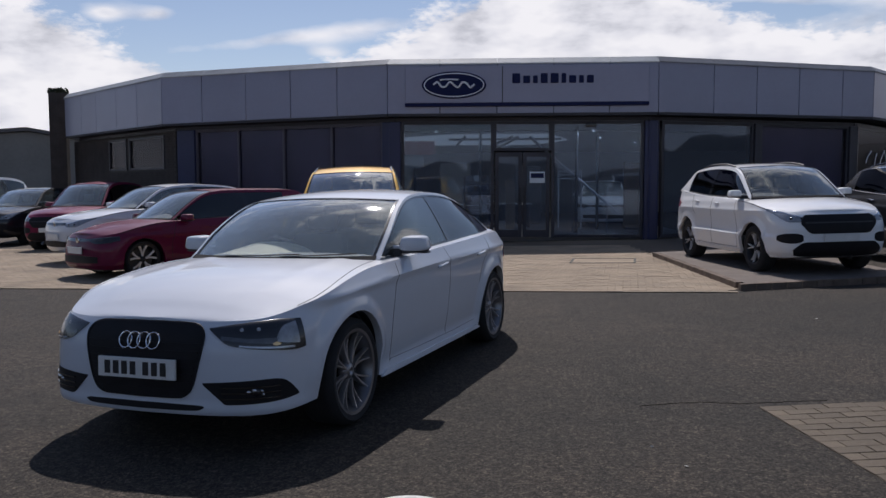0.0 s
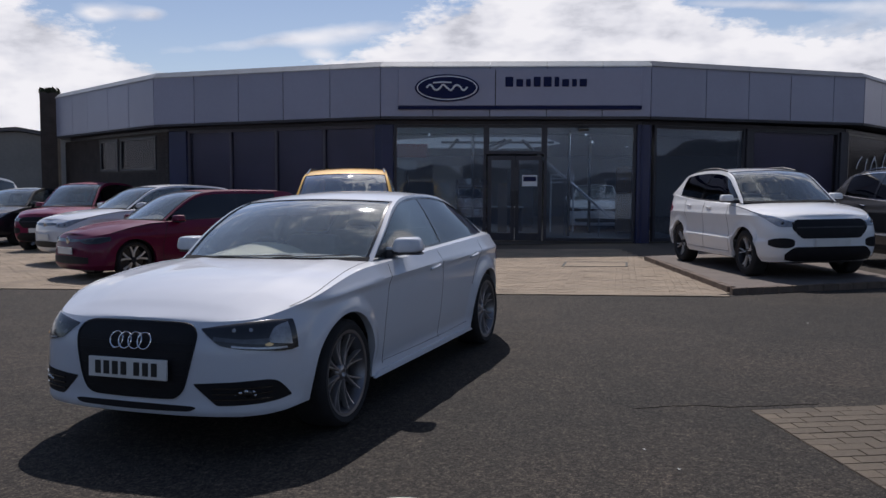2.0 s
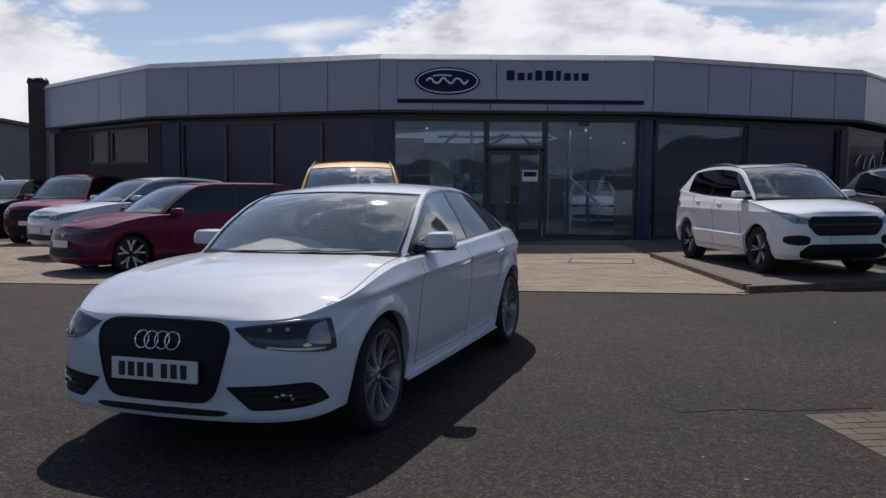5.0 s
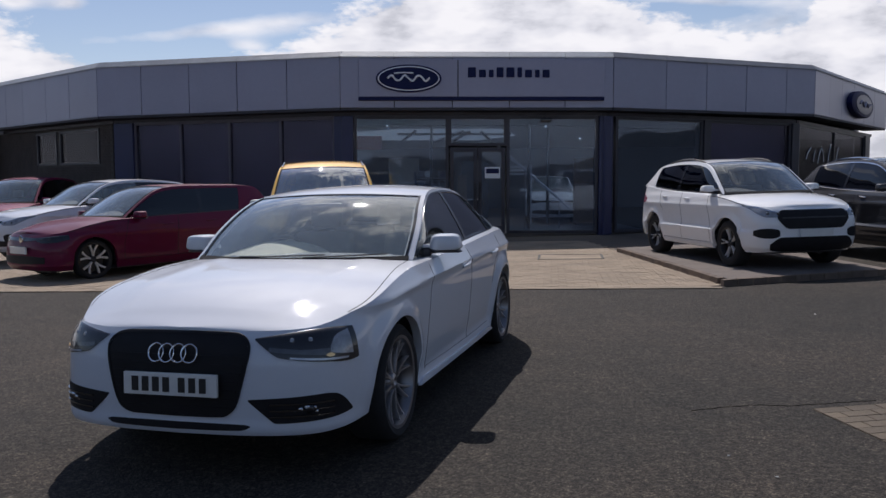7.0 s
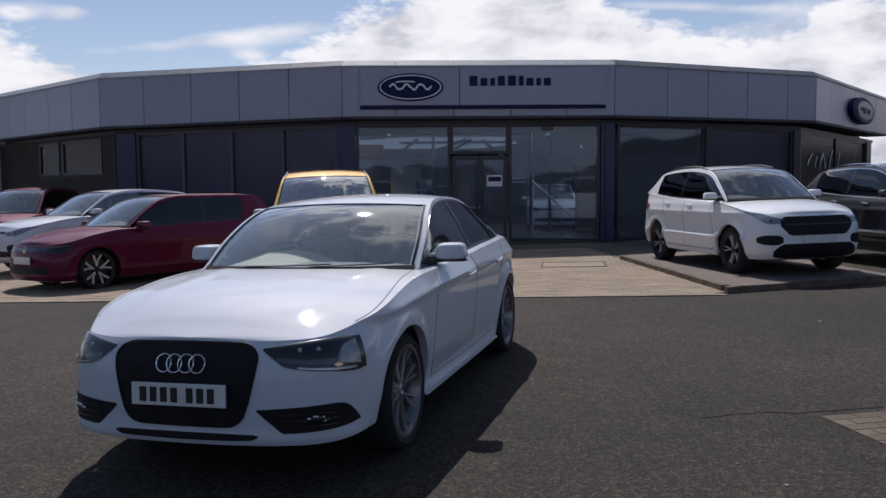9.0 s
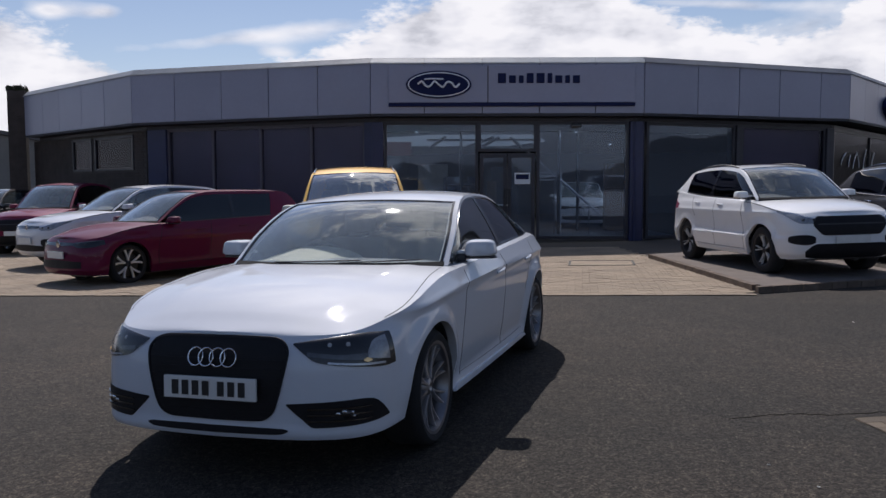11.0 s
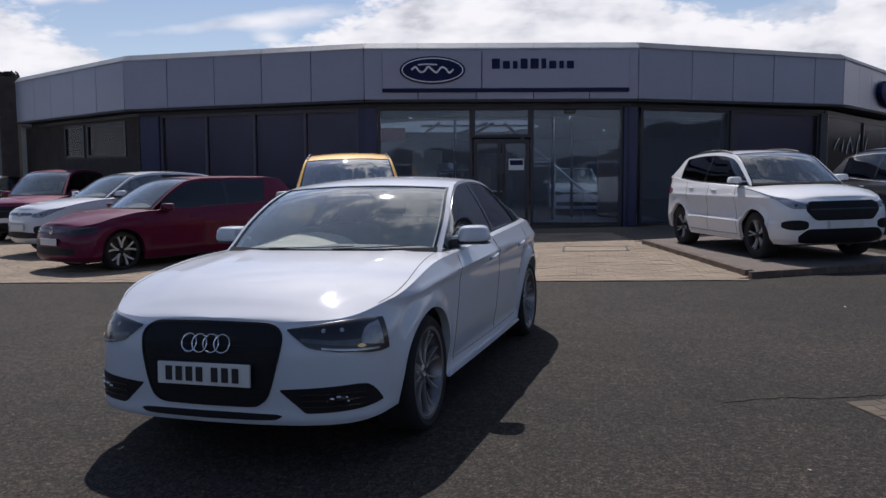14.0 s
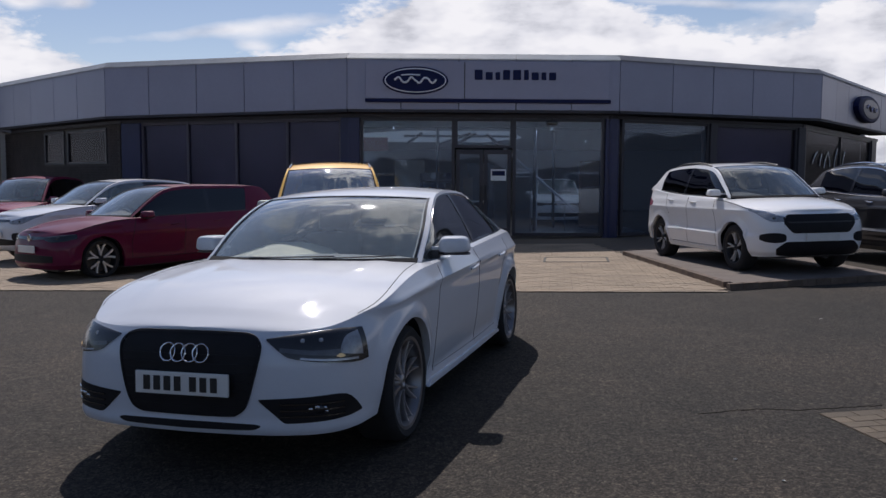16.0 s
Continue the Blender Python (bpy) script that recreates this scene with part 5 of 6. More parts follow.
def fascia(i, joints):
    L = LEN[i]
    root = thing("fascia_%d" % (i + 1), facet(i), "silver metal cladding panels along the flat roof edge", "fascia", kind="structure")
    edges = [0.0] + joints + [L]
    for a, b in zip(edges, edges[1:]):
        rng = random.uniform(-0.004, 0.004)
        bm = bmesh.new()
        box(bm, (a + 0.009, 0.0 + rng, FASCIA_LOW), (b - 0.009, 0.05, FASCIA_TOP - 0.05), 0.006, seg=1)
        part("cladding_panel", bm, PANEL, root)
        bm = bmesh.new()
        prof = [(-0.03, FASCIA_TOP - 0.075), (-0.03, FASCIA_TOP - 0.055), (0.12, ROOF_TOP), (0.40, ROOF_TOP), (0.40, FASCIA_TOP - 0.045), (-0.02, FASCIA_TOP - 0.045)]
        rows = [[(x, y, z) for y, z in prof] for x in (a + 0.004, b - 0.004)]
        vs = grid(bm, rows, close=True)
        bm.faces.new(vs[0][::-1]), bm.faces.new(vs[1])
        # tone by facet stands for how brightly that side is lit
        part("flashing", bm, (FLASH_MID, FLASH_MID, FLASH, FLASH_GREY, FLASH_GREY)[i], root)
    bar(root, "backing", (0.0, 0.055, FASCIA_LOW + 0.01), (L, 0.34, FASCIA_TOP - 0.03), SOFFIT)
    bar(root, "soffit", (0.02, 0.02, FASCIA_LOW - 0.06), (L - 0.02, 0.75, FASCIA_LOW - 0.004), SOFFIT)
    bar(root, "head_beam", (0.05, RECESS - 0.04, 3.03), (L - 0.05, RECESS + 0.12, FASCIA_LOW - 0.065), FRAME)
    # the cladding is taller towards both ends of the building
    for ob in root.children:
        for v in ob.data.vertices:
            k = max(0.0, min(1.0, v.co.x / L))
            up = min(1.0, max(0.0, (v.co.z - FASCIA_LOW) / (ROOF_TOP - FASCIA_LOW)))
            lo, hi = (c[i] * (1 - k) + c[i + 1] * k for c in (EAVE_RISE, TOP_RISE))
            v.co.z += lo * (1 - up) + hi * up if v.co.z > FASCIA_LOW - 0.062 else 0.0
    return root


fascia(0, [1.6, 2.96, 4.67, 6.25])
fascia(1, [1.49, 3.03, 4.50, 5.95])
fascia(2, [1.29, 2.68, 4.05, 5.39])
fascia(3, [1.61, 2.92, 4.27, 5.71])
fascia(4, [1.6, 3.1, 4.7, 6.2, 7.8])


def glazing(i, name, a, b, z0=0.12, z1=3.03, splits=(), transoms=(), back=None, glass_mat=None, sill=0.0, label="", frame_mat=None):
    """A shop window in facet i from a to b: frame members, one pane to each bay."""
    root = thing(name, facet(i) @ Matrix.Translation((0, RECESS, 0)), label or "large dark framed showroom window", "window", kind="structure")
    w = 0.035
    posts = [a + w] + list(splits) + [b - w]
    for p in posts:
        bar(root, "mullion", (p - w, -0.03, z0), (p + w, 0.07, z1 - 0.003), frame_mat or FRAME)
    for z in [z0 + w] + list(transoms) + [z1 - w - 0.005]:
        for p, q in zip(posts, posts[1:]):
            bar(root, "transom", (p + w + 0.001, -0.022, z - w), (q - w - 0.001, 0.06, z + w), frame_mat or FRAME)
    for p, q in zip(posts, posts[1:]):
        for u, v in zip([z0 + w] + list(transoms), list(transoms) + [z1 - w]):
            bm = bmesh.new()
            box(bm, (p + w, 0.012, u + w), (q - w, 0.024, v - w))
            pane = part("pane", bm, glass_mat or SHOW_GLASS, root)
            pane.visible_shadow = False
    if back:
        bar(root, "blind", (a + 0.03, 0.16, z0), (b - 0.03, 0.18, z1), back)
    return root


def pier(i, name, a, b, mat, label, proud=0.03, z0=-0.5):
    bm = bmesh.new()
    box(bm, (a, RECESS - proud - 0.05, z0), (b, RECESS + 0.3, 3.025), 0.012, seg=1)
    structure(name, bm, mat, facet(i), label, "column")


# facet 1: brown brick with two high windows
def brick_wall(i, name, spans, holes):
    """Brickwork in facet i: courses of bricks round the openings, mortar behind them."""
    L = LEN[i]
    root = thing(name, facet(i) @ Matrix.Translation((0, RECESS, 0)), "dark brown brick wall under the fascia", "wall", kind="structure")
    u0, u1 = spans
    segs = [(u0, holes[0][0], -0.5, 3.02)] + [(p[1], q[0], -0.5, 3.02) for p, q in zip(holes, holes[1:])] + [(holes[-1][1], u1, -0.5, 3.02)]
    for a, b, z0, z1 in holes:
        segs += [(a, b, -0.5, z0), (a, b, z1, 3.02)]
    for a, b, z0, z1 in segs:
        if b - a > 0.01 and z1 - z0 > 0.01:
            bar(root, "mortar", (a, 0.006, z0), (b, 0.22, z1), MORTAR)
    bm = bmesh.new()
    row = 0
    z = 0.75
    while z < 2.98:
        u = u0 + (0.1125 if row % 2 else 0.0)
        while u + 0.215 < u1:
            if not any(a - 0.22 < u < b and z0 - 0.07 < z < z1 for a, b, z0, z1 in holes):
                box(bm, (u, -0.006 + random.uniform(-0.002, 0.002), z), (u + 0.215, 0.01, z + 0.065))
            u += 0.225
        z += 0.075
        row += 1
    tagged(part("brickwork", bm, BRICK, root), kind="stuff")
    return root


brick_wall(0, "wall_west", (-0.62, 7.75), [(2.72, 4.18, 1.93, 2.95), (4.40, 7.0, 1.93, 2.95)])
glazing(0, "window_1", 2.72, 4.18, 1.93, 2.95, back=BLIND, glass_mat=OFFICE_GLASS)
glazing(0, "window_2", 4.40, 7.0, 1.93, 2.95, back=BLIND, glass_mat=OFFICE_GLASS)

# facet 2: dark glazing between navy columns
pier(1, "column_1", 0.15, 0.80, NAVY, "navy painted square column", 0.05)
glazing(1, "window_3", 0.80, 7.02, splits=(2.35, 3.9, 5.45), transoms=(0.85,), back=DARK_FILM, glass_mat=DARK_GLASS, frame_mat=SLATE_FRAME)
pier(1, "column_2", 7.02, 7.36, NAVY, "navy painted square column", 0.05)

# facet 3: the entrance
pier(2, "column_3", -0.02, 0.27, NAVY, "navy painted square column", 0.05)
glazing(2, "window_4", 0.28, 2.60, z0=0.14)
glazing(2, "window_5", 4.04, 6.30, z0=0.14)
glazing(2, "window_6", 2.60, 4.04, 2.30, 3.03, label="dark framed fanlight over the entrance doors")
pier(2, "column_4", 6.31, 6.62, NAVY, "navy painted square column", 0.05)
pier(3, "column_5", 0.02, 0.32, NAVY, "navy painted square column", 0.05)


def entrance():
    root = thing("door_1", facet(2) @ Matrix.Translation((0, RECESS, 0)), "closed dark framed double glass entrance doors", "door", kind="structure")
    for a, b in ((2.64, 3.31), (3.33, 4.00)):
        leaf = bar(root, "door_leaf", (a, 0.0, 0.14), (a + 0.09, 0.05, 2.26), FRAME)
        bar(leaf, "stile", (b - 0.09, 0.0, 0.14), (b, 0.05, 2.26), FRAME)
        bar(leaf, "rail", (a + 0.091, 0.002, 2.15), (b - 0.091, 0.048, 2.26), FRAME)
        bar(leaf, "rail", (a + 0.091, 0.002, 0.14), (b - 0.091, 0.048, 0.32), FRAME)
        bm = bmesh.new()
        box(bm, (a + 0.09, 0.02, 0.32), (b - 0.09, 0.03, 2.15))
        part("pane", bm, SHOW_GLASS, leaf).visible_shadow = False
        bm = bmesh.new()
        x = b - 0.045 if a < 3 else a + 0.045
        tube(bm, [(x, -0.005, 0.95), (x, -0.06, 0.97), (x, -0.06, 1.38), (x, -0.005, 1.40)], 0.014, 8)
        part("pull_handle", bm, ALLOY_DARK, leaf)
    bm = bmesh.new()
    box(bm, (3.50, 0.014, 1.50), (3.88, 0.019, 1.78))
    part("notice", bm, SIGN_WHITE, root, "white notice with blue print")
    bm = bmesh.new()
    box(bm, (3.53, 0.010, 1.62), (3.85, 0.0135, 1.74))
    part("notice_print", bm, SIGN_BLUE, root)


entrance()

# facet 4 and 5
glazing(3, "window_7", 0.45, 3.26, z0=0.14)
pier(3, "column_6", 3.27, 3.46, FRAME, "dark square column between shop windows")
glazing(3, "window_8", 3.47, 6.45, z0=0.14, back=DARK_FILM, glass_mat=DARK_GLASS)
pier(3, "column_7", 6.46, 6.72, FRAME, "dark square column at the facade corner")
glazing(4, "window_9", 0.35, 8.75, z0=0.14, splits=(4.45,), glass_mat=OFFICE_GLASS)
pier(4, "column_8", 8.76, 9.5, FRAME, "dark square column at the end of the facade")


def window_script():
    """White slanting strokes stuck on the end window; not legible, so plain bars."""
    root = thing("window_decal", facet(4) @ Matrix.Translation((0, RECESS, 0)), "white slanting brush-like strokes stuck on shop window glass", "decal")
    for u, z0, h, lean in ((1.2, 2.05, 0.35, 0.5), (2.0, 2.0, 0.35, 0.2), (2.5, 1.95, 0.5, 0.45), (3.2, 2.0, 0.45, -0.3), (3.7, 1.95, 0.62, 0.35), (4.75, 2.0, 0.5, 0.3)):
        bm = bmesh.new()
        tube(bm, spline([(u, 0.004, z0), (u + lean * 0.3, 0.004, z0 + h * 0.5), (u + lean, 0.004, z0 + h)], 8), 0.03, 6)
        for v in bm.verts:
            v.co.x = u + (v.co.x - u) * 1.0 + (0.10 if v.co.y > 0.004 else 0.0)
        part("stroke", bm, SIGN_WHITE, root)


window_script()


def sign():
    root = thing("shop_sign", facet(2), "silver fascia sign with blue oval badge and dark letters", "sign")
    y = -0.075
    bm = bmesh.new()
    box(bm, (0.45, y, 3.44), (6.31, -0.004, 4.32), 0.008, seg=1)
    part("sign_board", bm, SIGN_FACE, root)
    bm = bmesh.new()
    box(bm, (0.44, y - 0.012, 3.355), (6.32, -0.004, 3.437), 0.004, seg=1)
    part("navy_strip", bm, SIGN_BLUE, root)
    bar(root, "divider", (2.80, y - 0.006, 3.44), (2.825, y + 0.002, 4.30), SOFFIT)

    def oval(a, b, d0, d1, mat, name, parent):
        bm = bmesh.new()
        n = 48
        ring = [[(1.64 + k * a * math.cos(t), d, 3.865 + k * b * math.sin(t)) for t in np.linspace(0, 2 * math.pi, n, endpoint=False)] for k, d in ((1, d0), (1, d1 + 0.01), (0.97, d1))]
        vs = grid(bm, ring, close=True)
        bm.faces.new(vs[-1])
        return part(name, bm, mat, parent, "", True, 30)

    badge = oval(0.78, 0.325, y, y - 0.05, SIGN_BLUE, "oval_badge", root)
    oval(0.745, 0.295, y - 0.049, y - 0.055, SIGN_WHITE, "oval_ring", badge)
    oval(0.715, 0.268, y - 0.054, y - 0.061, SIGN_BLUE, "oval_face", badge)
    # a plain wavy bar where the badge carries its script
    bm = bmesh.new()
    pts = [(1.14 + 0.1 * k, y - 0.062, 3.87 + 0.07 * math.sin(1.9 * k)) for k in range(11)]
    tube(bm, spline(pts, 60), 0.024, 8)
    part("script_bar", bm, SIGN_WHITE, badge, "", True)
    bm = bmesh.new()
    tube(bm, spline([(1.30, y - 0.062, 3.985), (1.5, y - 0.062, 4.0), (1.75, y - 0.062, 3.99)], 12), 0.018, 8)
    part("script_bar", bm, SIGN_WHITE, badge, "", True)
    # nine letters of the shop name as plain bars
    x = 3.05
    for k in range(9):
        tall = k in (0, 3, 4, 5)
        wd = 0.19 if k in (0, 4) else (0.11 if k in (2, 5, 7) else 0.165)
        bm = bmesh.new()
        box(bm, (x, y - 0.03, 3.895), (x + wd, y + 0.004, 3.895 + (0.235 if tall else 0.18)), 0.012, seg=1)
        part("letter_bar", bm, SIGN_BLUE, root)
        x += wd + 0.072


sign()


def side_badge():
    root = thing("oval_sign", facet(4), "blue oval sign on the silver fascia", "sign")
    bm = bmesh.new()
    n = 40
    ring = [[(5.2 + k * 1.55 * math.cos(t), d, 3.85 + k * 0.42 * math.sin(t)) for t in np.linspace(0, 2 * math.pi, n, endpoint=False)] for k, d in ((1, 0.0), (1, -0.16), (0.9, -0.2))]
    vs = grid(bm, ring, close=True)
    bm.faces.new(vs[-1])
    part("oval_case", bm, SIGN_BLUE, root, "", True, 30)
    bm = bmesh.new()
    ring = [[(5.2 + k * 1.55 * math.cos(t), d, 3.85 + k * 0.42 * math.sin(t)) for t in np.linspace(0, 2 * math.pi, n, endpoint=False)] for k, d in ((0.72, -0.19), (0.72, -0.212), (0.70, -0.214))]
    vs = grid(bm, ring, close=True)
    bm.faces.new(vs[-1])
    part("oval_face", bm, NAVY, root, "", True, 30)
    bm = bmesh.new()
    tube(bm, spline([(4.5, -0.23, 3.85), (4.8, -0.23, 3.95), (5.1, -0.23, 3.78), (5.4, -0.23, 3.93), (5.7, -0.23, 3.8), (5.95, -0.23, 3.9)], 40), 0.03, 8)
    part("script_bar", bm, SIGN_FACE, root, "", True)


side_badge()


# shell of the building: roof with a roof light, rear walls, floor, ceilings
def inset(i_list, r):
    pts = []
    for k in range(len(CORNERS)):
        a = TURN_[max(0, k - 1)]
        b = TURN_[min(len(TURN_) - 1, k)]
        h = radians((a + b) / 2)
        s = r / math.cos(radians((b - a) / 2))
        pts.append((CORNERS[k][0] - math.sin(h) * s, CORNERS[k][1] + math.cos(h) * s))
    return pts


BACK = [(2.0, 36.0), (-12.0, 33.0), (-24.0, 28.0)]
front_line = inset(None, 0.36)
bm = bmesh.new()
prism(bm, front_line + BACK, 4.20, 4.36)
structure("roof_slab", bm, ROOFING, LEVEL, "flat grey membrane roof", "roof")
bm = bmesh.new()
prism(bm, inset(None, 0.62) + BACK, -0.3, 0.13)
structure("floor", bm, FLOOR_IN, LEVEL, "grey tiled showroom floor", "floor")
for k, (a, b) in enumerate(((inset(None, 1.0)[-1], BACK[0]), (BACK[0], BACK[1]), (BACK[1], BACK[2]), (BACK[2], inset(None, 1.0)[0]))):
    L = math.dist(a, b)
    bm = bmesh.new()
    box(bm, (0, -0.15, -0.5), (L, 0.15, 4.19))
    structure("wall_rear_%d" % (k + 1), bm, WALL_IN, LEVEL @ pose(a[0], a[1], 0, 0, 0, math.degrees(math.atan2(b[1] - a[1], b[0] - a[0]))), "plain grey rear wall of the showroom", "wall")
cl = inset(None, 0.66)
deep = inset(None, 3.2)
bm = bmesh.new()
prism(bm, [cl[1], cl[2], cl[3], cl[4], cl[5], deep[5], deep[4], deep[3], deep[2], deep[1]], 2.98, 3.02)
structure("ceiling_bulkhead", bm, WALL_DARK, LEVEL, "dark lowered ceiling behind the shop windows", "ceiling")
# painted dark so that only the raft looks lit
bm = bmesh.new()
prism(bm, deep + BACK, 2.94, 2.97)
structure("ceiling", bm, WALL_DARK, LEVEL, "suspended showroom ceiling, its dimness painted as dark grey", "ceiling")


def glow_raft():
    """White ceiling over the sales floor, its brightness added as emission, crossed by slim dark beams."""
    m, nt, out = shader("lit_fabric")
    n = N(nt, "ShaderNodeTexNoise", Vector=coords(nt), Scale=0.8, Detail=2.0)
    e = N(nt, "ShaderNodeEmission", Color=ramp(nt, n.outputs[0], [(0.3, (0.72, 0.78, 0.80)), (0.7, (0.95, 0.97, 0.95))]), Strength=0.42)
    nt.links.new(e.outputs[0], out.inputs[0])
    root = thing("ceiling_raft", facet(2), "white ceiling area over the sales floor with its brightness added as a glow", "ceiling light")
    bm = bmesh.new()
    prism(bm, [(1.3, 3.6), (4.2, 3.6), (4.9, 6.5), (3.9, 9.6), (-1.4, 9.6), (-0.4, 5.4)], 2.86, 2.90)
    # no lamp here: the sheet emits to look like a lit ceiling
    part("fabric", bm, m, root)
    for k, (a, c) in enumerate((((1.2, 5.0, 2.84), (4.6, 5.0, 2.84)), ((1.75, 3.6, 2.83), (1.2, 9.5, 2.83)), ((3.1, 3.6, 2.82), (2.4, 9.5, 2.82)), ((2.6, 3.7, 2.45), (3.3, 3.7, 2.84)), ((4.0, 3.7, 2.45), (3.6, 3.7, 2.84)))):
        bm = bmesh.new()
        tube(bm, [a, c], 0.05, 6)
        part("beam", bm, FRAME, root)
    glow, nt2, out2 = shader("spot_glow")
    nt2.links.new(N(nt2, "ShaderNodeEmission", Color=(1, 0.97, 0.9, 1), Strength=8.0).outputs[0], out2.inputs[0])
    for k, (u, d) in enumerate(((5.3, 2.6), (5.9, 6.2), (1.0, 2.6), (-1.5, 8.2), (3.0, 10.5), (7.5, 9.5))):
        spot = thing("spotlight", facet(2) @ Matrix.Translation((u, d, 2.92)), "small round ceiling spotlight in the showroom", "ceiling light", "showroom spotlights")
        bm = bmesh.new()
        lathe(bm, [(0, 0.035), (0, 0.07), (0.03, 0.07), (0.03, 0.035)], 16)
        bmesh.ops.transform(bm, matrix=pose(0, 0, 0, 0, 90, 0), verts=bm.verts[:])
        part("rim", bm, ALLOY, spot)
        bm = bmesh.new()
        bmesh.ops.create_uvsphere(bm, u_segments=10, v_segments=6, radius=0.028, matrix=Matrix.Translation((0, 0, -0.01)))
        part("bulb", bm, glow, spot)
        lamp = new("lamp", bpy.data.lights.new("lamp", "AREA"))
        lamp.data.shape, lamp.data.size, lamp.data.energy, lamp.data.color = "DISK", 0.12, 24.0, (0.92, 0.97, 1.0)
        lamp.parent = spot
        lamp.matrix_basis = Matrix.Translation((0, 0, -0.06))


glow_raft()


def showroom_things():
    F2 = facet(2)
    # raking stay and posts behind the entrance glass
    root = thing("stair_rail", F2 @ Matrix.Translation((0, 3.2, 0.13)), "pale metal stair handrail on slim posts", "handrail")
    bm = bmesh.new()
    tube(bm, [(4.0, -0.6, 2.25), (6.0, -0.5, 0.55)], 0.036, 8)
    part("handrail", bm, SIGN_WHITE, root, "", True)
    for u, h in ((4.75, 1.60), (5.7, 0.79)):
        bm = bmesh.new()
        tube(bm, [(u, -0.5, 0.0), (u, -0.5, h)], 0.02, 8)
        part("post", bm, ALLOY, root, "", True)
    for k, (u, d) in enumerate(((4.85, 2.6), (5.6, 4.2), (2.2, 3.4))):
        bm = bmesh.new()
        b = thing("roof_post", F2 @ Matrix.Translation((u, d, 0.13)), "slim pale steel post holding the showroom ceiling", "post", "showroom posts")
        tube(bm, [(0, 0, 0), (0, 0, 2.83)], 0.045, 10)
        part("shaft", bm, LAMP_GREY, b, "", True)
        bm = bmesh.new()
        box(bm, (-0.1, -0.1, 0), (0.1, 0.1, 0.012))
        part("base_plate", bm, ALLOY, b)
    for k, (u, d, w) in enumerate(((1.9, 4.5, 1.3), (3.1, 5.6, 1.2), (0.9, 6.2, 1.4))):
        desk = thing("sales_desk", F2 @ pose(u, d, 0.13, 0, 0, 10 * k), "dark sales desk with a pale top", "desk", "sales desks")
        b = bmesh.new()
        box(b, (-w / 2, -0.35, 0.71), (w / 2, 0.35, 0.75), 0.008)
        part("top", b, PALE_TRIM, desk)
        for x in (-w / 2 + 0.06, w / 2 - 0.06):
            b = bmesh.new()
            box(b, (x - 0.02, -0.32, 0), (x + 0.02, 0.32, 0.708))
            part("side_panel", b, WALL_DARK, desk)
        b = bmesh.new()
        box(b, (-w / 2 + 0.085, 0.2, 0.2), (w / 2 - 0.085, 0.22, 0.705))
        part("modesty_panel", b, WALL_DARK, desk)
    for u, d, mat in ((1.3, 7.5, SIGN_BLUE), (-0.6, 6.9, PALE_TRIM), (3.7, 8.0, LAMP_GREY)):
        board = thing("display_board", F2 @ pose(u, d, 0.13, 0, 0, 5), "freestanding upright display board", "display board", "display boards")
        b = bmesh.new()
        box(b, (-0.45, -0.02, 0.08), (0.45, 0.02, 1.95), 0.01)
        part("board", b, mat, board)
        b = bmesh.new()
        box(b, (-0.4, -0.22, 0), (0.4, 0.22, 0.075), 0.01)
        part("foot", b, FRAME, board)

    part_ = thing("partition", F2 @ pose(1.35, 6.0, 0.13, 0, 0, 4), "beige freestanding office partition", "partition")
    b = bmesh.new()
    box(b, (-0.47, -0.03, 0.06), (0.47, 0.03, 2.0), 0.01)
    part("panel", b, PARTITION, part_)
    for x in (-0.4, 0.4):
        b = bmesh.new()
        box(b, (x - 0.03, -0.2, 0), (x + 0.03, 0.2, 0.055), 0.008)
        part("foot", b, FRAME, part_)
    wood = thing("wooden_panel", F2 @ pose(6.82, 4.5, 0.13, 0, 0, 4), "brown wooden upright panel behind the shop window", "panel")
    b = bmesh.new()
    box(b, (-0.42, -0.03, 0.06), (0.42, 0.03, 1.98), 0.008)
    part("board", b, BROWN_BOARD, wood)
    b = bmesh.new()
    box(b, (-0.36, -0.2, 0), (0.36, 0.2, 0.058), 0.008)
    part("foot", b, FRAME, wood)
    roll = thing("roller_banner", F2 @ pose(3.05, 3.0, 0.13, 0, 0, -5), "narrow tan roller banner beside the entrance", "banner")
    b = bmesh.new()
    box(b, (-0.13, -0.006, 0.07), (0.13, 0.006, 1.46), 0.002)
    part("sheet", b, TAN_CLOTH, roll)
    b = bmesh.new()
    box(b, (-0.16, -0.07, 0), (0.16, 0.07, 0.068), 0.012)
    part("base", b, ALLOY, roll)
    rack = thing("leaflet_rack", F2 @ pose(2.2, 3.5, 0.13, 0, 0, 8), "dark leaflet rack with sloping shelves", "rack")
    for x in (-0.46, 0.46):
        b = bmesh.new()
        box(b, (x - 0.02, -0.18, 0), (x + 0.02, 0.18, 1.55), 0.006)
        part("side_panel", b, FRAME, rack)
    for k in range(5):
        b = bmesh.new()
        box(b, (-0.438, -0.15, -0.012), (0.438, 0.15, 0.012), 0.004, pose(0, 0, 0.25 + 0.29 * k, 28))
        part("shelf", b, WALL_DARK, rack)
        for j in range(4):
            b = bmesh.new()
            box(b, (-0.075, -0.004, 0.0), (0.075, 0.004, 0.19), 0.0, pose(-0.32 + 0.213 * j, -0.06, 0.255 + 0.29 * k, -28))
            part("leaflet", b, (WALL_DARK, SCREEN_GREY, BLIND, NAVY)[(3 * k + j) % 4], rack)
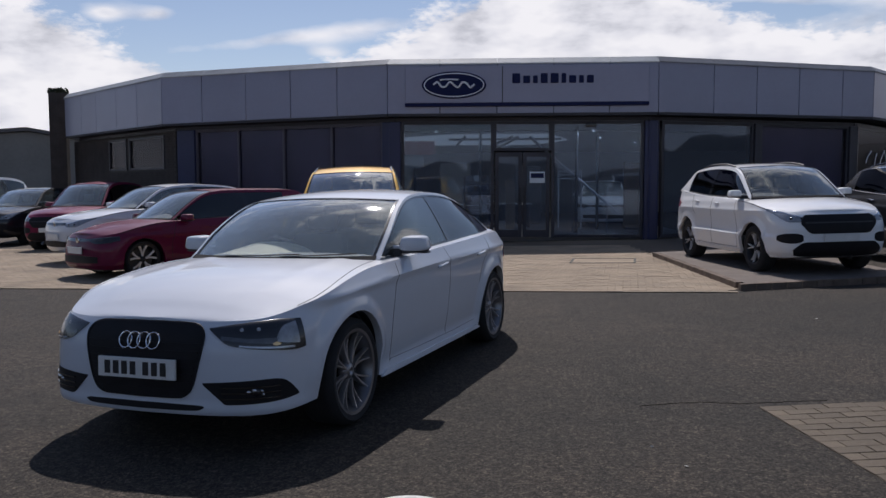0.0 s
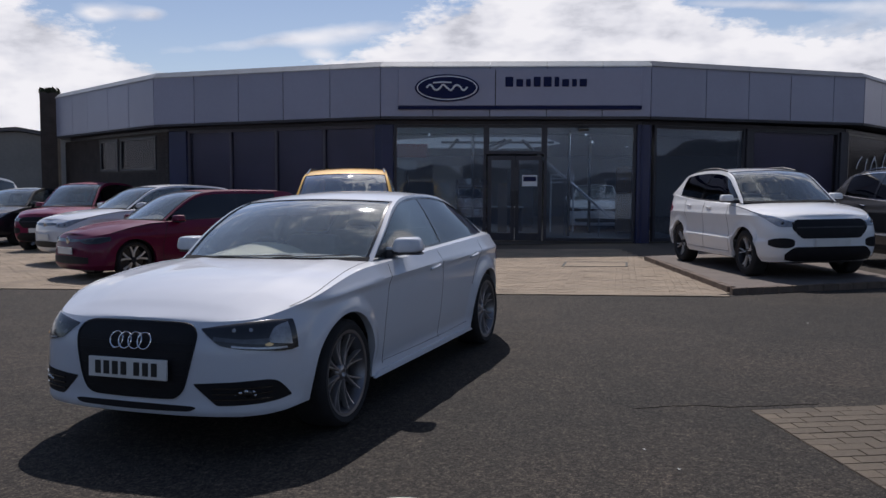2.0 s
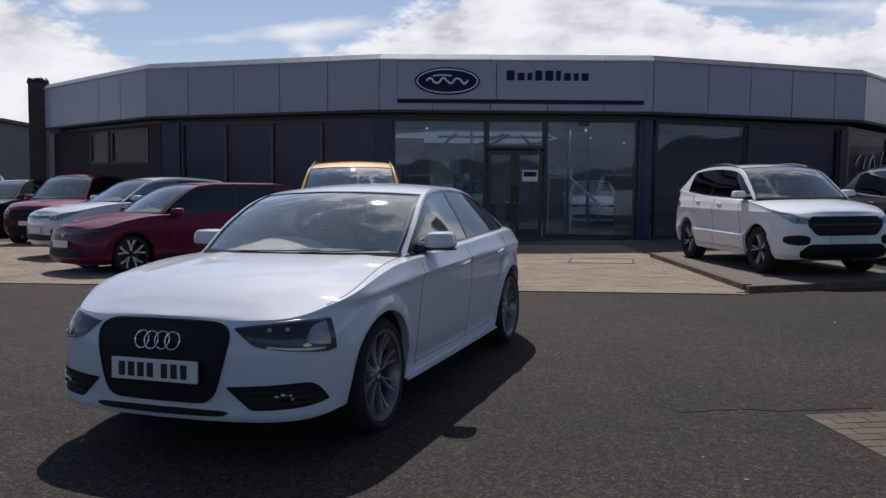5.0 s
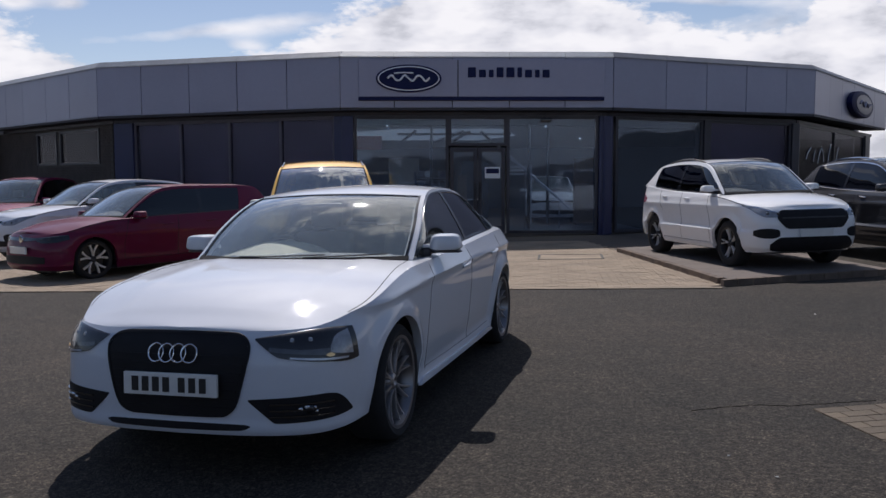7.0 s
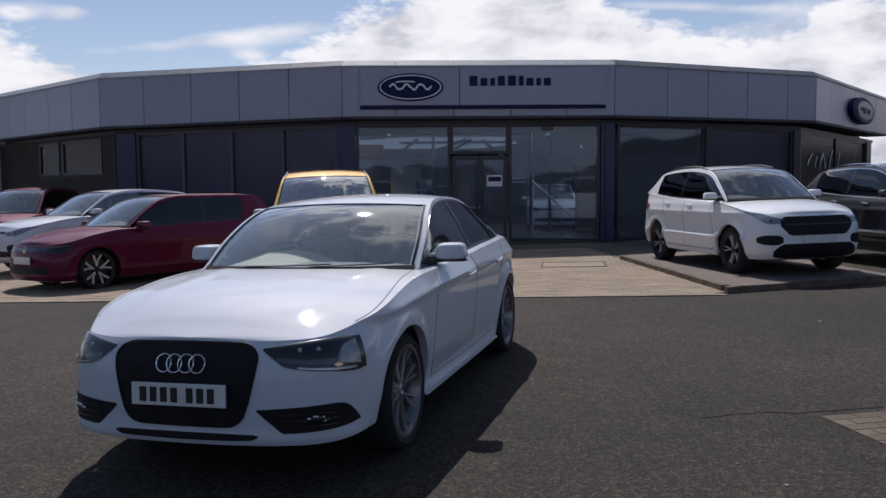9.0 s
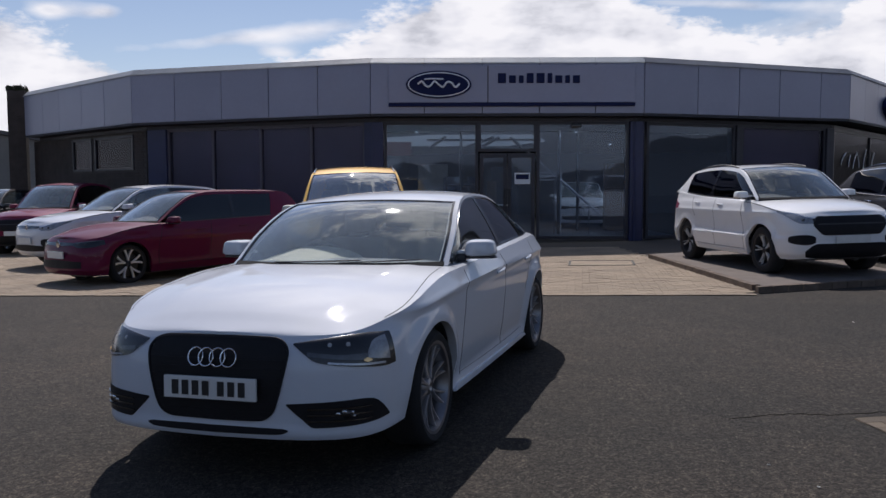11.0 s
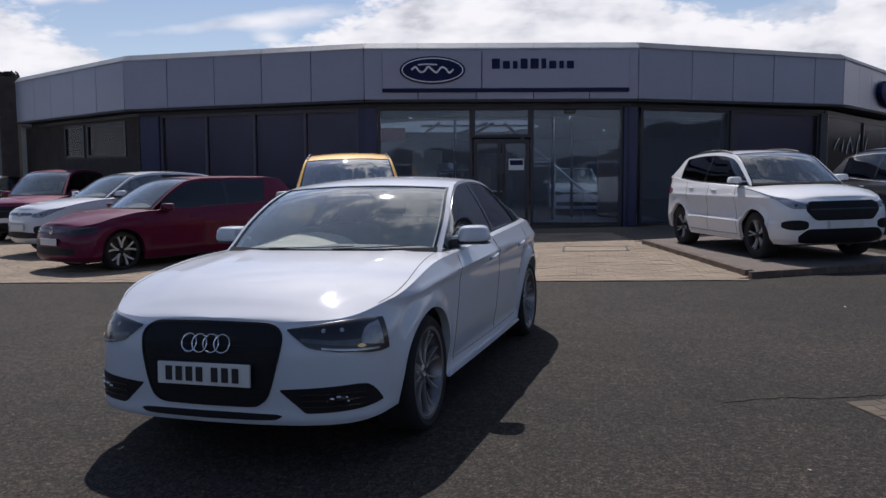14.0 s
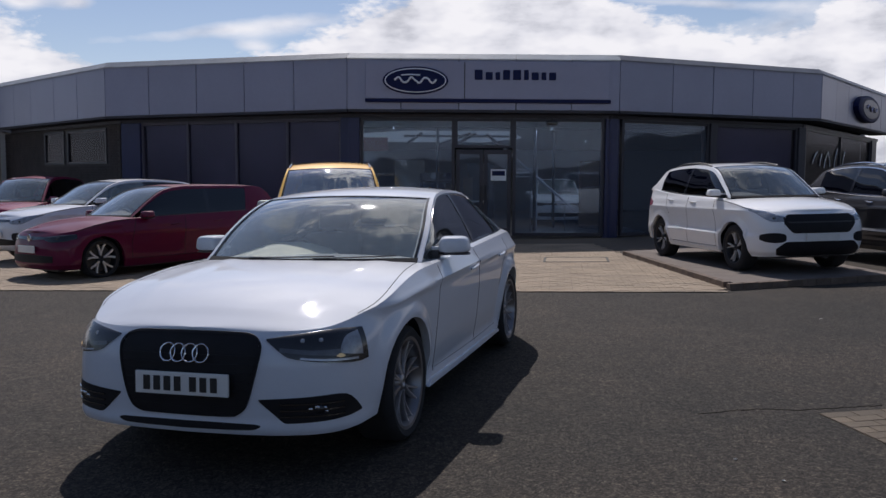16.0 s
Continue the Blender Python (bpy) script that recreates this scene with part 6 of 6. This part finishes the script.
    guard = thing("guard_rail", F2 @ Matrix.Translation((4.87, 5.0, 0.13)), "white painted guard rail on two posts", "railing")
    for z in (1.50, 1.62, 1.72):
        b = bmesh.new()
        tube(b, [(-0.34, 0, z), (0.34, 0, z)], 0.022, 8)
        part("rail", b, SIGN_WHITE, guard, "", True)
    for x in (-0.34, 0.34):
        b = bmesh.new()
        tube(b, [(x, 0, 0), (x, 0, 1.75)], 0.025, 8)
        part("post", b, SIGN_WHITE, guard, "", True)
    cctv = thing("security_camera", F2 @ Matrix.Translation((5.0, RECESS - 0.02, 3.03)), "small black security camera under the shop front", "camera")
    b = bmesh.new()
    tube(b, [(0, -0.02, 0.0), (0, -0.06, -0.07)], 0.018, 8)
    part("bracket", b, FRAME, cctv, "", True)
    b = bmesh.new()
    box(b, (-0.14, -0.13, -0.16), (0.12, -0.03, -0.065), 0.02)
    part("housing", b, GLOSS_BLACK, cctv, "", True)
    tv = thing("display_screen", F2 @ pose(0.05, 6.2, 0.13, 0, 0, 6), "pale flat display screen on a tall dark stand", "screen")
    b = bmesh.new()
    box(b, (-0.27, -0.03, 1.85), (0.27, 0.02, 2.2), 0.012)
    part("screen", b, SCREEN_GREY, tv)
    b = bmesh.new()
    tube(b, [(0, 0.0, 0.02), (0, 0.0, 1.848)], 0.03, 10)
    part("pole", b, FRAME, tv, "", True)
    b = bmesh.new()
    box(b, (-0.25, -0.2, 0), (0.25, 0.2, 0.02), 0.006)
    part("base", b, FRAME, tv)
    ban = thing("hanging_banner", F2 @ pose(0.1, 6.6, 0.0, 0, 0, 5), "dark red banner hung from the showroom ceiling", "banner")
    b = bmesh.new()
    box(b, (-0.55, -0.01, 2.42), (0.55, 0.01, 2.86), 0.004)
    part("cloth", b, FAR_RED, ban)
    for x in (-0.5, 0.5):
        b = bmesh.new()
        tube(b, [(x, 0, 2.855), (x, 0, 2.945)], 0.006, 6)
        part("hanger", b, FRAME, ban)


BROWN_BOARD = surface("brown_board", (0.20, 0.13, 0.08), 0.6, var=0.18, scale=3)
TAN_CLOTH = surface("tan_cloth", (0.36, 0.27, 0.2), 0.8, var=0.08, scale=4)
PARTITION = surface("beige_partition", (0.34, 0.32, 0.29), 0.8, var=0.06, scale=2)
SCREEN_GREY = surface("screen_face", (0.42, 0.45, 0.48), 0.3, var=0.1, scale=3)
showroom_things()

# end pier with a leafy top
def end_pier():
    a = radians(TURN_[0])
    x, y = CORNERS[0][0] - 0.62 * math.cos(a), CORNERS[0][1] - 0.62 * math.sin(a)
    m = LEVEL @ pose(x, y, 0, 0, 0, 35)
    bm = bmesh.new()
    box(bm, (-0.27, -0.27, -0.6), (0.27, 0.27, 4.75))
    structure("pier", bm, MORTAR, m, "dark brown brick end pier of the facade", "pier")
    bm = bmesh.new()
    z, row = 0.6, 0
    while z < 4.68:
        for s in range(4):
            mm = pose(0, 0, 0, 0, 0, 90 * s)
            for k in range(2):
                u = -0.268 + 0.27 * k + (0.0 if row % 2 else 0.0)
                box(bm, (u, -0.278, z), (u + 0.255, -0.262, z + 0.062), m=mm)
        z += 0.075
        row += 1
    tagged(structure("pier_brickwork", bm, BRICK, m, "dark brown brick facing of the pier", "brickwork"), kind="stuff")
    bm = bmesh.new()
    rnd = random.Random(4)
    for k in range(900):
        p = Vector((max(-0.3, min(0.3, rnd.gauss(0, 0.15))), max(-0.3, min(0.3, rnd.gauss(0, 0.15))), min(0.17, abs(rnd.gauss(0.0, 0.08)))))
        mm = Matrix.Translation(p + Vector((0, 0, 4.74))) @ pose(0, 0, 0, rnd.uniform(0, 180), rnd.uniform(0, 180), rnd.uniform(0, 180))
        s = rnd.uniform(0.03, 0.07)
        vs = [bm.verts.new(mm @ Vector(q)) for q in ((-s, 0, 0), (0, -s * 0.5, 0.01), (s, 0, 0), (0, s * 0.5, 0.01))]
        bm.faces.new(vs)
    ob = mesh_object("ivy", bm, LEAF)
    ob.matrix_world = m
    tagged(ob, "dark ivy leaves growing over the pier top", "plant", kind="stuff")


end_pier()


# far left: neighbouring shed
def shed():
    root = thing("warehouse", pose(-37.5, 29.5, -0.72, 0, 0, 40), "low grey warehouse with a shallow gable roof", "building")
    bm = bmesh.new()
    prof = [(-9, 0.5), (9, 0.5), (9, 4.4), (2, 5.7), (-9, 4.9)]
    rows = [[(x, y, z) for x, z in prof] for y in (0, 14)]
    vs = grid(bm, rows, close=True)
    bm.faces.new(vs[0][::-1]), bm.faces.new(vs[1])
    part("wall", bm, FAR_WALL, root)
    bm = bmesh.new()
    prof = [(-9.3, 4.86), (2, 5.74), (9.3, 4.36), (9.3, 4.56), (2, 5.94), (-9.3, 5.06)]
    rows = [[(x, y, z) for x, z in prof] for y in (-0.3, 14.3)]
    vs = grid(bm, rows, close=True)
    bm.faces.new(vs[0][::-1]), bm.faces.new(vs[1])
    part("roof", bm, FAR_ROOF, root)
    bm = bmesh.new()
    box(bm, (-5.0, -0.12, 3.5), (-0.8, -0.01, 4.3), 0.03)
    part("sign", bm, FAR_RED, root)


shed()

# unseen wall behind the camera, added to block low sky and shape reflections
def boundary():
    pts = [(44, 110), (40, 44), (36, 10), (30, -16), (8, -26), (-14, -26), (-36, -14), (-42, 4)]
    tall = (4.0, 3.0, 2.6, 2.6, 2.6, 3.0, 3.4)
    for k, (a, c) in enumerate(zip(pts, pts[1:])):
        L = math.dist(a, c)
        bm = bmesh.new()
        n = max(6, int(L / 1.2))
        rows = []
        for j in range(n + 1):
            x = (L + 0.3) * j / n
            w = k * 17.0 + x
            h = tall[k] + 0.55 * math.sin(0.55 * w) + 0.35 * math.sin(1.27 * w + 1.0) + max(0.0, 1.5 * math.sin(0.17 * w + 0.6)) ** 2 * 0.5
            rows.append([(x, -0.2, -0.2), (x, -0.2, h), (x, 0.2, h), (x, 0.2, -0.2)])
        vs = grid(bm, rows, close=True)
        bm.faces.new(vs[0][::-1])
        bm.faces.new(vs[-1])
        structure("wall_boundary_%d" % (k + 1), bm, UNSEEN_WALL, pose(a[0], a[1], 0, 0, 0, math.degrees(math.atan2(c[1] - a[1], c[0] - a[0]))), "unseen dark wall with an uneven top, added to block low sky light", "wall")


UNSEEN_WALL = surface("plain_boundary", (0.12, 0.118, 0.11), 0.9, var=0.25, scale=0.4)
boundary()

# ---- cars ----
saloon()
FIVE = (5, 0.16, 0.016, 0.015)
BOLD = (5, 0.26, 0.0155, 0.012)
SLIM = (5, 0.12, 0.0065, 0.012)
road_car("hatchback_car", pose(-7.45, 7.0, 0, 0, 0, -21), "dark red five-door hatchback with diamond-cut alloy wheels", RED_PAINT, "hatch", BOLD, ALLOY_DARK, "parked cars", face=ALLOY_CUT, stretch=(0.92, 1.2, 1.05), front_glass=TINT_GLASS)
road_car("crossover_car", pose(-10.25, 9.3, 0, 0, 0, -21), "silver-white crossover car with a black front grille", SILVER_PAINT, "suv", FIVE, ALLOY, "parked cars", "slim", stretch=(0.95, 1.0, 0.92))
road_car("estate_car", pose(-14.07, 12.16, 0, 0, 0, 15), "dark red tall family car with tinted windows", DEEP_RED, "suv", FIVE, ALLOY, "parked cars", "wide", stretch=(0.82, 1, 1.2), front_glass=TINT_GLASS)
road_car("estate_car", pose(-17.8, 13.4, 0, 0, 0, 15), "black family car with clear headlamps", BLACK_PAINT, "suv", FIVE, ALLOY, "parked cars")
road_car("van", pose(-26.4, 18.8, 0, 0, 0, 15), "tall white van parked at the end of the row", PEARL_PAINT, "suv", FIVE, ALLOY, "parked cars", stretch=(1, 1.1, 2.0))
road_car("compact_suv", pose(-2.23, 5.68, 0, 0, 0, 24), "amber yellow compact suv with curved silver roof bars", YELLOW_PAINT, "suv", FIVE, ALLOY, "parked cars", "wide", rails=CHROME, header=0.270, stretch=(1, 1, 1.2), mirror_cap=PALE_TRIM, screen_glass=RAKED_GLASS)
road_car("suv", pose(3.63, 9.0, 0.087, 0, 0, 26.5) @ Matrix.Scale(0.96, 4), "white suv with dark tinted windows on a raised slab", PEARL_PAINT, "suv", SLIM, ALLOY_DARK, "parked cars", "wide", rails=BLACK, face=ALLOY_CUT, screen=(0.22, 0.03), stretch=(1, 0.975, 1.01), front_glass=TINT_GLASS, screen_glass=PARKED_GLASS)
road_car("suv", pose(6.4, 9.9, 0.0, 0, 0, 24.4), "black suv with chrome window trim", BLACK_PAINT, "suv", FIVE, ALLOY, "parked cars", "wide", rails=CHROME, trim=CHROME, front_glass=TINT_GLASS, screen_glass=PARKED_GLASS)
road_car("hatchback_car", facet(2) @ pose(6.0, 6.0, 0.13, 0, 0, -6), "pale silver hatchback on the showroom floor", PEARL_PAINT, "hatch", FIVE, ALLOY, "showroom cars")


# ---- paved areas, last ----
EDGING = surface("edging_brick", (0.17, 0.125, 0.095), 0.9, var=0.3, scale=4, bump=0.4, per_object=0.25)


def plinth():
    """The raised display slab under the white suv, edged with brick."""
    a, b = radians(34), radians(110.3)
    A = Vector((2.79, 6.93, 0))
    d, e = Vector((math.cos(a), math.sin(a), 0)), Vector((math.cos(b), math.sin(b), 0))
    root = thing("display_slab", Matrix(), "raised concrete display slab with brown brick edging", "slab", kind="structure")
    P = [A + d * 0.11 + e * 0.11, A + d * 2.70 + e * 0.11, A + d * 2.70 + e * 5.2, A + d * 0.11 + e * 5.2]
    bm = bmesh.new()
    prism(bm, [(p.x, p.y) for p in P], 0.0, 0.085)
    part("slab_top", bm, SLAB_TOP, root)
    for dirv, other, n in ((d, e, 12), (e, d, 23)):
        for k in range(n):
            if dirv is e and k == 0:
                continue
            o = A + dirv * (0.225 * k)
            q = [o, o + dirv * 0.215, o + dirv * 0.215 + other * 0.10, o + other * 0.10]
            bm = bmesh.new()
            h = 0.087 + random.uniform(-0.003, 0.003)
            prism(bm, [(p.x, p.y) for p in q], 0.0, h)
            part("edging_brick", bm, EDGING, root)


plinth()


def forecourt():
    """Block paving between the yard and the showroom: joint bed and a field of blocks in running bond."""
    bm = bmesh.new()
    pts = [(x, yard_edge(x)) for x in (-26, -12, 0, 2.72)]
    back = [(1.5, 11.9), (9, 20), (9, 24), (0.5, 16.6), (-5.7, 14.6), (-13, 15.2), (-26, 21)]
    lo = pts + [(2.72, 6.9)] + back
    prism(bm, lo, -0.02, 0.006)
    root = mesh_object("pavement", bm, JOINT)
    tagged(root, "tan block paving laid in front of the showroom", "pavement", kind="structure")
    slope = math.atan(0.165)
    c, s = math.cos(slope), math.sin(slope)
    bm = bmesh.new()
    rnd = random.Random(7)
    L, W = 0.205, 0.105
    o = Vector((0.14, 6.28))
    for r in range(0, 78):
        for k in range(-84, 16):
            u, v = (k + (0.5 if r % 2 else 0.0)) * L, r * W
            x, y = o.x + u * c - v * s, o.y + u * s + v * c
            cx, cy = x + 0.1 * c, y + 0.1 * s
            if cx > (2.74 if cy < 6.95 else 2.86 - (cy - 6.93) * 0.37) or cx < -16.5:
                continue
            h = 0.014 + rnd.uniform(-0.002, 0.002)
            q = [(x + (a * c - b * s), y + (a * s + b * c)) for a, b in ((0.003, 0.003), (L - 0.003, 0.003), (L - 0.003, W - 0.003), (0.003, W - 0.003))]
            hi = [bm.verts.new((px, py, h)) for px, py in q]
            low = [bm.verts.new((px, py, 0.004)) for px, py in q]
            bm.faces.new(hi)
            for i in range(4):
                bm.faces.new((low[i], low[(i + 1) % 4], hi[(i + 1) % 4], hi[i]))
    tagged(part("paving_blocks", bm, PAVER_FIELD, root), kind="stuff")


def near_paving():
    """The corner of block paving beside the yard, laid block by block."""
    a = radians(26)
    o = Vector((3.14, 1.10))
    m = Matrix.Translation((o.x, o.y, -0.004)) @ Matrix.Rotation(a, 4, "Z")
    bm = bmesh.new()
    box(bm, (0, -3.2, -0.02), (5.0, 0, 0.006))
    root = mesh_object("pavement", bm, JOINT)
    root.matrix_world = m
    tagged(root, "buff block paving set in the asphalt yard", "pavement", kind="structure")
    L, W = 0.205, 0.105
    blocks = []
    for k in range(3):
        bm = bmesh.new()
        box(bm, (0.003, 0.003, 0.0), (L - 0.003, W - 0.003, 0.010), 0.003, seg=1)
        blocks.append(part("paving_block", bm, PAVER, root))
    rest = bmesh.new()
    rnd = random.Random(3)
    count = 0
    for r in range(30):
        for k in range(25):
            u, v = (k + (0.5 if r % 2 else 0)) * L, -(r + 1) * W
            z = 0.004 + rnd.uniform(-0.003, 0.001)
            near = u < 1.7 and v > -2.0 and count < 290
            mm = Matrix.Translation((u, v, z)) @ Matrix.Rotation(rnd.uniform(-0.012, 0.012), 4, "Z")
            if near:
                share("paving_block", blocks[count % 3], root, mm)
                count += 1
            else:
                box(rest, (u + 0.003, v + 0.003, 0.0), (u + L - 0.003, v + W - 0.003, 0.010 + z))
        if r % 2:
            v = -(r + 1) * W + 0.003
            box(rest, (0.003, v, 0), (L / 2 - 0.003, v + W - 0.006, 0.012))
    for k, b in enumerate(blocks):
        b.matrix_basis = Matrix.Translation((5.0 - 0.21 * (k + 1), -3.2 + 0.0, 0.002))
    tagged(part("paving_blocks", rest, PAVER, root), kind="stuff")


TAR = surface("old_tar", (0.024, 0.021, 0.018), 0.95, var=0.3, scale=9, bump=0.3, spec=0.05)


def covers():
    # round iron cover with a painted rim
    root = thing("manhole_cover", pose(1.74, -1.21, 0.0), "round iron cover with a worn white painted rim", "manhole cover")
    bm = bmesh.new()
    for r0, r1, z in ((0.001, 0.185, 0.008),):
        lathe(bm, [(0.0, 0.001), (0.0, r1), (z, r1 - 0.004), (z, 0.001)], 40)
    bmesh.ops.transform(bm, matrix=pose(0, 0, 0, 0, -90, 0), verts=bm.verts[:])
    part("lid", bm, IRON, root, "", True)
    bm = bmesh.new()
    lathe(bm, [(0.0, 0.19), (0.0, 0.225), (0.009, 0.222), (0.009, 0.193)], 48)
    bmesh.ops.transform(bm, matrix=pose(0, 0, 0, 0, -90, 0), verts=bm.verts[:])
    part("painted_rim", bm, ROAD_WHITE, root, "worn white rim", True)
    # recessed tray cover in the paving
    m = pose(0.27, 10.7, 0.014, 0, 0, 9)
    root = thing("access_cover", m, "rectangular steel-edged access cover in the paving", "manhole cover")
    for lo, hi in (((-0.58, -0.45, 0), (0.58, -0.41, 0.008)), ((-0.58, 0.41, 0), (0.58, 0.45, 0.008)), ((-0.58, -0.409, 0), (-0.54, 0.409, 0.008)), ((0.54, -0.409, 0), (0.58, 0.409, 0.008))):
        bar(root, "frame_bar", lo, hi, IRON)
    bar(root, "tray", (-0.535, -0.405, 0), (0.535, 0.405, 0.004), PAVER_FIELD)
    # an old sealed crack running across the yard
    line = spline([(2.43, 0.91), (2.61, 1.04), (2.80, 1.13), (2.98, 1.15), (3.25, 1.27), (3.55, 1.40)], 40)
    wob = random.Random(5)
    rows = []
    for k, (x, y) in enumerate(line):
        w = 0.004 + wob.uniform(-0.003, 0.003)
        y += wob.uniform(-0.012, 0.012)
        rows.append([(x, y - w, 0.0), (x, y - w * 0.7, 0.003), (x, y + w * 0.7, 0.003), (x, y + w, 0.0)])
    bm = bmesh.new()
    grid(bm, rows)
    ob = mesh_object("crack_sealant", bm, TAR)
    tagged(ob, "thin dark line of tar along a crack in the asphalt", "crack", kind="structure")
    rnd = random.Random(11)
    for x, y in ((3.61, 4.81), (2.62, 0.09), (2.83, -0.18)):
        b = bmesh.new()
        bmesh.ops.create_icosphere(b, subdivisions=1, radius=0.007, matrix=Matrix.Diagonal((1.4, 1.0, 0.4, 1)))
        for v in b.verts:
            v.co += Vector((rnd.uniform(-0.004, 0.004), rnd.uniform(-0.004, 0.004), 0.006))
        ob = mesh_object("litter", b, ROAD_WHITE)
        ob.matrix_world = pose(x, y, 0.0)
        tagged(ob, "small white scrap lying on the asphalt", "litter", "scraps on the asphalt")


covers()
forecourt()
near_paving()
